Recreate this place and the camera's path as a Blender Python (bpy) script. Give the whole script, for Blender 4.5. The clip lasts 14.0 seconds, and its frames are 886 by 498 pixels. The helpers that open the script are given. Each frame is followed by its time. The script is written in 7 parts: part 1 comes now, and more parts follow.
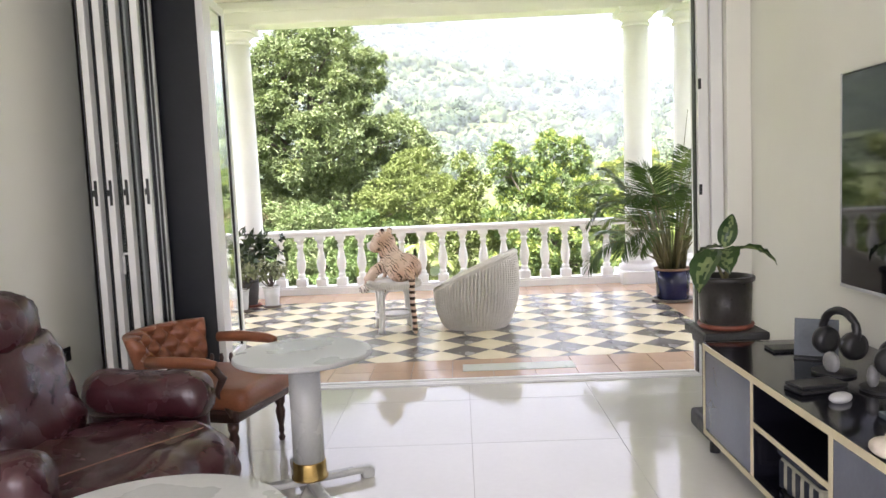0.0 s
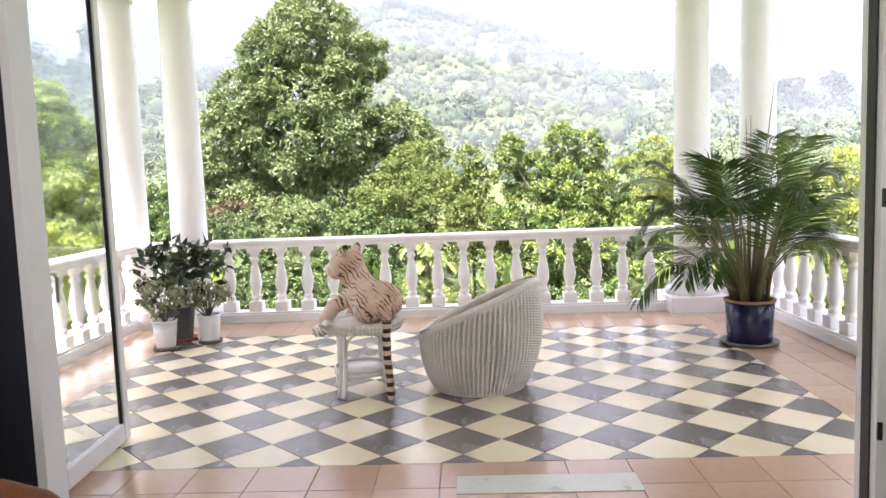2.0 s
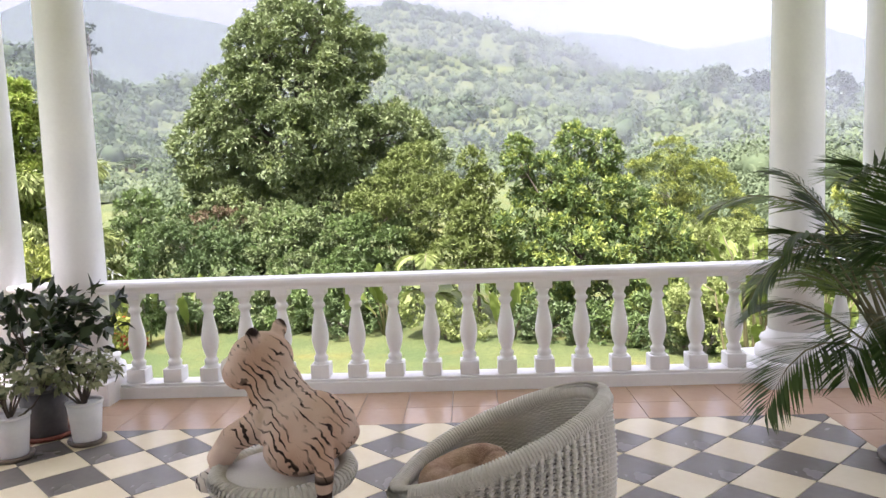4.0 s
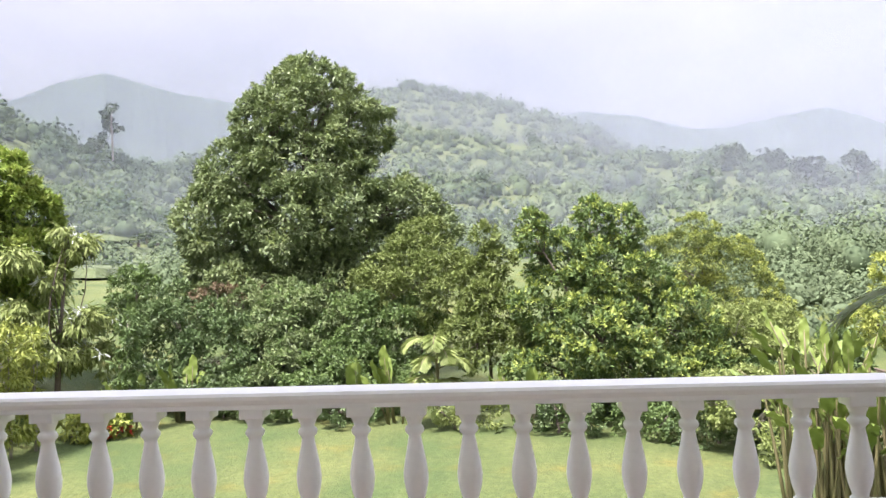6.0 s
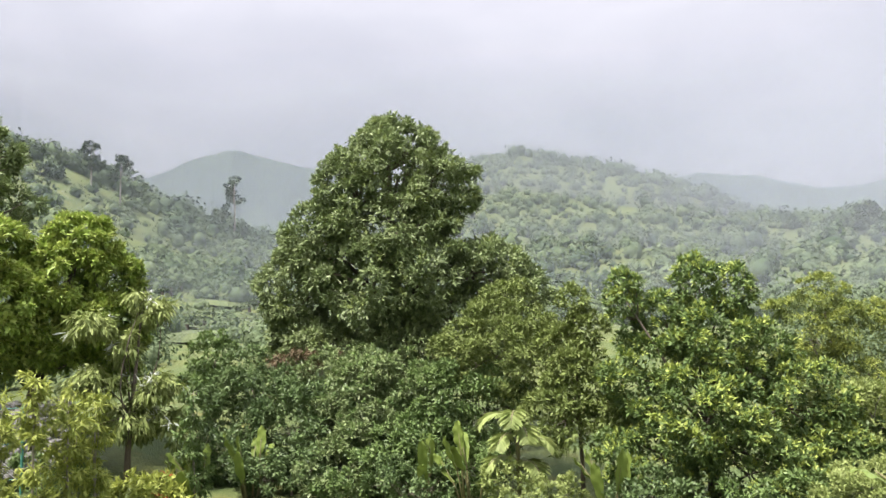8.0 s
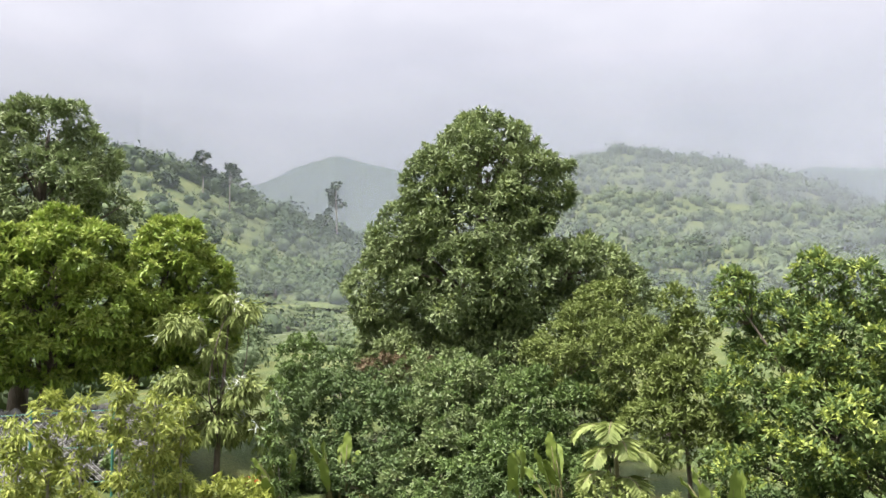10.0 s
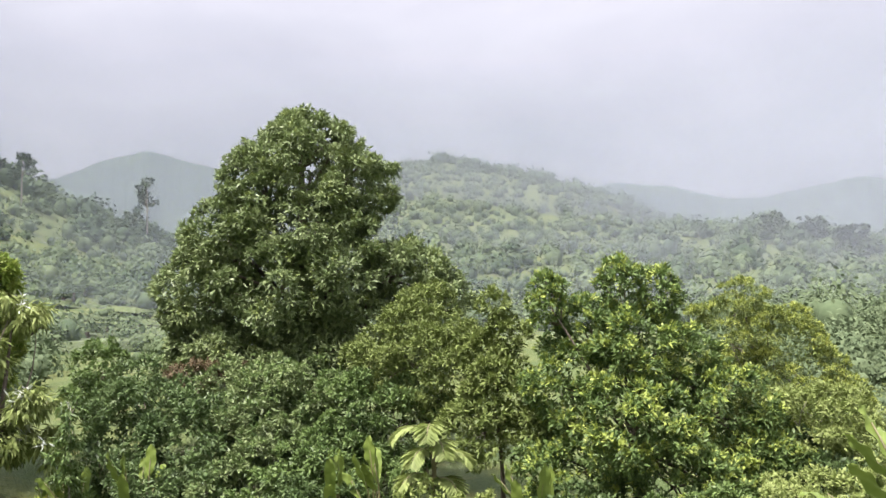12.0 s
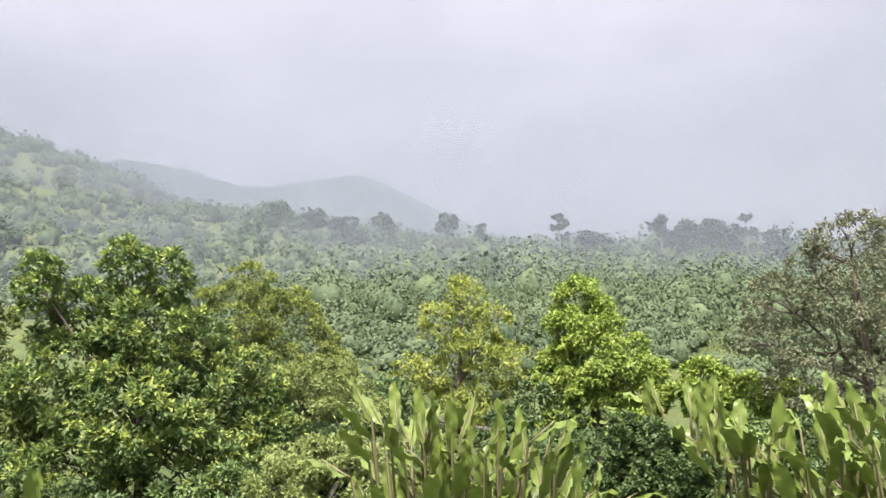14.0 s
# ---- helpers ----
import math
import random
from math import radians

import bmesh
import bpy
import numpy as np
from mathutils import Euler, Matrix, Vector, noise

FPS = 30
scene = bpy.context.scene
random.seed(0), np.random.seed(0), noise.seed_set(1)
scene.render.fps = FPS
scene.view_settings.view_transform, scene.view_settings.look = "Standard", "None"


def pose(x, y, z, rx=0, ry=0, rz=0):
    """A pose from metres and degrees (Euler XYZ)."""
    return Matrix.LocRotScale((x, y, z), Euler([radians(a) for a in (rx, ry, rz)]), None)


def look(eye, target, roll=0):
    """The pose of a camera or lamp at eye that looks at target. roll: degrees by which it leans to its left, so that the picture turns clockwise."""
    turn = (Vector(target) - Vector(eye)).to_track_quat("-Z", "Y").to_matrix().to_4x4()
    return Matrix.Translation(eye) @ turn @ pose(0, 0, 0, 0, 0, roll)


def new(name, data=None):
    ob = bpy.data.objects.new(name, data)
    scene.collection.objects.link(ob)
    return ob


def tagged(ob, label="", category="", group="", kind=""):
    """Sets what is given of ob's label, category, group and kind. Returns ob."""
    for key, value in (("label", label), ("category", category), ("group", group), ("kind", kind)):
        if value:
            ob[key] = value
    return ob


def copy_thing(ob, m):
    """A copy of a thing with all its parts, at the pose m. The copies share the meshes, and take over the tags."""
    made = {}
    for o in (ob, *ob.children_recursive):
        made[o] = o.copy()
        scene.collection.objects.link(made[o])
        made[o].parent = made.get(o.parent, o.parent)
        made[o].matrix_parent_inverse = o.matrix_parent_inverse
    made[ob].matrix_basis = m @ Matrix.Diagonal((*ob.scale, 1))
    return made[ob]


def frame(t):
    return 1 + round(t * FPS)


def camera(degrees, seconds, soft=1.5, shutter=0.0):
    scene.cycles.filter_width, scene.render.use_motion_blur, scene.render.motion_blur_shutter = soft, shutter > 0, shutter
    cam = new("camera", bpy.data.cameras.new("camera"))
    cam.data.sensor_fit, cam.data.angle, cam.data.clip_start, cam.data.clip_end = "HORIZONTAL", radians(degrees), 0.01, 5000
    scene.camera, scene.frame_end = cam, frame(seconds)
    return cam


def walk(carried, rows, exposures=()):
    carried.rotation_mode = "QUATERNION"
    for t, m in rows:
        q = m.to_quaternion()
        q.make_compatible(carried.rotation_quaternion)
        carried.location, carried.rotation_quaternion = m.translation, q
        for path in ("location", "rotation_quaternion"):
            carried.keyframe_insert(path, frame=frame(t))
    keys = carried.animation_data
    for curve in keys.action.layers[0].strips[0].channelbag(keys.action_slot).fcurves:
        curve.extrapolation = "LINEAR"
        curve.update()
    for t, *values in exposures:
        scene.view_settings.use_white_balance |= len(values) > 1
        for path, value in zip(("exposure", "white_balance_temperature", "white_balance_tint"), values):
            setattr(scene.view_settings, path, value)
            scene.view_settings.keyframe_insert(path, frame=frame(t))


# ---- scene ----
cam = camera(61.7, 14.0)
PATH = [
    (0, (-0.193, -5.114, 1.411), (-0.243, -3.123, 1.231), -2.5),
    (0.5, (-0.198, -4.664, 1.389), (-0.251, -2.673, 1.207), -2.1),
    (1, (-0.178, -4.078, 1.382), (-0.232, -2.088, 1.195), -1.8),
    (1.5, (-0.16, -3.474, 1.391), (-0.217, -1.484, 1.198), -1.8),
    (2, (-0.139, -2.902, 1.419), (-0.203, -0.912, 1.226), -2.0),
    (2.5, (-0.127, -2.291, 1.438), (-0.191, -0.302, 1.245), -2.0),
    (3, (-0.16, -1.693, 1.468), (-0.226, 0.297, 1.274), -2.0),
    (5.3, (-0.139, 0.475, 1.518), (-0.219, 2.469, 1.385), -1.9),
    (5.5, (-0.165, 0.607, 1.499), (-0.249, 2.603, 1.402), -1.8),
    (5.8, (-0.109, 0.81, 1.503), (-0.201, 2.808, 1.47), -1.9),
    (6, (-0.088, 0.953, 1.495), (-0.189, 2.95, 1.513), -1.8),
    (6.5, (0.078, 1.381, 1.466), (-0.067, 3.372, 1.591), -1.9),
    (7, (0.400, 1.815, 1.475), (0.183, 3.796, 1.656), -1.8),
    (7.5, (0.606, 2.336, 1.455), (0.304, 4.304, 1.655), -1.8),
    (8, (0.689, 2.869, 1.468), (0.298, 4.821, 1.671), -1.7),
    (8.5, (0.619, 3.342, 1.486), (0.113, 5.265, 1.693), -1.6),
    (9, (0.69, 3.735, 1.517), (0.033, 5.612, 1.728), -1.5),
    (11.5, (0.715, 4.299, 1.466), (0.19, 6.214, 1.7), -1.5),
    (12, (0.672, 4.420, 1.452), (0.486, 6.400, 1.666), -1.9),
    (12.5, (0.616, 4.460, 1.477), (0.821, 6.440, 1.665), -2.1),
    (13, (0.583, 4.480, 1.474), (1.156, 6.390, 1.635), -2.4),
    (13.5, (0.597, 4.490, 1.446), (1.445, 6.296, 1.586), -2.7),
    (14, (0.645, 4.500, 1.46), (1.678, 6.208, 1.576), -2.9),
]
walk(cam, [(t, look(eye, target, roll)) for t, eye, target, roll in PATH],
     exposures=[(0, 2.65, 6150, 25), (1.5, 2.5, 6100, 27), (3, 2.0, 6150, 28), (5.5, 1.5, 6050, 26), (6.5, 1.3, 6200, 21), (7, 1.1, 6300, 19), (9, 1.12, 6350, 17), (14, 1.08, 6250, 20)])


# ---- world and light ----
world = bpy.data.worlds.new("sky")
scene.world = world
world.use_nodes = True
wn, wl = world.node_tree.nodes, world.node_tree.links
wn.clear()
w_out = wn.new("ShaderNodeOutputWorld")
w_bg = wn.new("ShaderNodeBackground")
w_sky = wn.new("ShaderNodeTexSky")
w_sky.sky_type, w_sky.sun_disc = "NISHITA", False
w_sky.sun_elevation, w_sky.sun_rotation = radians(65), radians(218)
w_sky.air_density, w_sky.dust_density = 1.5, 4.0
w_tc = wn.new("ShaderNodeTexCoord")
w_map = wn.new("ShaderNodeMapping")
w_map.inputs["Scale"].default_value = (1.6, 1.6, 4.2)
w_map.inputs["Rotation"].default_value = (0.2, 0.1, 0.6)
w_noise = wn.new("ShaderNodeTexNoise")
w_noise.inputs["Scale"].default_value, w_noise.inputs["Detail"].default_value = 1.5, 6
w_noise.inputs["Roughness"].default_value, w_noise.inputs["Distortion"].default_value = 0.52, 0.5
w_ramp = wn.new("ShaderNodeValToRGB")
w_ramp.color_ramp.elements[0].position, w_ramp.color_ramp.elements[0].color = 0.36, (3.32, 3.40, 3.58, 1)
w_ramp.color_ramp.elements[1].position, w_ramp.color_ramp.elements[1].color = 0.70, (4.35, 4.36, 4.48, 1)
w_mix = wn.new("ShaderNodeMixRGB")
w_mix.inputs[0].default_value = 0.93
wl.new(w_tc.outputs["Generated"], w_map.inputs["Vector"])
wl.new(w_map.outputs["Vector"], w_noise.inputs["Vector"])
wl.new(w_noise.outputs["Fac"], w_ramp.inputs["Fac"])
wl.new(w_sky.outputs["Color"], w_mix.inputs[1])
wl.new(w_ramp.outputs["Color"], w_mix.inputs[2])
# an overcast sky is darkest at the horizon and brightest overhead
w_sep = wn.new("ShaderNodeSeparateXYZ")
w_grad = wn.new("ShaderNodeValToRGB")
for _ in range(2):
    w_grad.color_ramp.elements.new(0.5)
for el, (at, v) in zip(w_grad.color_ramp.elements, ((0.0, 0.35), (0.12, 0.39), (0.45, 0.44), (0.72, 1.0))):
    el.position, el.color = at, (v, v, v, 1)
w_mul = wn.new("ShaderNodeVectorMath")
w_mul.operation = "MULTIPLY"
w_dbl = wn.new("ShaderNodeVectorMath")
w_dbl.operation = "SCALE"
w_dbl.inputs["Scale"].default_value = 2.2
wl.new(w_tc.outputs["Generated"], w_sep.inputs[0])
wl.new(w_sep.outputs["Z"], w_grad.inputs["Fac"])
wl.new(w_mix.outputs["Color"], w_mul.inputs[0])
wl.new(w_grad.outputs["Color"], w_mul.inputs[1])
wl.new(w_mul.outputs["Vector"], w_dbl.inputs[0])
wl.new(w_dbl.outputs["Vector"], w_bg.inputs["Color"])
w_bg.inputs["Strength"].default_value = 0.115
wl.new(w_bg.outputs["Background"], w_out.inputs["Surface"])

sun = new("sun", bpy.data.lights.new("sun", "SUN"))
sun.data.energy, sun.data.angle, sun.data.color = 5.0, radians(9), (1.0, 0.95, 0.86)
sun.matrix_world = look((-7, -9, 25), (0, 0, 0))

# added fill lamps behind the view, in two assumed openings of the back wall
for wx, ww in ((-1.6, 1.4), (0.45, 1.5)):
    lamp = new("back_fill_light", bpy.data.lights.new("back_fill_light", "AREA"))
    lamp.data.shape, lamp.data.size, lamp.data.size_y, lamp.data.energy = "RECTANGLE", ww, 1.8, 9.5
    lamp.data.color = (1.0, 0.98, 0.95)
    lamp.matrix_world = look((wx, -7.26, 1.6), (wx, 0, 1.5))


# ---- materials ----
def material(name, rough=0.6, metal=0.0, spec=0.5):
    m = bpy.data.materials.new(name)
    m.use_nodes = True
    b = m.node_tree.nodes["Principled BSDF"]
    b.inputs["Roughness"].default_value, b.inputs["Metallic"].default_value = rough, metal
    b.inputs["Specular IOR Level"].default_value = spec
    return m, m.node_tree.nodes, m.node_tree.links, b


def varied(name, a, b, rough=0.6, scale=3.0, fine=60.0, bump=0.1, metal=0.0, spec=0.5, island=0.0, obrand=0.0, rough_var=0.1, stretch=(1, 1, 1), dist=0.01, translucent=0.0):
    """Two colours mixed by coarse and fine noise, with bump and uneven gloss."""
    m, n, l, p = material(name, rough, metal, spec)
    tc = n.new("ShaderNodeTexCoord")
    mp = n.new("ShaderNodeMapping")
    mp.inputs["Scale"].default_value = stretch
    l.new(tc.outputs["Object"], mp.inputs["Vector"])
    big, small = n.new("ShaderNodeTexNoise"), n.new("ShaderNodeTexNoise")
    for t, s in ((big, scale), (small, fine)):
        t.inputs["Scale"].default_value, t.inputs["Detail"].default_value = s, 4
        l.new(mp.outputs["Vector"], t.inputs["Vector"])
    add = n.new("ShaderNodeMath")
    add.operation = "MULTIPLY_ADD"
    l.new(small.outputs["Fac"], add.inputs[0])
    add.inputs[1].default_value = 0.45
    l.new(big.outputs["Fac"], add.inputs[2])
    fac = add.outputs[0]
    base = 0.72
    for want, node, sock in ((island, "ShaderNodeNewGeometry", "Random Per Island"), (obrand, "ShaderNodeObjectInfo", "Random")):
        if want:
            g = n.new(node)
            k = n.new("ShaderNodeMath")
            k.operation = "MULTIPLY_ADD"
            l.new(g.outputs[sock], k.inputs[0])
            k.inputs[1].default_value = want
            l.new(fac, k.inputs[2])
            fac = k.outputs[0]
            base += want / 2
    rng = n.new("ShaderNodeMapRange")
    l.new(fac, rng.inputs["Value"])
    rng.inputs["From Min"].default_value, rng.inputs["From Max"].default_value = base - 0.3 - island / 2 - obrand / 2, base + 0.3 + island / 2 + obrand / 2
    mix = n.new("ShaderNodeMixRGB")
    mix.inputs[1].default_value, mix.inputs[2].default_value = (*a, 1), (*b, 1)
    l.new(rng.outputs["Result"], mix.inputs[0])
    l.new(mix.outputs["Color"], p.inputs["Base Color"])
    rr = n.new("ShaderNodeMapRange")
    l.new(big.outputs["Fac"], rr.inputs["Value"])
    rr.inputs["To Min"].default_value, rr.inputs["To Max"].default_value = max(0.02, rough - rough_var), min(1, rough + rough_var)
    l.new(rr.outputs["Result"], p.inputs["Roughness"])
    if bump:
        bp = n.new("ShaderNodeBump")
        bp.inputs["Strength"].default_value, bp.inputs["Distance"].default_value = bump, dist
        l.new(small.outputs["Fac"], bp.inputs["Height"])
        l.new(bp.outputs["Normal"], p.inputs["Normal"])
    if translucent:
        tr = n.new("ShaderNodeBsdfTranslucent")
        ms = n.new("ShaderNodeMixShader")
        ms.inputs[0].default_value = translucent
        l.new(mix.outputs["Color"], tr.inputs["Color"])
        l.new(p.outputs["BSDF"], ms.inputs[1])
        l.new(tr.outputs["BSDF"], ms.inputs[2])
        l.new(ms.outputs["Shader"], n["Material Output"].inputs["Surface"])
    return m


def leafy(name, dark, light, rough=0.45, translucent=0.25, scale=0.5, island=0.6, spec=0.28):
    return varied(name, dark, light, rough + 0.1, scale=scale, fine=4.0, bump=0, island=island, translucent=translucent * 0.8, spec=spec)


M_WALL = varied("wall_paint", (0.72, 0.71, 0.64), (0.80, 0.79, 0.73), 0.7, 1.2, 180, 0.05, dist=0.002)
M_CEIL = varied("ceiling_paint", (0.76, 0.75, 0.70), (0.82, 0.81, 0.77), 0.8, 1.0, 120, 0.04, dist=0.002)
M_WHITE = varied("white_masonry_paint", (0.78, 0.78, 0.78), (0.87, 0.87, 0.86), 0.55, 2.5, 45, 0.12, dist=0.004)
M_ALU = varied("white_powder_coat", (0.74, 0.74, 0.73), (0.80, 0.80, 0.79), 0.35, 2, 90, 0.02)
M_NAVY = varied("dark_navy_film", (0.008, 0.009, 0.014), (0.014, 0.015, 0.022), 0.35, 1.5, 40, 0.02)
M_PORCELAIN = varied("polished_porcelain", (0.62, 0.61, 0.57), (0.70, 0.69, 0.65), 0.06, 1.3, 30, 0.0, obrand=0.15, rough_var=0.03)
M_GROUT = varied("grout", (0.30, 0.28, 0.25), (0.42, 0.40, 0.36), 0.9, 4, 80, 0.2)
M_TERRA = varied("terracotta_tile", (0.42, 0.265, 0.17), (0.60, 0.425, 0.295), 0.20, 2.2, 22, 0.06, obrand=0.5, rough_var=0.14, dist=0.003)
M_YELLOW = varied("cream_tile", (0.70, 0.60, 0.39), (0.84, 0.765, 0.56), 0.22, 3.0, 24, 0.05, obrand=0.5, rough_var=0.14, dist=0.003)
M_DARK = varied("charcoal_tile", (0.115, 0.105, 0.095), (0.205, 0.19, 0.172), 0.24, 3.0, 24, 0.05, obrand=0.5, rough_var=0.14, dist=0.003)
M_MARBLE = varied("pale_green_slab", (0.42, 0.46, 0.38), (0.58, 0.60, 0.52), 0.3, 5, 30, 0.03)
M_WICKER = varied("white_wicker", (0.58, 0.55, 0.48), (0.80, 0.78, 0.72), 0.6, 5, 120, 0.35, island=0.3, dist=0.004)
# dark copy of the wicker: shade between the strands put into the colour
M_WICKER_GAP = varied("wicker_gap_shade", (0.20, 0.18, 0.15), (0.30, 0.28, 0.24), 0.8, 5, 90, 0.2)
M_RATTAN = varied("white_rattan_pole", (0.60, 0.59, 0.55), (0.74, 0.73, 0.69), 0.42, 5, 70, 0.1)
M_CUSHION = varied("tan_fur_cushion", (0.20, 0.10, 0.055), (0.62, 0.45, 0.32), 0.95, 14, 160, 0.6, dist=0.01)
M_SEATPAD = varied("pale_seat_pad", (0.55, 0.48, 0.40), (0.68, 0.62, 0.54), 0.9, 6, 90, 0.3)
M_BLUEPOT = varied("cobalt_glaze", (0.006, 0.008, 0.035), (0.016, 0.02, 0.075), 0.12, 5, 40, 0.04)
M_POTRIM = varied("clay_rim", (0.20, 0.11, 0.06), (0.34, 0.20, 0.12), 0.6, 8, 60, 0.15)
M_SAUCER = varied("glazed_saucer", (0.10, 0.08, 0.07), (0.20, 0.16, 0.13), 0.4, 8, 60, 0.1)
M_WPOT = varied("white_plastic_pot", (0.70, 0.71, 0.72), (0.80, 0.80, 0.80), 0.4, 6, 50, 0.05)
M_GPOT = varied("dark_grey_pot", (0.06, 0.06, 0.06), (0.12, 0.12, 0.12), 0.5, 6, 50, 0.1)
M_SOIL = varied("soil", (0.02, 0.014, 0.01), (0.06, 0.045, 0.03), 0.95, 20, 120, 0.8, dist=0.02)
M_MAROON = varied("maroon_leather", (0.030, 0.008, 0.011), (0.060, 0.017, 0.022), 0.27, 4, 70, 0.18, rough_var=0.08, dist=0.006)
M_TAN = varied("tan_leather", (0.17, 0.055, 0.024), (0.28, 0.10, 0.045), 0.40, 5, 80, 0.15, dist=0.004)
M_MAHOG = varied("dark_carved_wood", (0.025, 0.011, 0.008), (0.07, 0.03, 0.02), 0.35, 6, 60, 0.15, stretch=(1, 1, 6))
M_TABLE = varied("grey_white_laminate", (0.42, 0.43, 0.42), (0.50, 0.51, 0.50), 0.28, 3, 80, 0.02)
M_TABLE_EDGE = varied("grey_table_edge", (0.35, 0.35, 0.34), (0.45, 0.45, 0.44), 0.4, 3, 60, 0.02)
M_BRASS = varied("aged_brass", (0.32, 0.21, 0.07), (0.50, 0.36, 0.15), 0.3, 6, 60, 0.05, metal=1.0)
M_BLACK = varied("black_gloss_top", (0.006, 0.006, 0.010), (0.012, 0.012, 0.018), 0.10, 4, 60, 0.0, rough_var=0.04)
M_CABFRONT = varied("blue_grey_gloss_panel", (0.055, 0.065, 0.10), (0.08, 0.09, 0.13), 0.2, 3, 60, 0.0)
M_CABEDGE = varied("cream_edge_band", (0.58, 0.50, 0.33), (0.68, 0.60, 0.42), 0.45, 4, 60, 0.03)
M_BLACKPLASTIC = varied("black_plastic", (0.010, 0.010, 0.011), (0.022, 0.022, 0.024), 0.42, 6, 90, 0.05)
M_GREYPLASTIC = varied("silver_plastic", (0.45, 0.45, 0.46), (0.58, 0.58, 0.59), 0.3, 6, 90, 0.03)
M_DOCK = varied("dull_silver_plastic", (0.16, 0.16, 0.165), (0.26, 0.26, 0.265), 0.3, 6, 90, 0.03)
M_SLATE = varied("slate_blue_card", (0.07, 0.085, 0.10), (0.11, 0.13, 0.15), 0.5, 6, 60, 0.04)
M_STONE = varied("black_stone", (0.018, 0.018, 0.018), (0.05, 0.05, 0.048), 0.5, 8, 60, 0.5, dist=0.01)
M_BLACKPOT = varied("black_glazed_pot", (0.016, 0.015, 0.014), (0.05, 0.045, 0.04), 0.3, 7, 50, 0.2)
M_REDCLAY = varied("red_clay_saucer", (0.16, 0.045, 0.025), (0.26, 0.08, 0.045), 0.5, 7, 50, 0.1)
M_SCREEN = varied("dark_glossy_screen", (0.006, 0.006, 0.007), (0.010, 0.010, 0.011), 0.04, 2, 50, 0.0, rough_var=0.02)
M_FABRIC_D = varied("navy_bag_fabric", (0.012, 0.016, 0.03), (0.03, 0.036, 0.055), 0.8, 6, 150, 0.3)
M_FABRIC_L = varied("cream_bag_stripe", (0.42, 0.40, 0.32), (0.54, 0.52, 0.44), 0.8, 6, 150, 0.3)
M_BARK = varied("bark", (0.06, 0.045, 0.035), (0.16, 0.13, 0.10), 0.9, 3, 25, 0.8, stretch=(1, 1, 0.3), dist=0.03)
M_BARK_PALE = varied("pale_bark", (0.20, 0.18, 0.14), (0.34, 0.31, 0.26), 0.85, 3, 25, 0.5, stretch=(1, 1, 0.3), dist=0.02)
M_PALMSTEM = varied("palm_stem", (0.08, 0.085, 0.03), (0.20, 0.17, 0.08), 0.6, 6, 40, 0.3, stretch=(1, 1, 0.3))

L_BIG = leafy("big_tree_leaf", (0.072, 0.115, 0.040), (0.275, 0.335, 0.140), 0.40)
L_UNDER = leafy("understory_leaf", (0.036, 0.070, 0.022), (0.155, 0.220, 0.078), 0.40)
L_OLIVE = leafy("olive_leaf", (0.075, 0.110, 0.024), (0.215, 0.265, 0.075), 0.5)
L_BRIGHT = leafy("bright_leaf", (0.044, 0.086, 0.024), (0.185, 0.262, 0.078), 0.40)
L_TIP = leafy("young_tip_leaf", (0.200, 0.270, 0.045), (0.380, 0.440, 0.110), 0.4, 0.3)
L_RAMB = leafy("rambutan_leaf", (0.085, 0.150, 0.022), (0.360, 0.470, 0.085), 0.38)
L_AIRY = leafy("airy_yellow_leaf", (0.140, 0.194, 0.035), (0.439, 0.474, 0.105), 0.45, 0.35)
L_GREY = leafy("grey_green_leaf", (0.080, 0.095, 0.050), (0.240, 0.250, 0.140), 0.5)
L_PALE = leafy("pale_shrub_leaf", (0.125, 0.175, 0.037), (0.338, 0.388, 0.138), 0.5, 0.35)
L_BANANA = leafy("banana_leaf", (0.036, 0.084, 0.016), (0.24, 0.30, 0.065), 0.25, 0.2, 1.6, 1.2)
L_DRACAENA = leafy("variegated_leaf", (0.05, 0.09, 0.025), (0.46, 0.47, 0.28), 0.4, 0.2, 6)
L_DARKPOT = leafy("dark_pot_leaf", (0.012, 0.022, 0.010), (0.045, 0.07, 0.025), 0.3, 0.1, 4)
L_PALM = leafy("palm_leaflet", (0.022, 0.050, 0.012), (0.090, 0.150, 0.034), 0.32, 0.25, 2)
L_PALM_YOUNG = leafy("young_palm_leaflet", (0.07, 0.13, 0.02), (0.20, 0.27, 0.06), 0.35, 0.35, 2)
L_HILL = leafy("hill_forest_leaf", (0.042, 0.070, 0.038), (0.155, 0.195, 0.100), 0.85, 0.1, 0.11, 0.30, 0.1)
L_HILL_FAR = leafy("far_hill_leaf", (0.036, 0.060, 0.036), (0.105, 0.138, 0.080), 0.85, 0.0, 0.11, 0.30, 0.1)
L_DARKHILL = leafy("dark_hill_leaf", (0.022, 0.042, 0.024), (0.075, 0.105, 0.055), 0.85, 0.05, 0.11, 0.30, 0.1)
L_RED = leafy("red_bract", (0.30, 0.02, 0.01), (0.50, 0.06, 0.03), 0.4)


def glass_material():
    m, n, l, p = material("clear_glass", 0.02)
    p.inputs["Base Color"].default_value = (0.90, 0.96, 0.93, 1)
    p.inputs["Transmission Weight"].default_value = 1.0
    p.inputs["IOR"].default_value = 1.45
    return m


M_GLASS = glass_material()


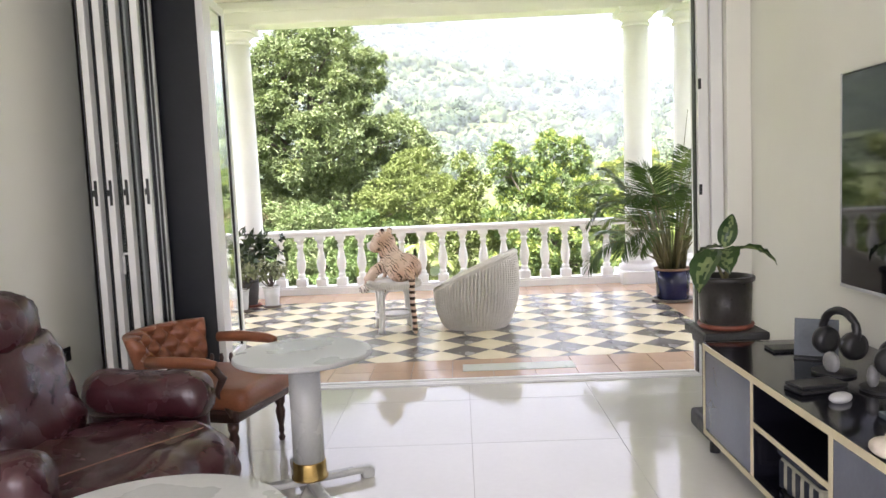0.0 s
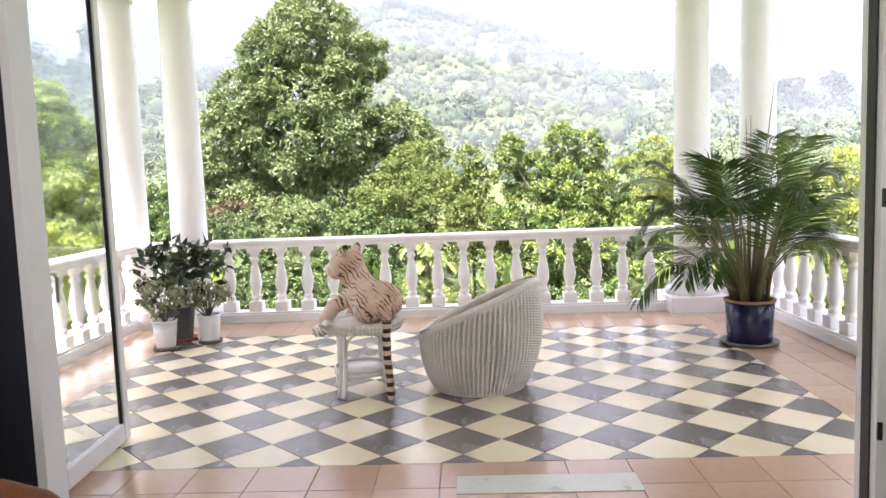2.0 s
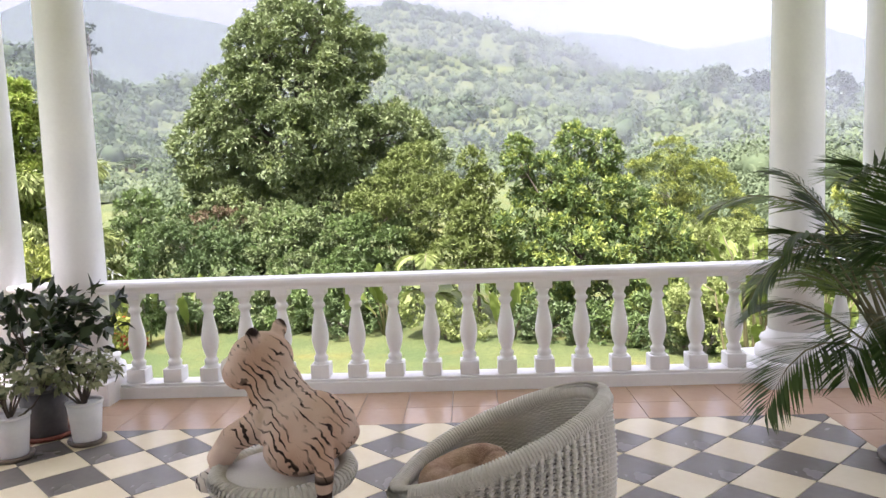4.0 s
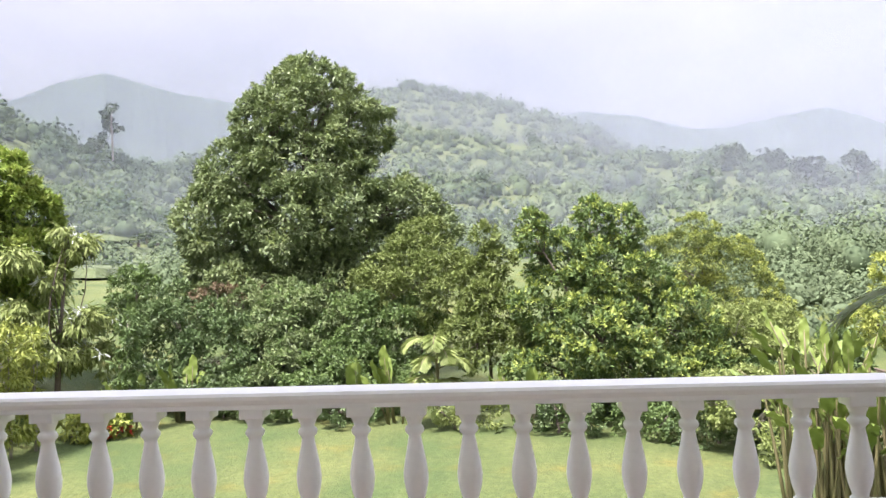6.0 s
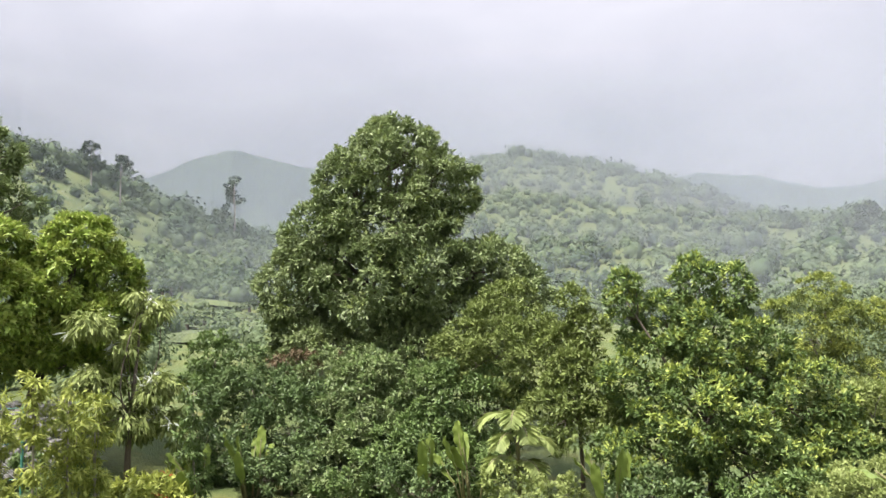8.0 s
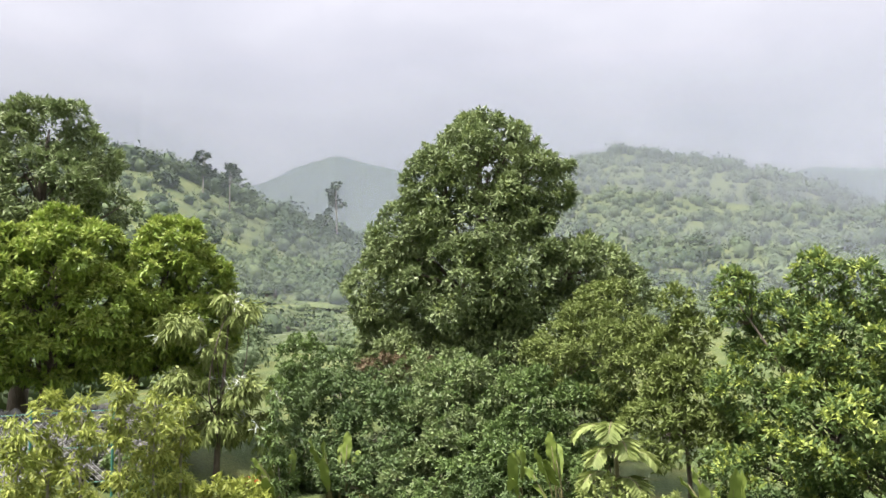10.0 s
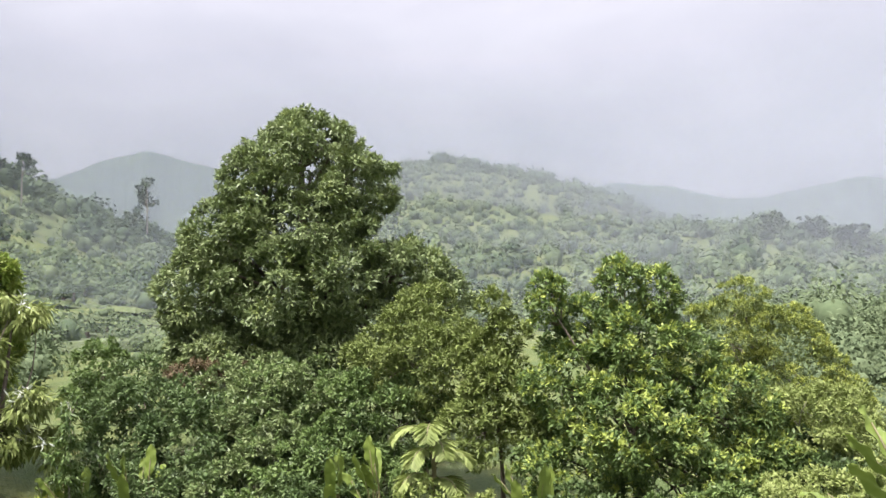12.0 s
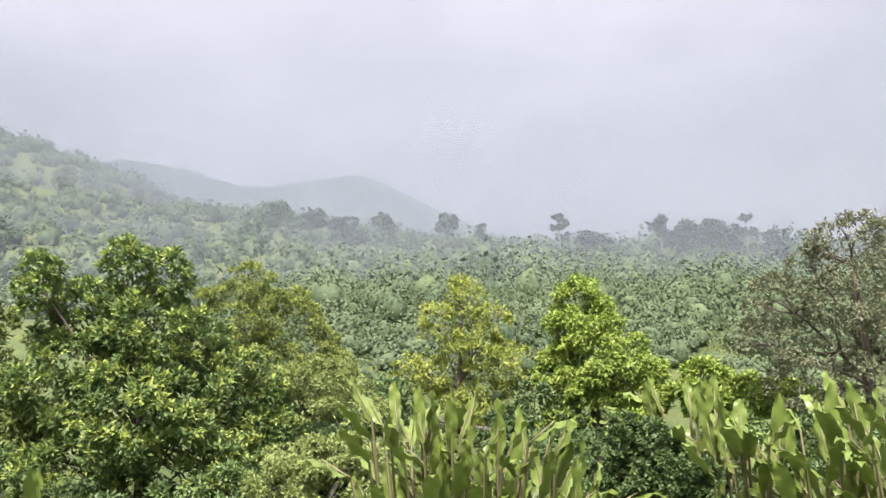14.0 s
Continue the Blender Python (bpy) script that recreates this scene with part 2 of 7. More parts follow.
def tiger_material():
    """Cream to orange plush with warped dark stripes."""
    m, n, l, p = material("tiger_plush", 0.95, 0, 0.1)
    tc = n.new("ShaderNodeTexCoord")
    wv = n.new("ShaderNodeTexWave")
    wv.bands_direction = "DIAGONAL"
    wv.inputs["Scale"].default_value, wv.inputs["Distortion"].default_value = 13.0, 8.5
    wv.inputs["Detail"].default_value, wv.inputs["Detail Scale"].default_value = 2.0, 1.1
    l.new(tc.outputs["Object"], wv.inputs["Vector"])
    cr = n.new("ShaderNodeValToRGB")
    cr.color_ramp.elements[0].position, cr.color_ramp.elements[0].color = 0.10, (1, 1, 1, 1)
    cr.color_ramp.elements[1].position, cr.color_ramp.elements[1].color = 0.19, (0, 0, 0, 1)
    l.new(wv.outputs["Fac"], cr.inputs["Fac"])
    nz = n.new("ShaderNodeTexNoise")
    nz.inputs["Scale"].default_value = 5.0
    l.new(tc.outputs["Object"], nz.inputs["Vector"])
    c = n.new("ShaderNodeValToRGB")
    c.color_ramp.elements[0].position, c.color_ramp.elements[0].color = 0.38, (0.72, 0.56, 0.45, 1)
    c.color_ramp.elements[1].position, c.color_ramp.elements[1].color = 0.66, (0.60, 0.39, 0.27, 1)
    l.new(nz.outputs["Fac"], c.inputs["Fac"])
    def near(point, r0, r1):
        """One close to a point of the body, falling to nothing."""
        ds = n.new("ShaderNodeVectorMath")
        ds.operation = "DISTANCE"
        ds.inputs[1].default_value = point
        l.new(tc.outputs["Object"], ds.inputs[0])
        g = n.new("ShaderNodeMapRange")
        g.inputs["From Min"].default_value, g.inputs["From Max"].default_value = r1, r0
        l.new(ds.outputs["Value"], g.inputs["Value"])
        return g.outputs["Result"]

    def blend(fac, a, b, kind="MIX"):
        q = n.new("ShaderNodeMixRGB")
        q.blend_type = kind
        for sock, val in zip(q.inputs, (fac, a, b)):
            if hasattr(val, "is_linked"):
                l.new(val, sock)
            else:
                sock.default_value = val
        return q.outputs["Color"]

    fur = c.outputs["Color"]
    for point, r0, r1 in (((-0.30, 0.02, 0.32), 0.06, 0.11), ((-0.345, -0.10, -0.08), 0.04, 0.09), ((-0.245, 0.10, -0.11), 0.04, 0.09), ((-0.26, 0.03, 0.22), 0.06, 0.13)):
        fur = blend(near(point, r0, r1), fur, (0.78, 0.74, 0.68, 1))
    gaps = n.new("ShaderNodeTexNoise")
    gaps.inputs["Scale"].default_value = 11.0
    l.new(tc.outputs["Object"], gaps.inputs["Vector"])
    gr = n.new("ShaderNodeMapRange")
    gr.inputs["From Min"].default_value, gr.inputs["From Max"].default_value = 0.42, 0.56
    l.new(gaps.outputs["Fac"], gr.inputs["Value"])
    plain = near((-0.31, 0.03, 0.33), 0.06, 0.10)
    stripes = blend(plain, blend(1.0, cr.outputs["Color"], gr.outputs["Result"], "MULTIPLY"), (0, 0, 0, 1))
    # rings on the hanging tail
    rings = n.new("ShaderNodeTexWave")
    rings.bands_direction = "Z"
    rings.inputs["Scale"].default_value, rings.inputs["Distortion"].default_value = 5.5, 1.5
    l.new(tc.outputs["Object"], rings.inputs["Vector"])
    rr = n.new("ShaderNodeValToRGB")
    rr.color_ramp.elements[0].position, rr.color_ramp.elements[0].color = 0.45, (0, 0, 0, 1)
    rr.color_ramp.elements[1].position, rr.color_ramp.elements[1].color = 0.58, (1, 1, 1, 1)
    l.new(rings.outputs["Fac"], rr.inputs["Fac"])
    stripes = blend(near((0.215, -0.225, -0.25), 0.27, 0.32), stripes, rr.outputs["Color"])
    for sg in (-1, 1):
        stripes = blend(near((-0.135, 0.03 + sg * 0.10, 0.505), 0.02, 0.034), stripes, (1, 1, 1, 1))
        stripes = blend(near((-0.272, 0.03 + sg * 0.058, 0.405), 0.010, 0.02), stripes, (1, 1, 1, 1))
    mx = n.new("ShaderNodeMixRGB")
    mx.inputs[2].default_value = (0.045, 0.03, 0.026, 1)
    l.new(stripes, mx.inputs[0])
    l.new(fur, mx.inputs[1])
    l.new(mx.outputs["Color"], p.inputs["Base Color"])
    fz = n.new("ShaderNodeTexNoise")
    fz.inputs["Scale"].default_value = 140
    bp = n.new("ShaderNodeBump")
    bp.inputs["Strength"].default_value, bp.inputs["Distance"].default_value = 0.6, 0.01
    l.new(fz.outputs["Fac"], bp.inputs["Height"])
    l.new(bp.outputs["Normal"], p.inputs["Normal"])
    return m


M_TIGER = tiger_material()


def ground_material():
    """Lawn with worn earth, darker rough growth on the hills."""
    m, n, l, p = material("grass_ground", 0.9)
    tc = n.new("ShaderNodeTexCoord")
    cols = []
    for sc, a, b, lo, hi in ((0.35, (0.058, 0.090, 0.020), (0.115, 0.132, 0.036), 0.35, 0.7), (9.0, (0.6, 0.65, 0.5), (1.1, 1.1, 1.05), 0.3, 0.7), (0.9, (1, 1, 1), (1.35, 1.02, 0.75), 0.56, 0.74)):
        t = n.new("ShaderNodeTexNoise")
        t.inputs["Scale"].default_value, t.inputs["Detail"].default_value = sc, 6
        l.new(tc.outputs["Object"], t.inputs["Vector"])
        r = n.new("ShaderNodeValToRGB")
        r.color_ramp.elements[0].position, r.color_ramp.elements[0].color = lo, (*a, 1)
        r.color_ramp.elements[1].position, r.color_ramp.elements[1].color = hi, (*b, 1)
        l.new(t.outputs["Fac"], r.inputs["Fac"])
        cols.append(r.outputs["Color"])
    out = cols[0]
    for c in cols[1:]:
        mx = n.new("ShaderNodeMixRGB")
        mx.blend_type = "MULTIPLY"
        mx.inputs[0].default_value = 1
        l.new(out, mx.inputs[1])
        l.new(c, mx.inputs[2])
        out = mx.outputs["Color"]
    l.new(out, p.inputs["Base Color"])
    f = n.new("ShaderNodeTexNoise")
    f.inputs["Scale"].default_value, f.inputs["Detail"].default_value = 14, 5
    l.new(tc.outputs["Object"], f.inputs["Vector"])
    bp = n.new("ShaderNodeBump")
    bp.inputs["Strength"].default_value, bp.inputs["Distance"].default_value = 0.8, 0.08
    l.new(f.outputs["Fac"], bp.inputs["Height"])
    l.new(bp.outputs["Normal"], p.inputs["Normal"])
    return m


M_GROUND = ground_material()


def mist_haze_material(name, alpha, scale, lo, hi, z0, z1, tone=(0.42, 0.455, 0.52)):
    """Thin mist with ragged gaps; distance haze is put into its blue-grey tone."""
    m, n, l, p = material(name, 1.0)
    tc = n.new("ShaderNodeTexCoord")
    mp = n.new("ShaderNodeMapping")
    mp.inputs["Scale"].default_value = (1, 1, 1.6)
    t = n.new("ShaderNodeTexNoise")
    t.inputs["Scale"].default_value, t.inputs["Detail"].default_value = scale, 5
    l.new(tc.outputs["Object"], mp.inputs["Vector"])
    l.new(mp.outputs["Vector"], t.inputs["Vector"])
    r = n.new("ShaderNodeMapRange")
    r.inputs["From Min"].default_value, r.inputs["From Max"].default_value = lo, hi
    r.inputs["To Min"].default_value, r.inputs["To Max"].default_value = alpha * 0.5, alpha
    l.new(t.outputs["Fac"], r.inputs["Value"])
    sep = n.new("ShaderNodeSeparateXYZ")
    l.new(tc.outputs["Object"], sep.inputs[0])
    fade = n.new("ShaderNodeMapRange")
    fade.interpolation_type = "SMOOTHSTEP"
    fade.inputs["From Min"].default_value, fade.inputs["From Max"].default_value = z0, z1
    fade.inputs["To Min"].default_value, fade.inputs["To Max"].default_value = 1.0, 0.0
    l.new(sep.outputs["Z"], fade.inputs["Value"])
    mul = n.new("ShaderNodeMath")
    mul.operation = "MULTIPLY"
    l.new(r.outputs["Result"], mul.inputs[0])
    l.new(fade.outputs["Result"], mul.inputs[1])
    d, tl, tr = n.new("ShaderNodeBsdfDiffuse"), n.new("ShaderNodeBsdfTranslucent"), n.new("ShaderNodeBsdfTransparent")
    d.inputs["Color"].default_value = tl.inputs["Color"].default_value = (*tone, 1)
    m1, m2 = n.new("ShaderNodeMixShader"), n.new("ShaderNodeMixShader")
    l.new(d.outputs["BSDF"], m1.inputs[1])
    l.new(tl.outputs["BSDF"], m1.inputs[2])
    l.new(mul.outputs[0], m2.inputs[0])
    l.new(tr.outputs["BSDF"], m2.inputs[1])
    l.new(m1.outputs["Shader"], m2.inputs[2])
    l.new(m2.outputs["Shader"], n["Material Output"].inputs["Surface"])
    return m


# ---- mesh helpers ----
def mesh_object(name, verts, faces, mat, parent=None, label="", smooth=False):
    me = bpy.data.meshes.new(name)
    me.from_pydata([tuple(v) for v in verts], [], [tuple(f) for f in faces])
    if smooth:
        me.polygons.foreach_set("use_smooth", [True] * len(me.polygons))
    me.materials.append(mat)
    ob = new(name, me)
    if parent is not None:
        ob.parent = parent
    if label:
        ob["label"] = label
    return ob


def quads_object(name, v, mat, parent=None, label=""):
    """v: (n, 4, 3) corners; one island for each quad."""
    n = len(v)
    me = bpy.data.meshes.new(name)
    me.vertices.add(n * 4)
    me.vertices.foreach_set("co", np.asarray(v, np.float32).reshape(-1))
    me.loops.add(n * 4)
    me.loops.foreach_set("vertex_index", np.arange(n * 4, dtype=np.int32))
    me.polygons.add(n)
    me.polygons.foreach_set("loop_start", np.arange(0, n * 4, 4, dtype=np.int32))
    me.update(calc_edges=True)
    me.materials.append(mat)
    ob = new(name, me)
    if parent is not None:
        ob.parent = parent
    if label:
        ob["label"] = label
    return ob


class Shape:
    """Collects vertices and faces of one part."""

    def __init__(self):
        self.v, self.f = [], []

    def put(self, verts, faces, m=None):
        k = len(self.v)
        self.v += [tuple((m @ Vector(p)) if m is not None else p) for p in verts]
        self.f += [tuple(k + i for i in f) for f in faces]
        return self

    def box(self, x0, x1, y0, y1, z0, z1, c=0.0, m=None):
        """A box with chamfered edges of width c."""
        c = min(c, (x1 - x0) / 2.2, (y1 - y0) / 2.2, (z1 - z0) / 2.2)
        if c <= 0:
            vs = [(x, y, z) for z in (z0, z1) for y in (y0, y1) for x in (x0, x1)]
            return self.put(vs, [(0, 2, 3, 1), (4, 5, 7, 6), (0, 1, 5, 4), (2, 6, 7, 3), (0, 4, 6, 2), (1, 3, 7, 5)], m)
        bm = bmesh.new()
        bmesh.ops.create_cube(bm, size=1)
        bmesh.ops.scale(bm, vec=(x1 - x0, y1 - y0, z1 - z0), verts=bm.verts)
        bmesh.ops.translate(bm, vec=((x0 + x1) / 2, (y0 + y1) / 2, (z0 + z1) / 2), verts=bm.verts)
        bmesh.ops.bevel(bm, geom=bm.edges[:], offset=c, segments=2, affect="EDGES", profile=0.5)
        bm.verts.index_update()
        self.put([tuple(v.co) for v in bm.verts], [[v.index for v in f.verts] for f in bm.faces], m)
        bm.free()
        return self

    def lathe(self, profile, n=24, m=None, cap=True):
        """profile: (radius, z) from the bottom up."""
        vs = [(r * math.cos(2 * math.pi * i / n), r * math.sin(2 * math.pi * i / n), z) for r, z in profile for i in range(n)]
        fs = [(j * n + i, j * n + (i + 1) % n, (j + 1) * n + (i + 1) % n, (j + 1) * n + i) for j in range(len(profile) - 1) for i in range(n)]
        if cap:
            fs += [tuple(range(n - 1, -1, -1)), tuple((len(profile) - 1) * n + i for i in range(n))]
        return self.put(vs, fs, m)

    def tube(self, path, radii, n=8, m=None):
        pts = [Vector(p) for p in path]
        vs, fs = [], []
        up = Vector((0.13, 0.21, 1)).normalized()
        for i, p in enumerate(pts):
            d = (pts[min(i + 1, len(pts) - 1)] - pts[max(i - 1, 0)]).normalized()
            u = up if abs(d.dot(up)) < 0.9 else Vector((1, 0.1, 0)).normalized()
            a = d.cross(u).normalized()
            b = d.cross(a).normalized()
            r = radii[i] if isinstance(radii, (list, tuple)) else radii
            r = float(r)
            vs += [tuple(p + r * (math.cos(2 * math.pi * k / n) * a + math.sin(2 * math.pi * k / n) * b)) for k in range(n)]
        for j in range(len(pts) - 1):
            fs += [(j * n + k, (j + 1) * n + k, (j + 1) * n + (k + 1) % n, j * n + (k + 1) % n) for k in range(n)]
        fs += [tuple(range(n)), tuple((len(pts) - 1) * n + k for k in range(n - 1, -1, -1))]
        return self.put(vs, fs, m)

    def blob(self, c, r, n=14, rings=9, m=None, wob=0.0, seed=0.0):
        rot = m if m is not None else Matrix.Identity(4)
        vs, fs = [], []
        for j in range(rings + 1):
            a = math.pi * j / rings
            for i in range(n):
                b = 2 * math.pi * i / n
                d = Vector((math.sin(a) * math.cos(b), math.sin(a) * math.sin(b), -math.cos(a)))
                k = 1 + wob * noise.noise(d * 1.7 + Vector((seed, seed * 2, 0)))
                q = rot.to_3x3() @ Vector((d.x * r[0] * k, d.y * r[1] * k, d.z * r[2] * k))
                vs.append((c[0] + q.x, c[1] + q.y, c[2] + q.z))
        for j in range(rings):
            fs += [(j * n + i, j * n + (i + 1) % n, (j + 1) * n + (i + 1) % n, (j + 1) * n + i) for i in range(n)]
        return self.put(vs, fs)

    def done(self, name, mat, parent=None, label="", smooth=False):
        return mesh_object(name, self.v, self.f, mat, parent, label, smooth)


def thing(name, x, y, z, label, category, group="", kind="", rz=0.0):
    """An empty at the base of a thing, which carries its parts."""
    ob = new(name)
    ob.empty_display_size = 0.1
    ob.matrix_basis = pose(x, y, z, 0, 0, rz)
    return tagged(ob, label, category, group, kind)


def structure(shape, name, mat, label, category="structure", smooth=False):
    return tagged(shape.done(name, mat, None, "", smooth), label, category, "", "structure")

# ---- plan of the house ----
RAIL_Y, RAIL_TOP = 4.65, 0.85
OPEN_L, OPEN_R = -1.86, 1.42
WALL_L, WALL_R = -2.74, 1.74
ROOM_BACK, ROOM_H = -7.2, 3.1
TERR_L, TERR_R, TERR_F = -3.95, 3.05, 4.82
COLS = (-3.61, -3.00, 2.15, 2.80)
LAWN = -3.5

# ---- house ----
s = Shape().box(WALL_L - 0.25, WALL_L, ROOM_BACK, 0.12, -0.1, ROOM_H)
structure(s, "wall_left", M_WALL, "cream painted side wall of the living room", "wall")
s = Shape().box(WALL_R, WALL_R + 0.25, ROOM_BACK, -0.06, -0.1, ROOM_H)
structure(s, "wall_right", M_WALL, "cream painted wall behind the television", "wall")
# the back wall is unseen; its two openings are added to hold the fill lamps
s = Shape()
for x0, x1, z0, z1 in ((WALL_L, -2.3, 0, ROOM_H), (-0.9, -0.3, 0, ROOM_H), (1.2, WALL_R, 0, ROOM_H), (-2.3, -0.9, 0, 0.7), (-2.3, -0.9, 2.5, ROOM_H), (-0.3, 1.2, 0, 0.7), (-0.3, 1.2, 2.5, ROOM_H)):
    s.box(x0, x1, ROOM_BACK - 0.2, ROOM_BACK, z0, z1)
structure(s, "wall_back", M_WALL, "cream painted back wall of the living room", "wall")
s = Shape().box(TERR_L - 0.3, WALL_L, -0.06, 0.12, -0.1, 3.75).box(OPEN_R + 0.07, TERR_R + 0.3, -0.055, 0.12, -0.1, 3.75).box(WALL_L + 0.001, OPEN_R + 0.069, -0.055, 0.12, 2.95, 3.75)
structure(s, "wall_front", M_WALL, "cream painted wall round the wide terrace opening", "wall")
s = Shape().box(OPEN_R + 0.16, WALL_R - 0.002, -0.16, -0.058, 0.001, ROOM_H - 0.002, 0.004)
structure(s, "trim_pier", M_WALL, "shallow cream pier beside the opening", "trim")
s = Shape().box(WALL_L - 0.25, WALL_R + 0.25, ROOM_BACK - 0.2, -0.056, ROOM_H + 0.001, ROOM_H + 0.2)
structure(s, "ceiling", M_CEIL, "plain white living room ceiling", "ceiling")
s = Shape().box(TERR_L - 0.3, TERR_R + 0.3, 0.121, TERR_F + 0.12, 3.80, 3.98)
structure(s, "ceiling_terrace", M_CEIL, "white plastered terrace ceiling", "ceiling")
beam = thing("beam_terrace", 0, 0, 0, "white cornice beam carried by the terrace columns", "beam", kind="structure")
Shape().box(TERR_L - 0.2, TERR_R + 0.2, 4.49, 4.85, 3.50, 3.799, 0.02).done("front_beam", M_WHITE, beam)
Shape().box(TERR_L - 0.24, TERR_R + 0.24, 4.46, 4.88, 3.66, 3.72, 0.01).done("cornice", M_WHITE, beam)
for x in (-3.58, 2.82):
    Shape().box(x - 0.16, x + 0.16, 0.122, 4.489, 3.50, 3.798, 0.02).done("side_beam", M_WHITE, beam)
s = Shape().box(TERR_L - 0.4, TERR_R + 0.4, ROOM_BACK - 0.6, 5.0, 3.99, 4.15)
structure(s, "roof", M_CEIL, "flat roof slab over the house", "roof")
s = Shape().box(TERR_L - 0.02, TERR_R + 0.02, -0.06, TERR_F + 0.05, LAWN - 0.5, -0.035)
structure(s, "terrace_base", M_WHITE, "white rendered base wall under the terrace", "wall")

# folding door frame
def frame_part(name, x0, x1, y0, y1, z0, z1, label):
    return structure(Shape().box(x0, x1, y0, y1, z0, z1, 0.004), name, M_ALU, label, "door frame")


frame_part("jamb_right", OPEN_R, OPEN_R + 0.068, -0.07, 0.09, 0.0, 2.94, "white aluminium door jamb with a dark seal")
frame_part("trim_jamb_right", OPEN_R + 0.075, OPEN_R + 0.155, -0.10, -0.058, 0.0, 2.94, "white painted door casing")
frame_part("jamb_mullion", OPEN_L - 0.04, OPEN_L, -0.06, 0.09, 0.0, 2.94, "white aluminium mullion of the folding doors")
frame_part("head_track", WALL_L + 0.02, OPEN_R + 0.068, -0.07, 0.09, 2.945, 2.949 + 0.05, "white aluminium head track")
structure(Shape().box(OPEN_R - 0.008, OPEN_R - 0.001, -0.03, 0.03, 0.02, 2.9), "seal_jamb", M_BLACKPLASTIC, "black rubber seal on the jamb", "trim")
s = Shape()
for z in (0.35, 1.25, 1.95, 2.6):
    s.box(OPEN_R + 0.001, OPEN_R + 0.02, -0.082, -0.068, z, z + 0.07, 0.003)
structure(s, "hinges_jamb", M_BLACKPLASTIC, "small dark hinges on the jamb", "trim")
s = Shape().box(OPEN_L, OPEN_R, -0.06, -0.035, 0.0, 0.014, 0.003).box(OPEN_L, OPEN_R, -0.012, 0.012, 0.0, 0.012, 0.003).box(OPEN_L, OPEN_R, 0.04, 0.075, 0.0, 0.016, 0.003).box(OPEN_L, OPEN_R, -0.06, 0.075, -0.02, 0.002)
structure(s, "threshold_track", M_ALU, "white aluminium floor track of the folding doors", "threshold")

# fixed dark panel beside the opening
t = thing("dark_door_panel", -2.36, 0.0, 0.0, "full-height dark navy panel in a white aluminium frame", "door panel", kind="structure")
Shape().box(-0.42, 0.448, -0.012, 0.012, 0.06, 2.93).done("panel", M_NAVY, t)
for x0, x1, z0, z1 in ((-0.43, -0.38, 0.0, 2.94), (0.44, 0.458, 0.0, 2.94)):
    Shape().box(x0, x1, -0.03, 0.03, z0, z1, 0.003).done("stile", M_ALU, t)
Shape().box(-0.379, 0.439, -0.03, 0.03, 0.0, 0.07, 0.003).done("bottom_rail", M_ALU, t)


def door_leaf(x, y, rz, label, width=0.70, knob=True, group="folding door leaves", far=False):
    t = thing("folding_door", x, y, 0.012, label, "door", group, rz=rz)
    w, h = width, 2.9
    near = Shape().box(0, 0.065, -0.022, 0.022, 0, h, 0.005).done("stile", M_ALU, t)
    end = Shape().box(w - 0.065, w, -0.022, 0.022, 0, h, 0.005).done("stile", M_ALU, t)
    Shape().box(0.066, w - 0.066, -0.021, 0.021, 0, 0.10, 0.005).done("bottom_rail", M_ALU, t)
    Shape().box(0.066, w - 0.066, -0.021, 0.021, h - 0.07, h, 0.005).done("top_rail", M_ALU, t)
    g = Shape().box(0.066, w - 0.066, -0.004, 0.004, 0.10, h - 0.07).done("pane", M_GLASS, t)
    g.visible_shadow = False
    s = Shape().box(0.068, 0.076, -0.012, 0.012, 0.10, h - 0.07).box(w - 0.076, w - 0.068, -0.012, 0.012, 0.10, h - 0.07)
    s.done("gasket", M_BLACKPLASTIC, g, "black rubber gasket")
    if knob:
        hx = w - 0.033 if far else 0.033
        hd = Shape().box(hx - 0.012, hx + 0.012, -0.032, -0.0225, 0.93, 1.07, 0.004)
        hd.tube([(hx, -0.03, 1.03), (hx, -0.06, 1.03), (hx - 0.005, -0.066, 1.0), (hx - 0.008, -0.066, 0.90)], [0.009, 0.009, 0.010, 0.008], 8)
        hd.done("handle", M_ALU, end if far else near, "white lever handle", True)
    return t


door_leaf(-2.06, 0.34, 93, "white aluminium glazed door folded out onto the terrace", 0.80)
for k, (x, turn) in enumerate(((-2.47, -92), (-2.39, -90), (-2.31, -87), (-2.23, -80))):
    d = door_leaf(x, -0.05, turn, "white folding door leaf stacked against the side wall", 0.42, k == 2, far=True)
    Shape().box(0.412, 0.430, -0.004, 0.012, 1.34, 1.50, 0.003).box(0.422, 0.440, -0.012, 0.014, 1.40, 1.44, 0.003).done("hinge", M_BLACKPLASTIC, d, "black hinge plate")

# railing: base kerb, balusters, hand rail
BALUSTER = [(0.058, 0.0), (0.058, 0.005), (0.045, 0.012), (0.048, 0.03), (0.052, 0.045), (0.046, 0.06), (0.036, 0.07), (0.040, 0.09), (0.052, 0.13), (0.061, 0.18), (0.063, 0.22), (0.056, 0.28), (0.045, 0.34), (0.036, 0.39), (0.031, 0.42), (0.034, 0.43), (0.046, 0.445), (0.049, 0.46), (0.042, 0.475), (0.034, 0.482), (0.038, 0.50), (0.050, 0.53), (0.056, 0.55)]


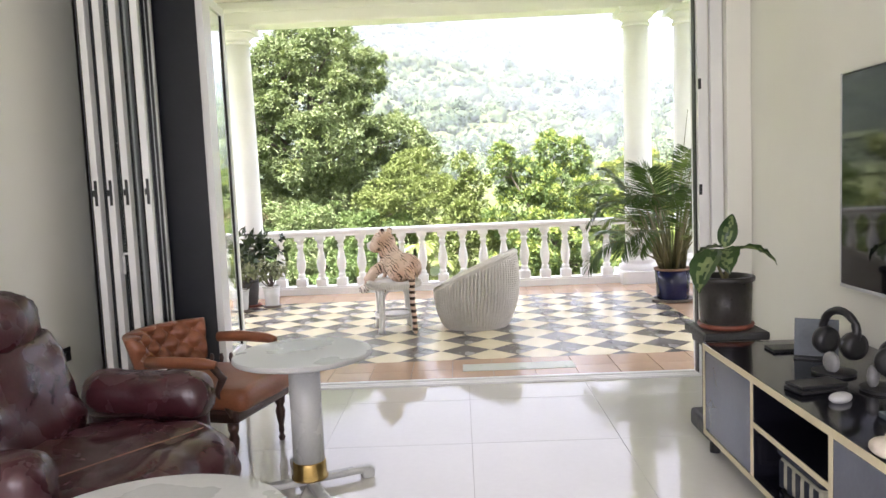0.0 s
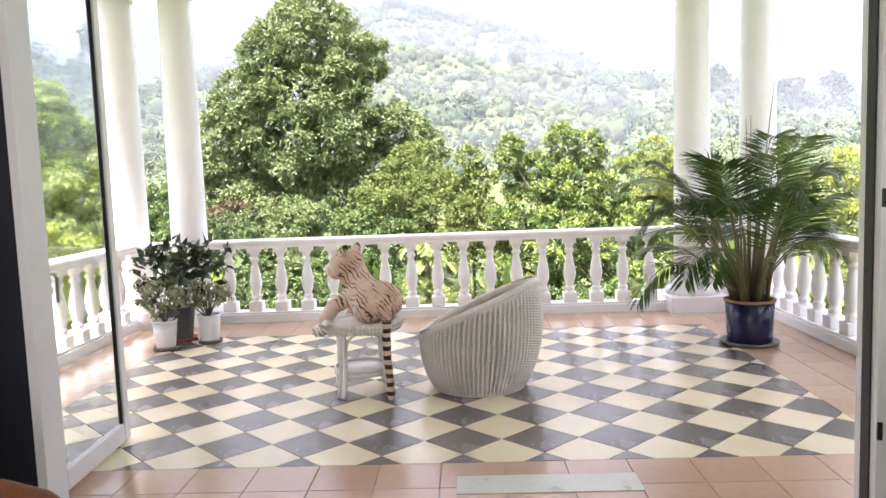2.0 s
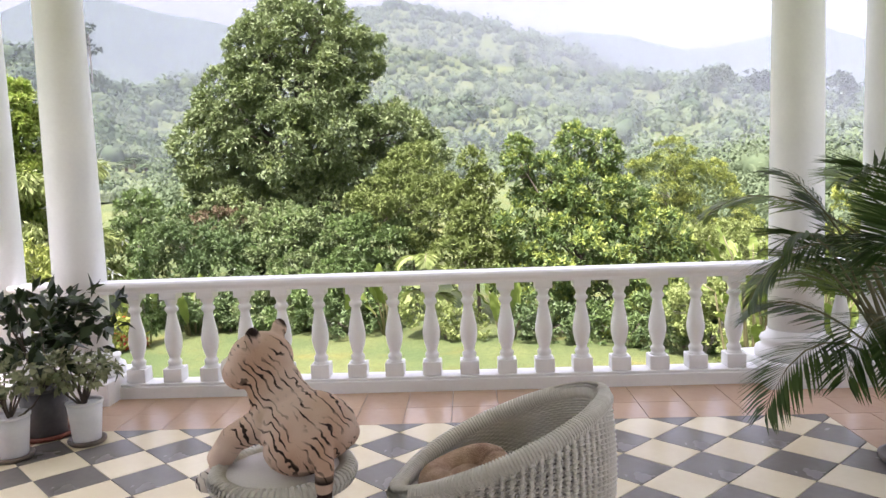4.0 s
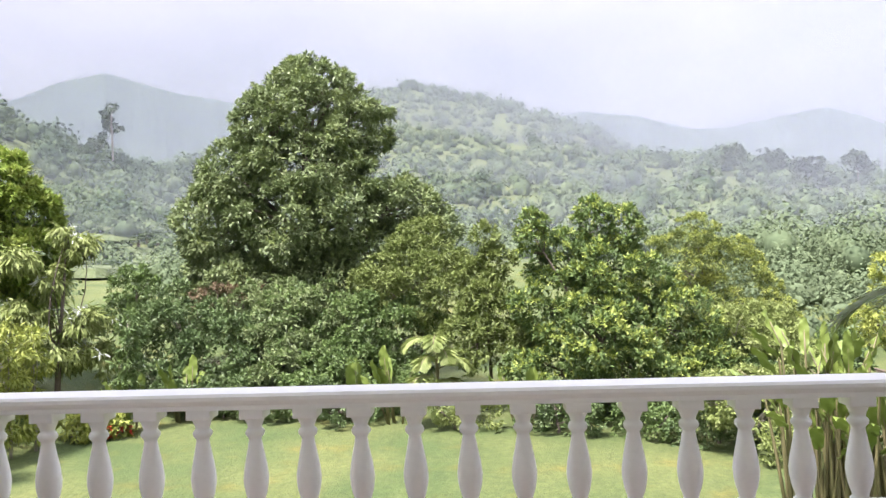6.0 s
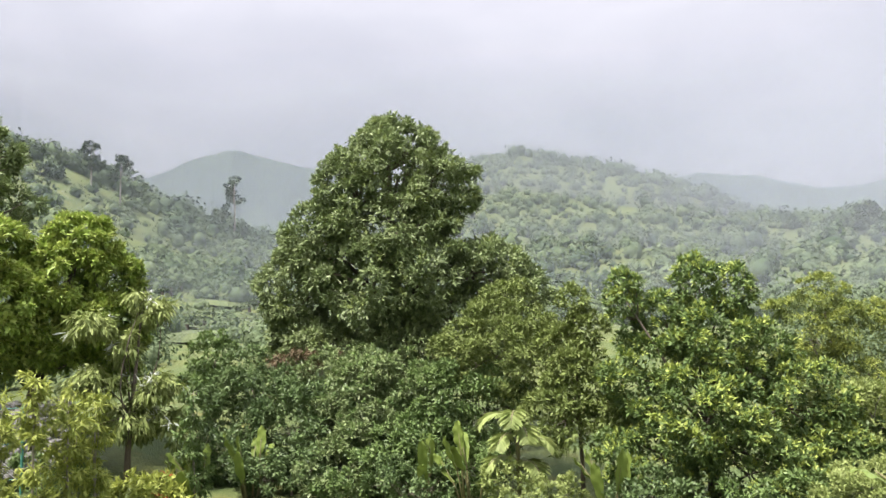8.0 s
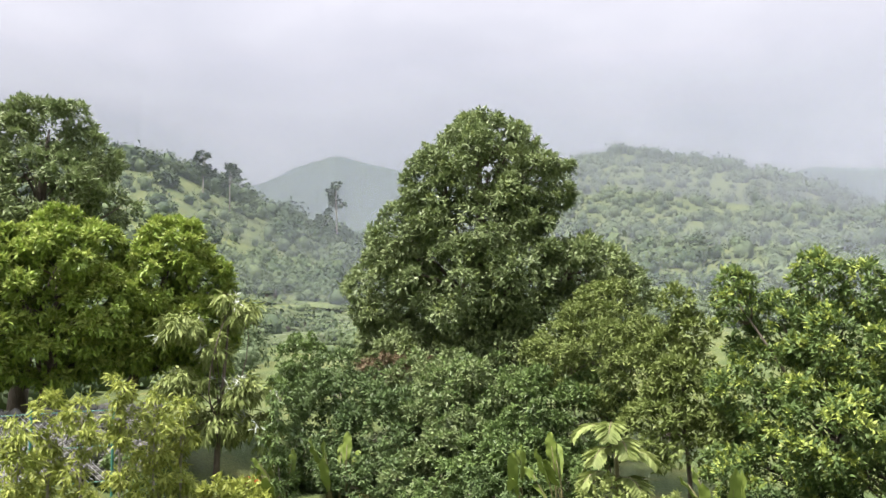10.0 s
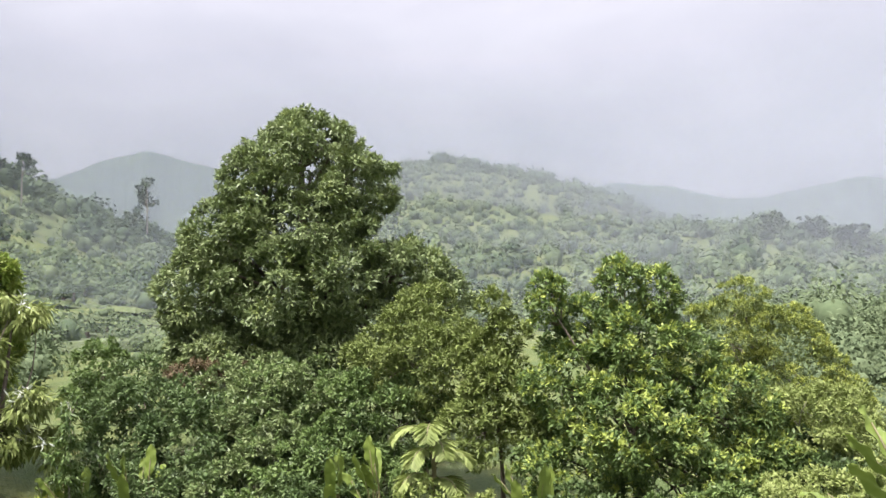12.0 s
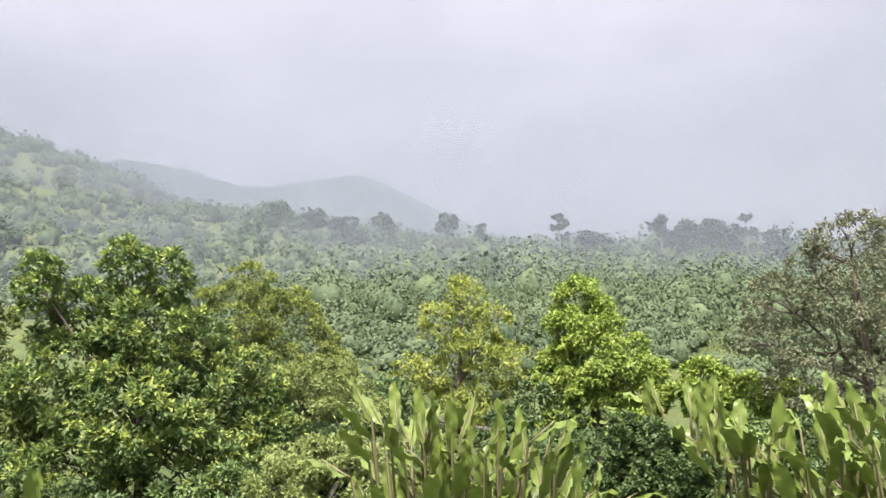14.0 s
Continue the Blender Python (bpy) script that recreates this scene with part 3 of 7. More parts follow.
def baluster_mesh():
    s = Shape()
    s.box(-0.068, 0.068, -0.068, 0.068, 0.0, 0.10, 0.006)
    s.lathe([(r, 0.10 + z * 0.94) for r, z in BALUSTER], 16)
    s.box(-0.062, 0.062, -0.062, 0.062, 0.605, 0.66, 0.006)
    ob = s.done("baluster", M_WHITE, None, "", True)
    me = ob.data
    bpy.data.objects.remove(ob)
    return me


BAL_ME = baluster_mesh()


def railing(name, x0, y0, x1, y1, count, first, step, label):
    """A run of balustrade from one point to another; first and step are distances along it."""
    a, b = Vector((x0, y0, 0)), Vector((x1, y1, 0))
    ln = (b - a).length
    ang = math.degrees(math.atan2(y1 - y0, x1 - x0))
    t = thing(name, x0, y0, 0.0, label, "balustrade", kind="structure", rz=ang)
    Shape().box(0, ln, -0.10, 0.10, -0.02, 0.085, 0.008).box(0, ln, -0.085, 0.085, 0.0851, 0.105, 0.006).done("base_kerb", M_WHITE, t)
    r = Shape()
    prof = [(-0.075, 0.762), (-0.075, 0.785), (-0.088, 0.795), (-0.102, 0.812), (-0.104, 0.832), (-0.092, 0.846), (0.092, 0.846), (0.104, 0.832), (0.102, 0.812), (0.088, 0.795), (0.075, 0.785), (0.075, 0.762)]
    n = len(prof)
    r.put([(0, y, z) for y, z in prof] + [(ln, y, z) for y, z in prof], [(i, i + n, (i + 1) % n + n, (i + 1) % n) for i in range(n)] + [tuple(range(n)), tuple(range(2 * n - 1, n - 1, -1))])
    r.done("hand_rail", M_WHITE, t, "moulded white hand rail")
    for k in range(count):
        o = new("baluster", BAL_ME)
        o.parent = t
        o.matrix_basis = pose(first + k * step, 0, 0.105)
    return t


STEP = 0.2694
railing("railing_front", COLS[1] + 0.1, RAIL_Y, COLS[2] - 0.1, RAIL_Y, 17, -2.60 - (COLS[1] + 0.1), STEP, "white painted concrete balustrade with turned balusters")
railing("railing_right", 2.80, 4.45, 2.80, 0.13, 15, 0.30, 0.27, "white side balustrade with turned balusters")
railing("railing_left", -3.55, 0.13, -3.55, 4.45, 15, 0.28, 0.27, "white side balustrade with turned balusters")
railing("railing_corner_left", COLS[0] + 0.1, RAIL_Y, COLS[1] - 0.1, RAIL_Y, 1, 0.205, 0.2, "short white balustrade between paired columns")
railing("railing_corner_right", COLS[2] + 0.1, RAIL_Y, COLS[3] - 0.1, RAIL_Y, 1, 0.205, 0.2, "short white balustrade between paired columns")


def column(x, y):
    t = thing("column", x, y, 0.0, "round white plastered column on a square plinth", "column", "terrace columns", "structure")
    Shape().box(-0.29, 0.29, -0.29, 0.29, -0.02, 0.16, 0.012).done("plinth", M_WHITE, t)
    Shape().lathe([(0.265, 0.16), (0.272, 0.19), (0.265, 0.225), (0.235, 0.24), (0.225, 0.26), (0.238, 0.285), (0.23, 0.305), (0.198, 0.32), (0.19, 0.36)], 40).done("base_moulding", M_WHITE, t, "", True)
    Shape().lathe([(0.182, 0.36), (0.180, 1.0), (0.173, 2.0), (0.163, 2.9), (0.156, 3.28)], 40).done("shaft", M_WHITE, t, "", True)
    Shape().lathe([(0.158, 3.28), (0.178, 3.285), (0.182, 3.30), (0.178, 3.315), (0.162, 3.32), (0.162, 3.36), (0.19, 3.375), (0.225, 3.41), (0.235, 3.43)], 40).box(-0.25, 0.25, -0.25, 0.25, 3.43, 3.50, 0.008).done("capital", M_WHITE, t, "", True)
    return t


for x in COLS:
    column(x, RAIL_Y + 0.02)

# ---- terrace furniture ----
def wicker_stool(x, y):
    t = thing("wicker_stool", x, y, 0.0, "round white rattan stool with a woven rim", "stool", rz=12)
    H = 0.47
    Shape().lathe([(0.0, H - 0.012), (0.205, H - 0.012), (0.205, H + 0.004), (0.0, H + 0.004)], 32, cap=False).done("seat", M_WICKER, t, "woven white seat", True)
    rim = Shape()
    pts = [(0.235 * math.cos(a), 0.235 * math.sin(a), H - 0.015) for a in np.linspace(0, 2 * math.pi, 41)]
    rim.tube(pts, 0.030, 10)
    for i in range(72):
        a = 2 * math.pi * i / 72
        p = [(math.cos(a) * (0.235 + 0.034 * math.cos(b)), math.sin(a) * (0.235 + 0.034 * math.cos(b)), H - 0.015 + 0.034 * math.sin(b)) for b in np.linspace(0, 2 * math.pi, 9)]
        rim.tube(p, 0.006, 4)
    rim.done("woven_rim", M_WICKER, t, "", True)
    for k in range(4):
        a = math.pi / 4 + k * math.pi / 2
        c, sn = math.cos(a), math.sin(a)
        lg = Shape()
        for off in (-0.018, 0.018):
            ox, oy = -sn * off, c * off
            lg.tube([(c * r + ox, sn * r + oy, z) for r, z in ((0.235, 0.0), (0.222, 0.04), (0.205, 0.15), (0.20, 0.3), (0.21, 0.44))], [0.017, 0.017, 0.016, 0.016, 0.016], 8)
        lg.done("leg", M_RATTAN, t, "", True)
        for sg in (-1, 1):
            br = [(c * 0.20 - sn * sg * 0.02, sn * 0.20 + c * sg * 0.02, 0.30), (c * 0.19 - sn * sg * 0.04, sn * 0.19 + c * sg * 0.04, 0.38), (c * 0.17 - sn * sg * 0.10, sn * 0.17 + c * sg * 0.10, 0.435)]
            Shape().tube(br, 0.010, 6).done("brace", M_RATTAN, t, "", True)
    sh = Shape().tube([(0.19 * math.cos(a), 0.19 * math.sin(a), 0.145) for a in np.linspace(0, 2 * math.pi, 33)], 0.014, 8)
    sh.tube([(0.19 * math.cos(a), 0.19 * math.sin(a), 0.172) for a in np.linspace(0, 2 * math.pi, 33)], 0.011, 8)
    sh.done("lower_ring", M_RATTAN, t, "", True)
    Shape().lathe([(0.0, 0.150), (0.178, 0.150), (0.178, 0.160), (0.0, 0.160)], 28, cap=False).done("lower_shelf", M_WICKER, t, "", True)
    return t


wicker_stool(-0.86, 2.00)


def wicker_chair(x, y, rz):
    """A tub chair: woven ribs over a tilted rim; the opening faces local -x."""
    t = thing("wicker_tub_chair", x, y, 0.0, "white woven wicker tub chair with a high rounded back", "armchair", rz=rz)

    def rim_z(a):
        return 0.345 + 0.365 * (0.5 + 0.5 * math.cos(a)) ** 0.80

    def radius(z):
        u = z / 0.70
        return 0.285 + 0.118 * math.sin(min(1, max(0, u)) ** 0.75 * math.pi * 0.76)

    def at(a, f, out=0.0):
        z = f * rim_z(a)
        r = radius(z) + out
        lean = 0.045 * (z / 0.74) ** 1.5
        return (r * math.cos(a) + lean, r * 0.97 * math.sin(a), z)

    n, m = 96, 24
    # the outer shell is coloured dark so the gaps in the weave look shaded
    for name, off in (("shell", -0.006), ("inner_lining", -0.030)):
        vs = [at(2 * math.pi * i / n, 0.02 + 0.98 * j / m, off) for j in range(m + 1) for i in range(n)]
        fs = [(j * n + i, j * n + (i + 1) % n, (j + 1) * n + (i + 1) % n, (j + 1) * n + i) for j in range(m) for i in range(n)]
        mesh_object(name, vs, fs, M_WICKER_GAP if off > -0.01 else M_WICKER, t, "", True)
    # upright ribs, each wrapped by short horizontal strands
    for i in range(80):
        a = 2 * math.pi * i / 80
        Shape().tube([at(a, f, 0.006) for f in np.linspace(0.01, 0.985, 12)], 0.0088, 6).done("rib", M_WICKER, t, "", True)
    weave = Shape()
    rows = 46
    for j in range(rows):
        f = 0.02 + 0.96 * j / (rows - 1)
        pts = [at(2 * math.pi * i / 168, f, -0.001 + 0.004 * (1 if (i + j) % 2 else -1)) for i in range(168)]
        weave.tube(pts + pts[:1], 0.0052, 4)
    for i in range(80):
        for j in range(38):
            f = 0.02 + 0.95 * (j + 0.5 * (i % 2)) / 38
            a = 2 * math.pi * i / 80
            weave.tube([at(a - 0.036, f, 0.0), at(a - 0.016, f, 0.0145), at(a + 0.016, f, 0.0145), at(a + 0.036, f, 0.0)], 0.0042, 3)
    weave.done("weave", M_WICKER, t, "woven strands", True)
    inner = Shape()
    for j in range(36):
        f = 0.42 + 0.56 * j / 35
        pts = [at(2 * math.pi * i / 120, f, -0.034 + 0.005 * (1 if (i + j) % 2 else -1)) for i in range(120)]
        inner.tube(pts + pts[:1], 0.0055, 4)
    inner.done("inner_weave", M_WICKER, t, "", True)
    rim = Shape()
    pts = [at(a, 1.0, -0.014) for a in np.linspace(0, 2 * math.pi, 97)]
    rim.tube(pts, 0.030, 10)
    for i in range(220):
        a = 2 * math.pi * i / 220
        c = Vector(at(a, 1.0, -0.014))
        d = (Vector(at(a + 0.02, 1.0, -0.014)) - c).normalized()
        u = Vector((math.cos(a), math.sin(a), 0))
        w = d.cross(u).normalized()
        u = w.cross(d)
        rim.tube([c + 0.032 * (math.cos(b) * u + math.sin(b) * w) + d * 0.012 * b / 6.3 for b in np.linspace(0, 2 * math.pi, 8)], 0.005, 4)
    rim.done("braided_rim", M_WICKER, t, "thick braided rim", True)
    foot = Shape().tube([(0.30 * math.cos(a), 0.292 * math.sin(a), 0.012) for a in np.linspace(0, 2 * math.pi, 49)], 0.013, 8)
    foot.done("foot_ring", M_WICKER, t, "", True)
    Shape().blob((0.02, 0, 0.30), (0.34, 0.33, 0.055), 28, 9, wob=0.05).done("seat_pad", M_SEATPAD, t, "pale seat pad", True)
    return t


wicker_chair(-0.08, 2.05, -12)
s = Shape()
ring = np.linspace(0, 2 * math.pi, 33)
s.tube([(0.12 * math.cos(a), 0.11 * math.sin(a), 0.008 * math.sin(2 * a + 1)) for a in ring], [0.058 + 0.006 * math.sin(2 * a + 1) for a in ring], 14)
s.blob((0, 0, -0.01), (0.10, 0.09, 0.035), 18, 8, wob=0.2, seed=3)
o = tagged(s.done("fur_cushion", M_CUSHION, None, "", True), "crumpled tan fur cushion lying on the chair seat", "cushion")
o.matrix_basis = pose(-0.19, 2.05, 0.405, 6, -8, 20)


def tiger(x, y, z, rz):
    s = Shape()
    s.blob((0.03, 0, 0.135), (0.19, 0.165, 0.135), 20, 14)
    s.blob((-0.08, 0.02, 0.19), (0.13, 0.12, 0.13), 18, 12)
    s.blob((-0.12, 0.03, 0.27), (0.105, 0.11, 0.11), 18, 12)
    s.blob((-0.175, 0.03, 0.375), (0.122, 0.13, 0.105), 18, 12).blob((-0.225, -0.05, 0.335), (0.065, 0.05, 0.06), 14, 10).blob((-0.225, 0.11, 0.335), (0.065, 0.05, 0.06), 14, 10)
    s.blob((-0.285, 0.03, 0.335), (0.062, 0.070, 0.055), 14, 10).blob((-0.338, 0.03, 0.352), (0.018, 0.024, 0.016), 10, 8)
    for sg in (-1, 1):
        s.blob((-0.145, 0.03 + sg * 0.090, 0.475), (0.026, 0.040, 0.042), 10, 8)
    s.tube([(-0.10, -0.07, 0.17), (-0.23, -0.10, 0.10), (-0.30, -0.10, 0.01), (-0.335, -0.10, -0.06)], [0.065, 0.055, 0.05, 0.052], 12)
    s.blob((-0.345, -0.10, -0.075), (0.058, 0.055, 0.042), 14, 10)
    s.tube([(-0.10, 0.13, 0.17), (-0.21, 0.15, 0.08), (-0.25, 0.12, -0.03), (-0.24, 0.10, -0.09)], [0.065, 0.055, 0.05, 0.05], 12)
    s.blob((-0.245, 0.10, -0.105), (0.052, 0.05, 0.042), 14, 10)
    s.blob((0.05, -0.12, 0.085), (0.13, 0.085, 0.085), 16, 10)
    s.blob((0.05, 0.12, 0.085), (0.13, 0.085, 0.085), 16, 10)
    s.tube([(0.14, -0.10, 0.13), (0.185, -0.16, 0.06), (0.195, -0.20, -0.06), (0.205, -0.22, -0.20), (0.225, -0.235, -0.34), (0.23, -0.245, -0.44), (0.235, -0.25, -0.475)], [0.045, 0.036, 0.030, 0.027, 0.025, 0.026, 0.016], 10)
    o = s.done("plush_tiger", M_TIGER, None, "", True)
    md = o.modifiers.new("merge", "REMESH")
    md.mode, md.voxel_size, md.use_smooth_shade = "VOXEL", 0.009, True
    sm = o.modifiers.new("soften", "SMOOTH")
    sm.factor, sm.iterations = 0.5, 5
    o.matrix_basis = pose(x, y, z, 0, 0, rz)
    return tagged(o, "striped plush tiger lying on the white stool", "plush toy")


tiger(-0.80, 2.05, 0.475, -18)


# ---- foliage helpers ----
RNG = np.random.default_rng(7)


def unit(v):
    return v / np.maximum(np.linalg.norm(v, axis=-1, keepdims=True), 1e-9)


def leaf_quads(c, d, nrm, ln, wd):
    """Folded diamond leaves: base at c, along d, facing nrm."""
    side = unit(np.cross(d, nrm))
    ln, wd = np.broadcast_to(ln, len(c))[:, None], np.broadcast_to(wd, len(c))[:, None]
    up = unit(np.cross(side, d))
    a = c
    b = c + d * ln * 0.45 + side * wd * 0.5 + up * wd * 0.12
    e = c + d * ln - up * ln * 0.12
    f = c + d * ln * 0.45 - side * wd * 0.5 + up * wd * 0.12
    return np.stack([a, b, e, f], 1)


def with_clumps(lobes, clumps, size=0.22):
    """Each lobe as a dim inner ball, set with many small leaf domes wherever its skin is not buried in another lobe."""
    cc, rr = np.array([c for c, _ in lobes]), np.array([r for _, r in lobes])
    out = [(c, r * 0.70, np.zeros(3)) for c, r in lobes]
    for i, (c, r) in enumerate(lobes):
        d = unit(RNG.normal(size=(clumps, 3)) + np.array([0, -0.15, 0.25]))
        p = c + d * r * RNG.uniform(0.70, 0.92, (clumps, 1))
        deep = (((p[:, None, :] - cc[None]) / rr[None]) ** 2).sum(-1)
        deep[:, i] = 9
        free = deep.min(1) > 0.55
        for q, e in zip(p[free], d[free]):
            k = r.mean() * size * RNG.uniform(0.65, 1.35)
            out.append((q, np.array([k * 1.15, k * 1.15, k * 0.85]), e))
    return out


def crown_leaves(lobes, tufts, per, ln, wd, droop=0.3, shell=0.5, spread=0.9, low=-1.0):
    """Tufts of leaves on the outer half of small domes and, thinner, inside the lobes that carry them."""
    full = [l if len(l) == 3 else (l[0], l[1], np.zeros(3)) for l in lobes]
    turn = np.array([l[2] for l in full])
    dome = np.abs(turn).sum(1) > 0
    area = np.array([l[1][0] * l[1][2] for l in full])
    if dome.any():
        area[~dome] *= 0.22 * area[dome].sum() / area[~dome].sum()
        if low > -1.0:
            area[~dome] = 0
    pick = RNG.choice(len(full), tufts, p=area / area.sum())
    cc = np.array([l[0] for l in full])[pick]
    rr = np.array([l[1] for l in full])[pick]
    tn = turn[pick]
    d = unit(RNG.normal(size=(tufts, 3)) + 0.9 * tn + np.array([0, 0, 0.35]) * dome[pick][:, None])
    d[:, 2] = np.where(d[:, 2] < low, -d[:, 2], d[:, 2])
    bulge = 1 + 0.16 * np.sin(d[:, 0] * 5 + pick) * np.sin(d[:, 1] * 6 + 1.3 * pick) + 0.13 * np.sin(d[:, 2] * 9 + d[:, 0] * 4 + pick * 2)
    rad = (shell + (1 - shell) * RNG.random(tufts) ** 0.5) * bulge
    pos = cc + d * rr * rad[:, None]
    out = unit(d / rr * rr.mean(1, keepdims=True) + 0.5 * tn + np.array([0, 0, 0.35]))
    c = np.repeat(pos, per, 0)
    o = np.repeat(out, per, 0)
    ld = unit(o + spread * RNG.normal(size=c.shape) + np.array([0, 0, -droop]))
    nr = unit(o * 0.6 + np.array([0, 0, 0.8]) + 0.5 * RNG.normal(size=c.shape))
    k = len(c)
    return leaf_quads(c + 0.16 * ln * RNG.normal(size=c.shape), ld, nr, ln * (0.65 + 0.7 * RNG.random(k)), wd * (0.7 + 0.6 * RNG.random(k)))


def limb(s, a, b, r0, r1, bend=0.15, n=5, sides=7):
    a, b = Vector(a), Vector(b)
    mid = (a + b) / 2 + Vector(RNG.normal(size=3)) * (b - a).length * bend * 0.5
    pts = [(1 - t) ** 2 * a + 2 * t * (1 - t) * mid + t * t * b for t in (i / (n - 1) for i in range(n))]
    s.tube(pts, [r0 + (r1 - r0) * t for t in np.linspace(0, 1, n)], sides)


def tree(name, base, lobes, leaf, tufts, per, ln, wd, label, bark=None, trunk_r=0.2, droop=0.3, tips=None, tip_share=0.0, shell=0.5, group="", category="tree", fork=0.35, spread=0.9, clumps=42, size=0.20):
    """A tapered trunk with a limb into each lobe and a crown of leaf tufts; lobes in world coordinates."""
    t = thing(name, base[0], base[1], base[2], label, category, group)
    off = np.array(base)
    lb = [(np.array(c) - off, np.array(r)) for c, r in lobes]
    top = max(lb, key=lambda q: q[0][2])[0]
    bark = bark or M_BARK
    s = Shape()
    fk = Vector((top[0] * fork * 0.7, top[1] * fork * 0.7, top[2] * fork))
    s.tube([(0, 0, -0.15), (0.02, 0, fk.z * 0.4), tuple(fk), (top[0] * 0.75, top[1] * 0.75, top[2] * 0.75), tuple(top * 0.98)], [trunk_r * 1.3, trunk_r, trunk_r * 0.85, trunk_r * 0.45, trunk_r * 0.12], 9)
    s.done("trunk", bark, t, "", True)
    for c, r in lb:
        s = Shape()
        limb(s, fk, tuple(c), trunk_r * 0.34, trunk_r * 0.12, 0.3, 6)
        for _ in range(5):
            e = c + unit(RNG.normal(size=(1, 3)))[0] * r * 0.75
            limb(s, tuple(c * 0.85 + np.array(fk) * 0.15), tuple(e), trunk_r * 0.2, trunk_r * 0.05, 0.3, 4, 5)
        s.done("limb", bark, t, "", True)
    full = with_clumps(lb, clumps, size)
    quads_object("crown", crown_leaves(full, tufts, per, ln, wd, droop, shell, spread), leaf, t)
    if tips is not None and tip_share > 0:
        quads_object("young_leaves", crown_leaves(full, int(tufts * tip_share), per, ln * 0.95, wd * 0.95, droop * 0.4, 0.92, spread, low=-0.1), tips, t, "bright young leaves")
    return t


def frond_quads(base, direction, length, leaflets, lw, ll, arch=0.9, rise=0.6, hang=0.35, fold=0.5, taper=True):
    """A pinnate frond: returns the rachis points and the leaflet quads."""
    d = unit(np.array([direction[0], direction[1], 0.0]))
    pts = []
    for u in np.linspace(0, 1, 14):
        h = length * (u * math.cos(rise) + 0.0)
        z = length * (u * math.sin(rise) - arch * 0.5 * u * u)
        pts.append(np.array(base) + d * h * (1 - 0.18 * u * u) + np.array([0, 0, z]))
    pts = np.array(pts)
    us = np.linspace(0.18, 1.0, leaflets)
    idx = us * 13
    i0 = np.minimum(idx.astype(int), 12)
    fr = (idx - i0)[:, None]
    c = pts[i0] * (1 - fr) + pts[i0 + 1] * fr
    tang = unit(pts[i0 + 1] - pts[i0])
    side = unit(np.cross(tang, np.array([0, 0, 1.0])))
    upv = unit(np.cross(side, tang))
    qs = []
    for sg in (-1, 1):
        dd = unit(sg * side * 0.9 + tang * (0.55 + 0.5 * us[:, None]) + upv * fold * 0.5 + np.array([0, 0, -hang]) + 0.06 * RNG.normal(size=c.shape))
        size = np.sin(np.clip(us * 0.9 + 0.12, 0, 1) * math.pi) ** 0.6 if taper else np.ones_like(us)
        qs.append(leaf_quads(c, dd, upv + 0.2 * sg * side, ll * (0.35 + 0.65 * size), lw))
    return pts, np.concatenate(qs)


# ---- potted plants on the terrace ----
def pot(t, r0, r1, h, mat, rim, saucer_mat, saucer_r):
    Shape().lathe([(saucer_r * 0.9, 0.0), (saucer_r, 0.012), (saucer_r * 1.02, 0.03), (saucer_r * 0.95, 0.032), (saucer_r * 0.9, 0.018), (0.01, 0.018)], 32).done("saucer", saucer_mat, t, "", True)
    z = 0.02
    body = Shape().lathe([(r0 * 0.96, z), (r0, z + 0.01), ((r0 + r1) / 2, z + h * 0.5), (r1, z + h * 0.93)], 36).done("pot_body", mat, t, "", True)
    Shape().lathe([(r1, z + h * 0.93), (r1 * 1.05, z + h * 0.94), (r1 * 1.06, z + h), (r1 * 0.93, z + h), (r1 * 0.90, z + h * 0.88)], 36, cap=False).done("pot_rim", rim, body, "", True)
    Shape().lathe([(0.0, z + h * 0.91), (r1 * 0.5, z + h * 0.915), (r1 * 0.93, z + h * 0.90)], 24, cap=False).done("soil", M_SOIL, body, "", True)
    return z + h * 0.9


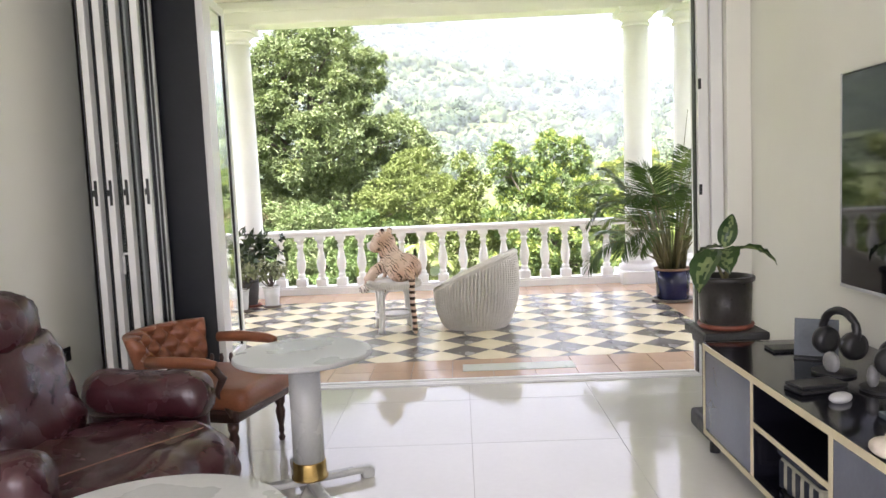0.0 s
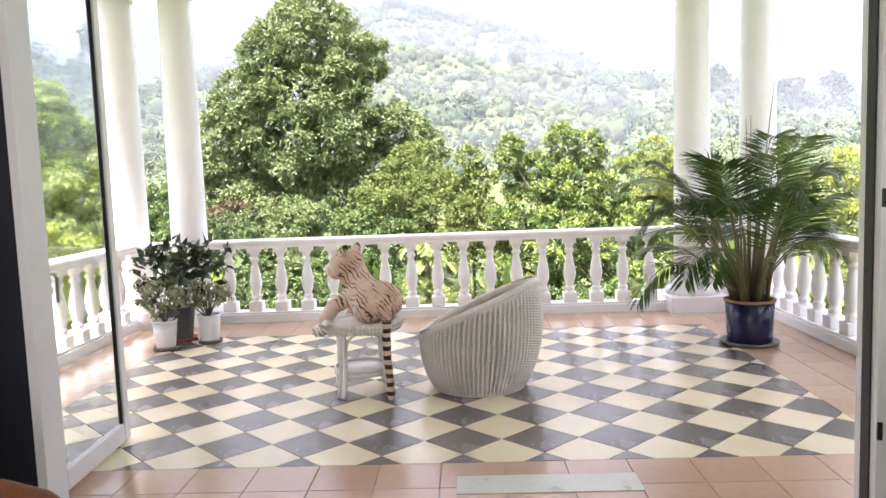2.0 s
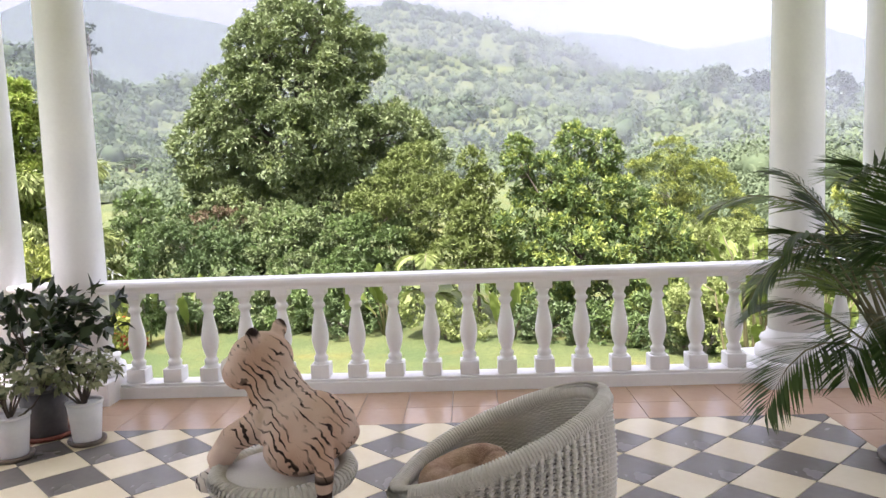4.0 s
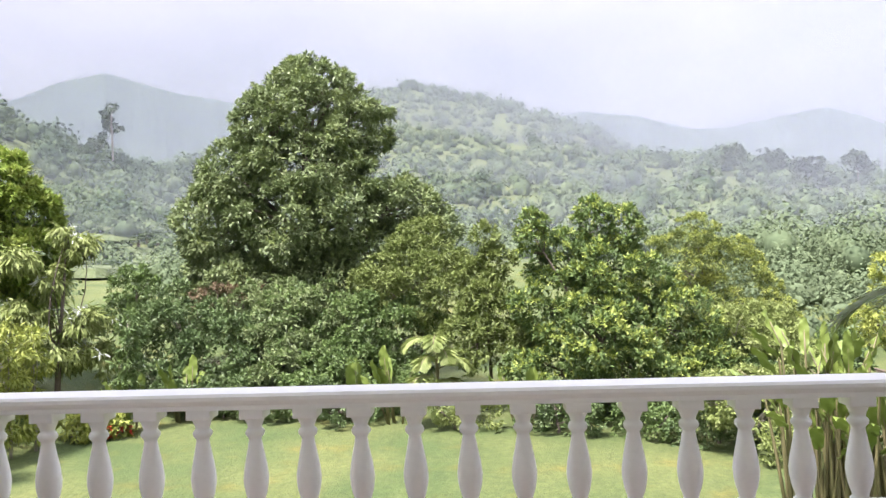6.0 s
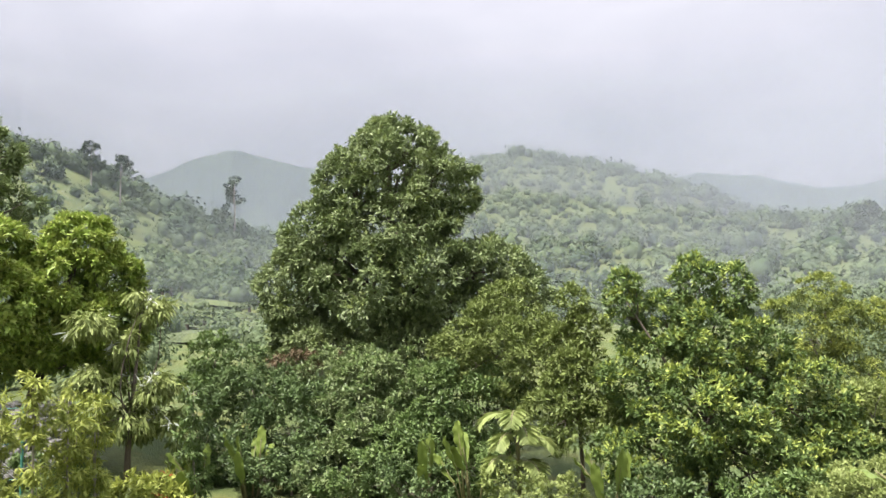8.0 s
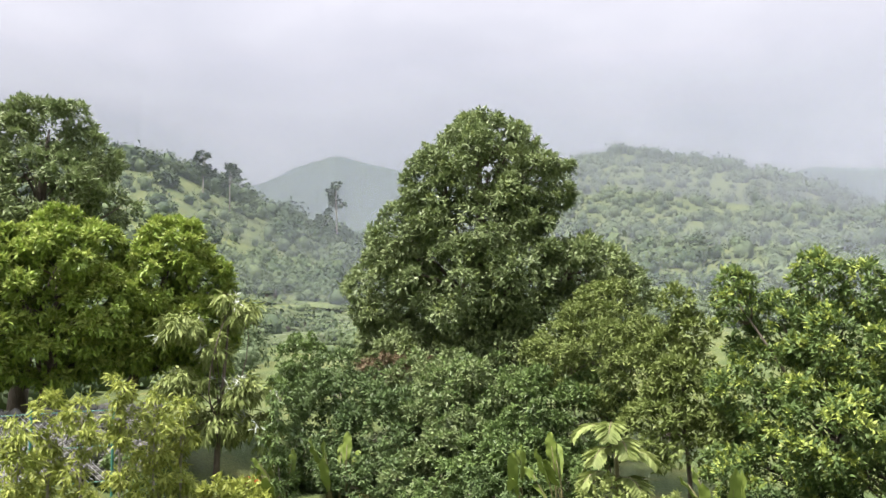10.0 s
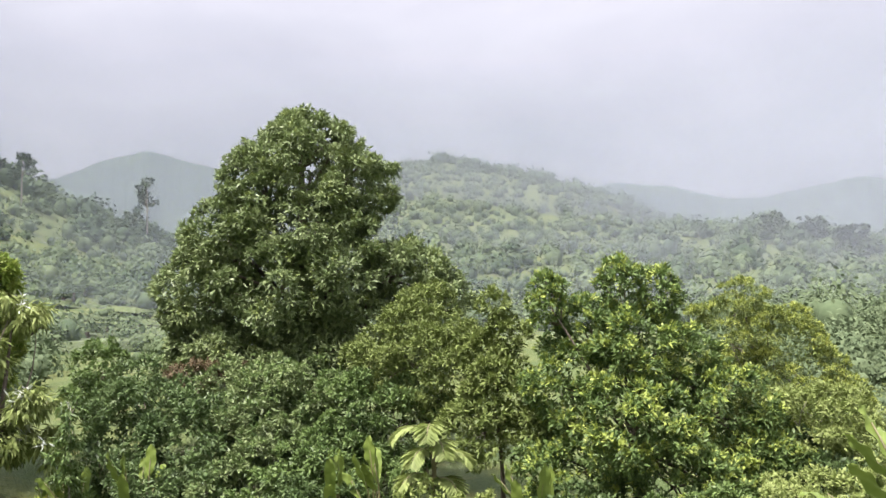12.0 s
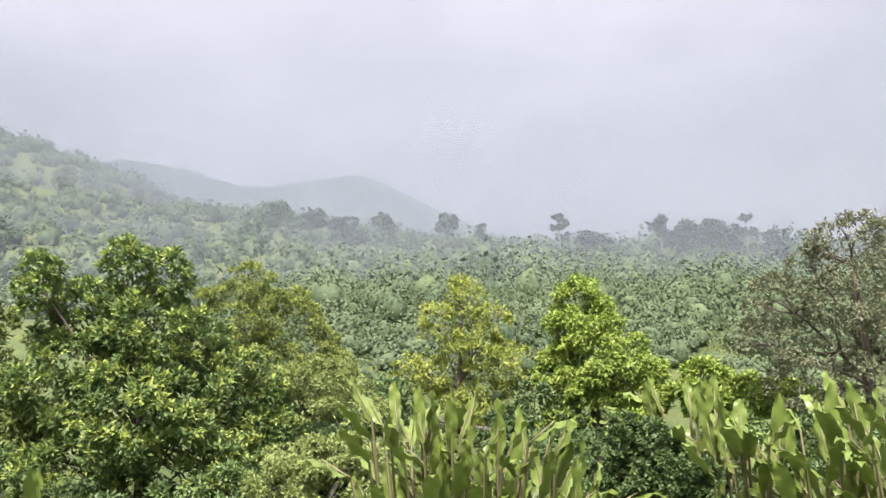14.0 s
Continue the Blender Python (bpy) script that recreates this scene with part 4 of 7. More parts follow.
def palm_pot(x, y):
    t = thing("potted_palm", x, y, 0.0, "feathery areca palm in a cobalt blue glazed pot", "potted plant")
    z = pot(t, 0.172, 0.188, 0.345, M_BLUEPOT, M_POTRIM, M_SAUCER, 0.225)
    rnd = random.Random(4)
    for k in range(40):
        a = 2 * math.pi * k * 0.618 + rnd.uniform(-0.3, 0.3)
        r = rnd.uniform(0.02, 0.13)
        b = np.array([r * math.cos(a), r * math.sin(a), z])
        lean = rnd.uniform(0.06, 0.32)
        h = rnd.uniform(0.18, 0.85)
        tip = b + np.array([math.cos(a) * lean, math.sin(a) * lean, h])
        ln = rnd.uniform(0.85, 1.3)
        rise = rnd.uniform(0.62, 1.35)
        pts, q = frond_quads(tip, (math.cos(a), math.sin(a)), ln, 42, 0.0145, rnd.uniform(0.25, 0.36), arch=rnd.uniform(0.95, 1.5) * (1.3 - 0.4 * rise), rise=rise, hang=0.42)
        st = Shape().tube([tuple(b), tuple((b + tip) / 2 + np.array([0, 0, 0.03])), tuple(tip)], [0.020, 0.015, 0.008], 7)
        st.tube([tuple(p) for p in pts[::2]] + [tuple(pts[-1])], [0.007, 0.006, 0.006, 0.005, 0.004, 0.003, 0.002, 0.002], 5)
        st = st.done("stem", M_PALMSTEM, t, "", True)
        quads_object("frond", q, L_PALM_YOUNG if k % 4 == 0 else L_PALM, st, "lighter young frond" if k % 4 == 0 else "")
    for a, ln in ((0.3, 1.75), (2.2, 1.62), (4.2, 1.45), (1.2, 1.5)):
        Shape().tube([(0.05 * math.cos(a), 0.05 * math.sin(a), z), (0.10 * math.cos(a), 0.10 * math.sin(a), z + ln * 0.5), (0.22 * math.cos(a), 0.22 * math.sin(a), z + ln)], [0.010, 0.006, 0.002], 6).done("spear_leaf", M_PALMSTEM, t, "unopened dark spear leaf", True)
    return t


palm_pot(2.12, 3.06)


def shrub_pot(x, y, r, h, plant_h, plant_r, pot_mat, leaf, label, tufts, ln, wd, flat=0.7, seed=0):
    t = thing("potted_shrub", x, y, 0.0, label, "potted plant", "potted shrubs in the terrace corner")
    z = pot(t, r * 0.8, r, h, pot_mat, pot_mat, M_REDCLAY if pot_mat is not M_WPOT else M_SAUCER, r * 1.08)
    for k in range(9):
        s = Shape()
        a = k * 2.4 + seed
        rr = plant_r * (0.3 + 0.6 * ((k * 0.37) % 1))
        limb(s, (0, 0, z - 0.02), (rr * math.cos(a), rr * math.sin(a), z + plant_h * (0.45 + 0.45 * ((k * 0.61) % 1))), 0.009, 0.003, 0.3, 5, 5)
        s.done("branch", M_BARK, t, "", True)
    c = (0, 0, z + plant_h * 0.62)
    lobes = [(np.array(c), np.array((plant_r, plant_r, plant_h * 0.42 * flat)))]
    for k in range(4):
        a = k * 1.7 + seed
        lobes.append((np.array((plant_r * 0.62 * math.cos(a), plant_r * 0.62 * math.sin(a), c[2] + plant_h * 0.1 * math.sin(k * 2.1))), np.array((plant_r * 0.5, plant_r * 0.5, plant_h * 0.3))))
    quads_object("leaves", crown_leaves(lobes, tufts, 5, ln, wd, 0.25, 0.35), leaf, t)
    return t


shrub_pot(-2.80, 3.42, 0.104, 0.24, 0.40, 0.24, M_WPOT, L_DRACAENA, "small variegated shrub in a white plastic pot", 85, 0.055, 0.035, seed=1)
shrub_pot(-2.49, 3.66, 0.100, 0.24, 0.36, 0.22, M_WPOT, L_DRACAENA, "low variegated shrub in a white plastic pot", 75, 0.055, 0.035, seed=4)
shrub_pot(-2.82, 3.80, 0.145, 0.30, 0.66, 0.42, M_GPOT, L_DARKPOT, "dark broad-leaved shrub in a grey pot", 72, 0.115, 0.062, 0.55, seed=2)

# ---- living room ----
def rounded(s, x0, x1, y0, y1, z0, z1, r, m=None):
    """A padded block: a finely rounded box."""
    bm = bmesh.new()
    bmesh.ops.create_cube(bm, size=1)
    bmesh.ops.scale(bm, vec=(x1 - x0, y1 - y0, z1 - z0), verts=bm.verts)
    bmesh.ops.translate(bm, vec=((x0 + x1) / 2, (y0 + y1) / 2, (z0 + z1) / 2), verts=bm.verts)
    bmesh.ops.bevel(bm, geom=bm.edges[:], offset=r, segments=5, affect="EDGES", profile=0.5)
    bm.verts.index_update()
    s.put([tuple(v.co) for v in bm.verts], [[v.index for v in f.verts] for f in bm.faces], m)
    bm.free()
    return s


def cushion_part(name, mat, parent, x0, x1, y0, y1, z0, z1, r, wrinkle=0.012, m=None, label="", seed=0.0):
    """Padded leather with soft folds."""
    bm = bmesh.new()
    bmesh.ops.create_cube(bm, size=1)
    bmesh.ops.scale(bm, vec=(x1 - x0, y1 - y0, z1 - z0), verts=bm.verts)
    bmesh.ops.translate(bm, vec=((x0 + x1) / 2, (y0 + y1) / 2, (z0 + z1) / 2), verts=bm.verts)
    bmesh.ops.bevel(bm, geom=bm.edges[:], offset=r, segments=4, affect="EDGES", profile=0.5)
    bmesh.ops.triangulate(bm, faces=bm.faces[:])
    bmesh.ops.subdivide_edges(bm, edges=[e for e in bm.edges if e.calc_length() > 0.07], cuts=9, use_grid_fill=True)
    bmesh.ops.triangulate(bm, faces=bm.faces[:])
    bm.normal_update()
    for v in bm.verts:
        p = v.co
        k = noise.noise(Vector((p.x * 7 + seed, p.y * 7, p.z * 5))) + wrinkle * 32 * (0.35 - abs(noise.noise(Vector((p.x * 9 + seed, p.y * 17 + 3 * p.x, p.z * 8 + seed)))) * 1.6)
        v.co = p + v.normal * wrinkle * k
    if m is not None:
        bmesh.ops.transform(bm, matrix=m, verts=bm.verts)
    me = bpy.data.meshes.new(name)
    for f in bm.faces:
        f.smooth = True
    bm.to_mesh(me)
    bm.free()
    me.materials.append(mat)
    o = new(name, me)
    o.parent = parent
    if label:
        o["label"] = label
    return o


# recliner, facing the television
t = thing("recliner", -1.66, -2.40, 0.0, "worn maroon leather recliner with plump cushions", "armchair", rz=-10)
Shape().box(-0.42, 0.42, -0.40, 0.40, 0.04, 0.24, 0.03).done("frame", M_MAROON, t)
cushion_part("seat", M_MAROON, t, -0.35, 0.38, -0.40, 0.40, 0.20, 0.46, 0.10, 0.022, seed=1)
cushion_part("seat_front", M_MAROON, t, 0.14, 0.46, -0.40, 0.42, 0.08, 0.44, 0.13, 0.024, seed=9)
cushion_part("foot_flap", M_MAROON, t, 0.10, 0.42, -0.80, -0.46, 0.10, 0.40, 0.12, 0.022, seed=21)
cushion_part("backrest", M_MAROON, t, -0.14, 0.14, -0.36, 0.36, 0.0, 0.54, 0.11, 0.026, pose(-0.30, 0, 0.36, 0, -20), seed=3)
cushion_part("headrest", M_MAROON, t, -0.13, 0.13, -0.30, 0.30, 0.0, 0.27, 0.11, 0.026, pose(-0.42, 0, 0.78, 0, -14), seed=5)
for sg, sd in ((1, 11.0), (-1, 17.0)):
    cushion_part("armrest", M_MAROON, t, -0.36, 0.26, sg * 0.50 - 0.11, sg * 0.50 + 0.11, 0.42, 0.63, 0.09, 0.018, seed=sd)
    cushion_part("arm_side", M_MAROON, t, -0.36, 0.22, sg * 0.52 - 0.06, sg * 0.52 + 0.06, 0.06, 0.50, 0.05, 0.010, seed=sd + 2)
Shape().tube([(0.10, -0.30, 0.468), (0.24, -0.05, 0.475), (0.34, 0.28, 0.455)], 0.002, 5).done("piping", M_POTRIM, t)
for px, py in ((-0.36, -0.34), (-0.36, 0.34), (0.36, -0.34), (0.36, 0.34)):
    Shape().lathe([(0.03, 0.0), (0.03, 0.06)], 12, pose(px, py, 0)).done("foot", M_MAHOG, t)

# tufted Victorian tub chair
t = thing("tub_chair", -1.55, -1.22, 0.0, "tan leather button-back armchair with a dark carved frame", "armchair", rz=-15)
t.matrix_basis = t.matrix_basis @ Matrix.Scale(0.95, 4)
s = Shape()
n, rows = 61, 17
prof, back = [], []
for j in range(rows):
    f = j / (rows - 1)
    for i in range(n):
        w = i / (n - 1)
        a = math.radians(128 + 104 * w)
        u, v = 5 * w, 2 * f
        puff = 0.055 * math.sqrt(abs(math.sin(math.pi * (u + v)) * math.sin(math.pi * (u - v))))
        r = 0.385 + 0.05 * f - puff
        prof.append((r * math.cos(a), r * math.sin(a) * 0.95, 0.48 + 0.24 * f))
        ro = (0.34 + 0.06 * f) * 1.13
        back.append((ro * math.cos(a) - 0.03, ro * math.sin(a) * 0.95, 0.47 + 0.245 * f))
k = len(prof)
fs = [(j * n + i, j * n + i + 1, (j + 1) * n + i + 1, (j + 1) * n + i) for j in range(rows - 1) for i in range(n - 1)]
fs += [(k + a, k + d, k + c, k + b) for a, b, c, d in fs]
m = rows - 1
fs += [(m * n + i, m * n + i + 1, k + m * n + i + 1, k + m * n + i) for i in range(n - 1)] + [(i + 1, i, k + i, k + i + 1) for i in range(n - 1)]
fs += [(j * n, (j + 1) * n, k + (j + 1) * n, k + j * n) for j in range(m)] + [((j + 1) * n + n - 1, j * n + n - 1, k + j * n + n - 1, k + (j + 1) * n + n - 1) for j in range(m)]
tufted = mesh_object("backrest", prof + back, fs, M_TAN, t, "deep-buttoned tan leather back", True)
for v, us in ((0.5, (0.5, 1.5, 2.5, 3.5, 4.5)), (1.0, (1, 2, 3, 4)), (1.5, (0.5, 1.5, 2.5, 3.5, 4.5))):
    for u in us:
        a, r = math.radians(128 + 104 * u / 5), 0.376 + 0.025 * v
        Shape().blob((r * math.cos(a), r * math.sin(a) * 0.95, 0.48 + 0.12 * v), (0.010, 0.010, 0.010), 8, 6).done("button", M_TAN, tufted)
cushion_part("seat", M_TAN, t, -0.28, 0.37, -0.30, 0.30, 0.33, 0.46, 0.055, 0.004, seed=2)
Shape().box(-0.28, 0.31, -0.29, 0.29, 0.27, 0.345, 0.02).done("seat_rail", M_MAHOG, t)
for sg in (-1, 1):
    Shape().tube([(-0.18, sg * 0.33, 0.60), (-0.02, sg * 0.34, 0.605), (0.16, sg * 0.32, 0.60), (0.22, sg * 0.31, 0.59)], [0.030, 0.033, 0.030, 0.022], 12).done("arm_pad", M_TAN, t, "padded leather arm", True)
    Shape().tube([(0.20, sg * 0.31, 0.58), (0.25, sg * 0.30, 0.52), (0.20, sg * 0.285, 0.44), (0.25, sg * 0.275, 0.37), (0.28, sg * 0.27, 0.31)], [0.020, 0.024, 0.018, 0.022, 0.024], 10).done("arm_support", M_MAHOG, t, "scrolled arm support", True)
    for q in range(4):
        Shape().lathe([(0.008, 0.44), (0.014, 0.47), (0.009, 0.50)], 10, pose(-0.10 - 0.09 * q * 0.6, sg * (0.33 - 0.02 * q), 0.0)).done("spindle", M_MAHOG, t)
LEG = [(0.014, 0.0), (0.022, 0.02), (0.012, 0.04), (0.018, 0.06), (0.014, 0.09), (0.024, 0.13), (0.030, 0.18), (0.020, 0.21), (0.030, 0.23), (0.032, 0.27)]
for px, py in ((0.26, -0.25), (0.26, 0.25), (-0.24, -0.22), (-0.24, 0.22)):
    Shape().lathe(LEG, 14, pose(px, py, 0)).done("leg", M_MAHOG, t, "turned dark wooden leg", True)


def pedestal_table(x, y, z, r, label):
    t = thing("pedestal_table", x, y, 0.0, label, "side table", "round pedestal tables", rz=25)
    top = Shape().lathe([(0.0, z - 0.024), (r - 0.004, z - 0.024), (r, z - 0.02), (r, z - 0.004), (r - 0.003, z)], 64).done("tabletop", M_TABLE, t, "", False)
    Shape().lathe([(r + 0.0005, z - 0.021), (r + 0.003, z - 0.018), (r + 0.003, z - 0.006), (r + 0.0005, z - 0.003)], 64, cap=False).done("edge_band", M_TABLE_EDGE, top, "", True)
    col = Shape().lathe([(0.073, 0.10), (0.073, z - 0.025)], 32).done("column", M_TABLE, t, "", True)
    Shape().lathe([(0.086, 0.055), (0.086, 0.065), (0.078, 0.068), (0.078, 0.135), (0.075, 0.138)], 32).done("brass_collar", M_BRASS, col, "aged brass collar", True)
    for k in range(4):
        m = pose(0, 0, 0, 0, 0, 90 * k)
        Shape().box(0.02, 0.30, -0.028, 0.028, 0.026, 0.056, 0.010, m).box(0.25, 0.31, -0.034, 0.034, 0.0, 0.050, 0.010, m).done("foot", M_TABLE, t)
    return t


pedestal_table(-0.95, -1.74, 0.655, 0.318, "round grey-white pedestal table with a brass collar")
pedestal_table(-0.94, -3.52, 0.655, 0.335, "round grey-white pedestal table beside the recliner")

# low media cabinet
t = thing("media_cabinet", 1.36, -2.72, 0.0, "long low black cabinet with cream edge banding", "cabinet")
X0, X1, Y0, Y1, ZT = -0.36, 0.36, -1.30, 1.30, 0.55
Shape().box(X0, X1, Y0, Y1, ZT - 0.028, ZT, 0.002).done("top", M_BLACK, t, "glossy black top")
Shape().box(X0 - 0.004, X0 - 0.0005, Y0, Y1, ZT - 0.030, ZT - 0.001).box(X0, X1, Y1 + 0.0005, Y1 + 0.004, ZT - 0.030, ZT - 0.001).done("edge_band", M_CABEDGE, t, "cream edge band")
Shape().box(X0, X1, Y0, Y1, 0.085, 0.113, 0.002).done("bottom", M_BLACK, t)
Shape().box(X0 - 0.004, X0 - 0.0005, Y0, Y1, 0.086, 0.112).done("edge_band", M_CABEDGE, t, "cream edge band")
for y0, y1 in ((Y1 - 0.025, Y1), (0.665, 0.69), (0.0, 0.025), (Y0, Y0 + 0.025)):
    Shape().box(X0, X1 - 0.02, y0, y1, 0.114, ZT - 0.029).done("side_panel", M_BLACK, t)
    Shape().box(X0 - 0.004, X0 - 0.0005, y0, y1, 0.114, ZT - 0.031).done("edge_band", M_CABEDGE, t, "cream edge band")
Shape().box(X1 - 0.019, X1, Y0, Y1, 0.114, ZT - 0.029).done("back_panel", M_BLACK, t)
for y0, y1 in ((0.694, Y1 - 0.029), (Y0 + 0.029, -0.004)):
    Shape().box(X0 - 0.002, X0 + 0.016, y0, y1, 0.117, ZT - 0.033, 0.002).done("door", M_CABFRONT, t, "blue-grey gloss door")
Shape().box(X0 + 0.002, X1 - 0.021, 0.026, 0.664, 0.33, 0.352).done("shelf", M_BLACK, t)
Shape().box(X0 - 0.003, X0 + 0.0015, 0.026, 0.664, 0.33, 0.352).done("edge_band", M_CABEDGE, t, "cream edge band")
for px in (X0 + 0.04, X1 - 0.05):
    for py in (Y1 - 0.04, 0.0, Y0 + 0.04):
        Shape().lathe([(0.026, 0.0), (0.026, 0.05), (0.020, 0.06), (0.020, 0.085)], 12, pose(px, py, 0)).done("castor", M_BLACKPLASTIC, t)

t = thing("striped_bag", 1.22, -2.33, 0.114, "small navy bag with cream stripes on the cabinet floor", "bag")
bag = Shape().box(-0.16, 0.12, -0.19, 0.19, 0.0, 0.13, 0.03).done("body", M_FABRIC_L, t)
for k in range(5):
    Shape().box(-0.164, -0.158, -0.165 + 0.072 * k, -0.13 + 0.072 * k, 0.01, 0.12, 0.002).done("stripe", M_FABRIC_D, bag)
Shape().box(-0.165, 0.125, -0.195, 0.195, 0.131, 0.175, 0.02).done("flap", M_FABRIC_D, t)
Shape().tube([(-0.15, 0.18, 0.15), (-0.16, 0.12, 0.20), (-0.16, -0.1, 0.195), (-0.15, -0.18, 0.15)], 0.010, 8).done("strap", M_FABRIC_D, t, "", True)

# stone stand with plant
t = thing("stone_stand", 1.20, -1.17, 0.0, "black carved stone plant stand", "plant stand")
Shape().box(-0.17, 0.17, -0.17, 0.17, 0.53, 0.575, 0.012).done("top_slab", M_STONE, t)
Shape().box(-0.14, 0.14, -0.14, 0.14, 0.48, 0.529, 0.015).done("neck", M_STONE, t)
Shape().box(-0.10, 0.10, -0.10, 0.10, 0.10, 0.479, 0.012).done("shaft", M_STONE, t)
Shape().box(-0.15, 0.15, -0.15, 0.15, 0.0, 0.099, 0.02).done("base", M_STONE, t)
t = thing("potted_dieffenbachia", 1.20, -1.17, 0.576, "broad variegated dieffenbachia in a black glazed pot", "potted plant")
Shape().lathe([(0.13, 0.0), (0.14, 0.008), (0.145, 0.025), (0.135, 0.027), (0.01, 0.015)], 32).done("saucer", M_REDCLAY, t, "red clay saucer", True)
Shape().lathe([(0.122, 0.018), (0.128, 0.03), (0.134, 0.15), (0.136, 0.245), (0.146, 0.25), (0.150, 0.262), (0.148, 0.275), (0.132, 0.276), (0.128, 0.24)], 40, cap=False).done("pot_body", M_BLACKPOT, t, "", True)
Shape().lathe([(0.0, 0.245), (0.129, 0.24)], 24, cap=False).done("soil", M_SOIL, t, "", True)


def broad_leaf(parent, base, tip, width, sag, mat_dark, mat_light, twist=0.0):
    """A broad leaf with a midrib fold and pale flecks between the veins."""
    a, b = Vector(base), Vector(tip)
    d = b - a
    side = d.cross(Vector((0, 0, 1))).normalized()
    if twist:
        side.rotate(Matrix.Rotation(twist, 3, d.normalized()))
    nrm = side.cross(d).normalized()
    vs, fs = [], []
    n, m = 12, 8
    for i in range(n + 1):
        u = i / n
        w = width * math.sin(math.pi * u ** 0.75) ** 0.8 * (1 if u < 1 else 0.02)
        for j in range(m + 1):
            v = j / m * 2 - 1
            p = a + d * u + side * w * 0.5 * v + nrm * (0.16 * w * abs(v) - sag * (2 * u - 1) ** 2 + sag + 0.006 * math.sin(u * 30) * abs(v))
            vs.append(tuple(p))
    fs = [(i * (m + 1) + j, i * (m + 1) + j + 1, (i + 1) * (m + 1) + j + 1, (i + 1) * (m + 1) + j) for i in range(n) for j in range(m)]
    ob = mesh_object("leaf", vs, fs, mat_dark, parent, "", True)
    ob.data.materials.append(mat_light)
    rnd = random.Random(len(vs) + int(width * 1000))
    for k, f in enumerate(ob.data.polygons):
        j = k % m
        if j in (2, 3, 4, 5) and rnd.random() < 0.55:
            f.material_index = 1
    return ob


L_DIEF = varied("dieffenbachia_green", (0.018, 0.05, 0.012), (0.04, 0.09, 0.02), 0.35, 8, 60, 0.1, translucent=0.2)
L_DIEF2 = varied("dieffenbachia_cream", (0.12, 0.18, 0.06), (0.24, 0.30, 0.12), 0.4, 8, 60, 0.1, translucent=0.2)
st = Shape()
for tip in ((-0.06, 0.0, 0.40), (0.02, 0.02, 0.42), (0.05, 0.0, 0.40), (-0.02, -0.03, 0.40)):
    limb(st, (0, 0, 0.24), tip, 0.010, 0.006, 0.2, 5, 7)
st.done("stems", M_PALMSTEM, t, "", True)
broad_leaf(t, (-0.04, 0.0, 0.42), (-0.17, -0.10, 0.20), 0.17, 0.03, L_DIEF, L_DIEF2)
broad_leaf(t, (0.0, 0.0, 0.42), (-0.02, -0.13, 0.30), 0.15, 0.03, L_DIEF, L_DIEF2, 0.3)
broad_leaf(t, (0.0, 0.02, 0.42), (0.06, 0.05, 0.60), 0.10, 0.02, L_DIEF, L_DIEF2, 0.8)
broad_leaf(t, (0.05, 0.0, 0.41), (0.25, -0.06, 0.33), 0.09, 0.04, L_DIEF, L_DIEF2, -0.4)
broad_leaf(t, (0.0, 0.03, 0.42), (-0.12, 0.12, 0.34), 0.12, 0.03, L_DIEF, L_DIEF2)

# things on the cabinet
ZC = 0.5505
t = thing("headphones_stand", 1.33, -2.06, ZC, "black over-ear headphones standing on a dark dock", "headphones", rz=20)
Shape().lathe([(0.085, 0.0), (0.085, 0.012), (0.03, 0.02)], 28).done("dock_base", M_BLACKPLASTIC, t)
Shape().blob((-0.035, -0.02, 0.055), (0.022, 0.040, 0.044), 20, 12).done("dock_shell", M_DOCK, t, "silver curved dock", True)
Shape().tube([(0.03, 0.085 * math.sin(a), 0.175 + 0.085 * math.cos(a)) for a in np.linspace(-2.2, 2.2, 17)], 0.017, 8).done("headband", M_BLACKPLASTIC, t, "", True)
for sg in (-1, 1):
    Shape().lathe([(0.02, -0.026), (0.052, -0.024), (0.060, 0.0), (0.052, 0.024), (0.03, 0.026)], 20, pose(0.03, sg * 0.070, 0.125, 90, 0, 0)).done("ear_cup", M_BLACKPLASTIC, t, "", True)
h2 = copy_thing(t, pose(1.39, -2.32, ZC, 0, 0, -35))
h2["label"] = "second pair of black headphones standing on a dock"
t = thing("slate_card", 1.38, -1.80, ZC, "slate-blue stand-up card on a dark foot", "card", rz=62)
Shape().box(-0.004, 0.004, -0.09, 0.09, 0.0, 0.175, 0.002, pose(0, 0, 0, 0, 14, 0)).done("card", M_SLATE, t)
Shape().lathe([(0.006, 0), (0.013, 0.0), (0.013, 0.001), (0.006, 0.001)], 16, pose(0.008, 0, 0.10, 0, -76, 0)).done("round_mark", M_GREYPLASTIC, t)
Shape().box(-0.05, 0.04, -0.09, 0.09, 0.0, 0.008, 0.002).done("foot_plate", M_BLACKPLASTIC, t)
tagged(Shape().box(1.24, 1.38, -1.68, -1.57, ZC, ZC + 0.014, 0.004).done("black_coaster", M_BLACKPLASTIC), "small flat black box on the cabinet", "box")
t = thing("wallet", 1.15, -2.28, ZC, "black leather wallets stacked on the cabinet", "wallet", rz=12)
Shape().box(-0.10, 0.10, -0.055, 0.055, 0.0, 0.014, 0.005).done("lower_wallet", M_BLACKPLASTIC, t)
Shape().box(-0.095, 0.105, -0.05, 0.055, 0.0145, 0.030, 0.005).done("upper_wallet", M_BLACKPLASTIC, t)
t = thing("computer_mouse", 1.17, -2.43, ZC, "pale grey wireless computer mouse", "mouse", rz=35)
Shape().blob((0, 0, 0.012), (0.055, 0.033, 0.020), 20, 10).done("shell", M_GREYPLASTIC, t, "", True)
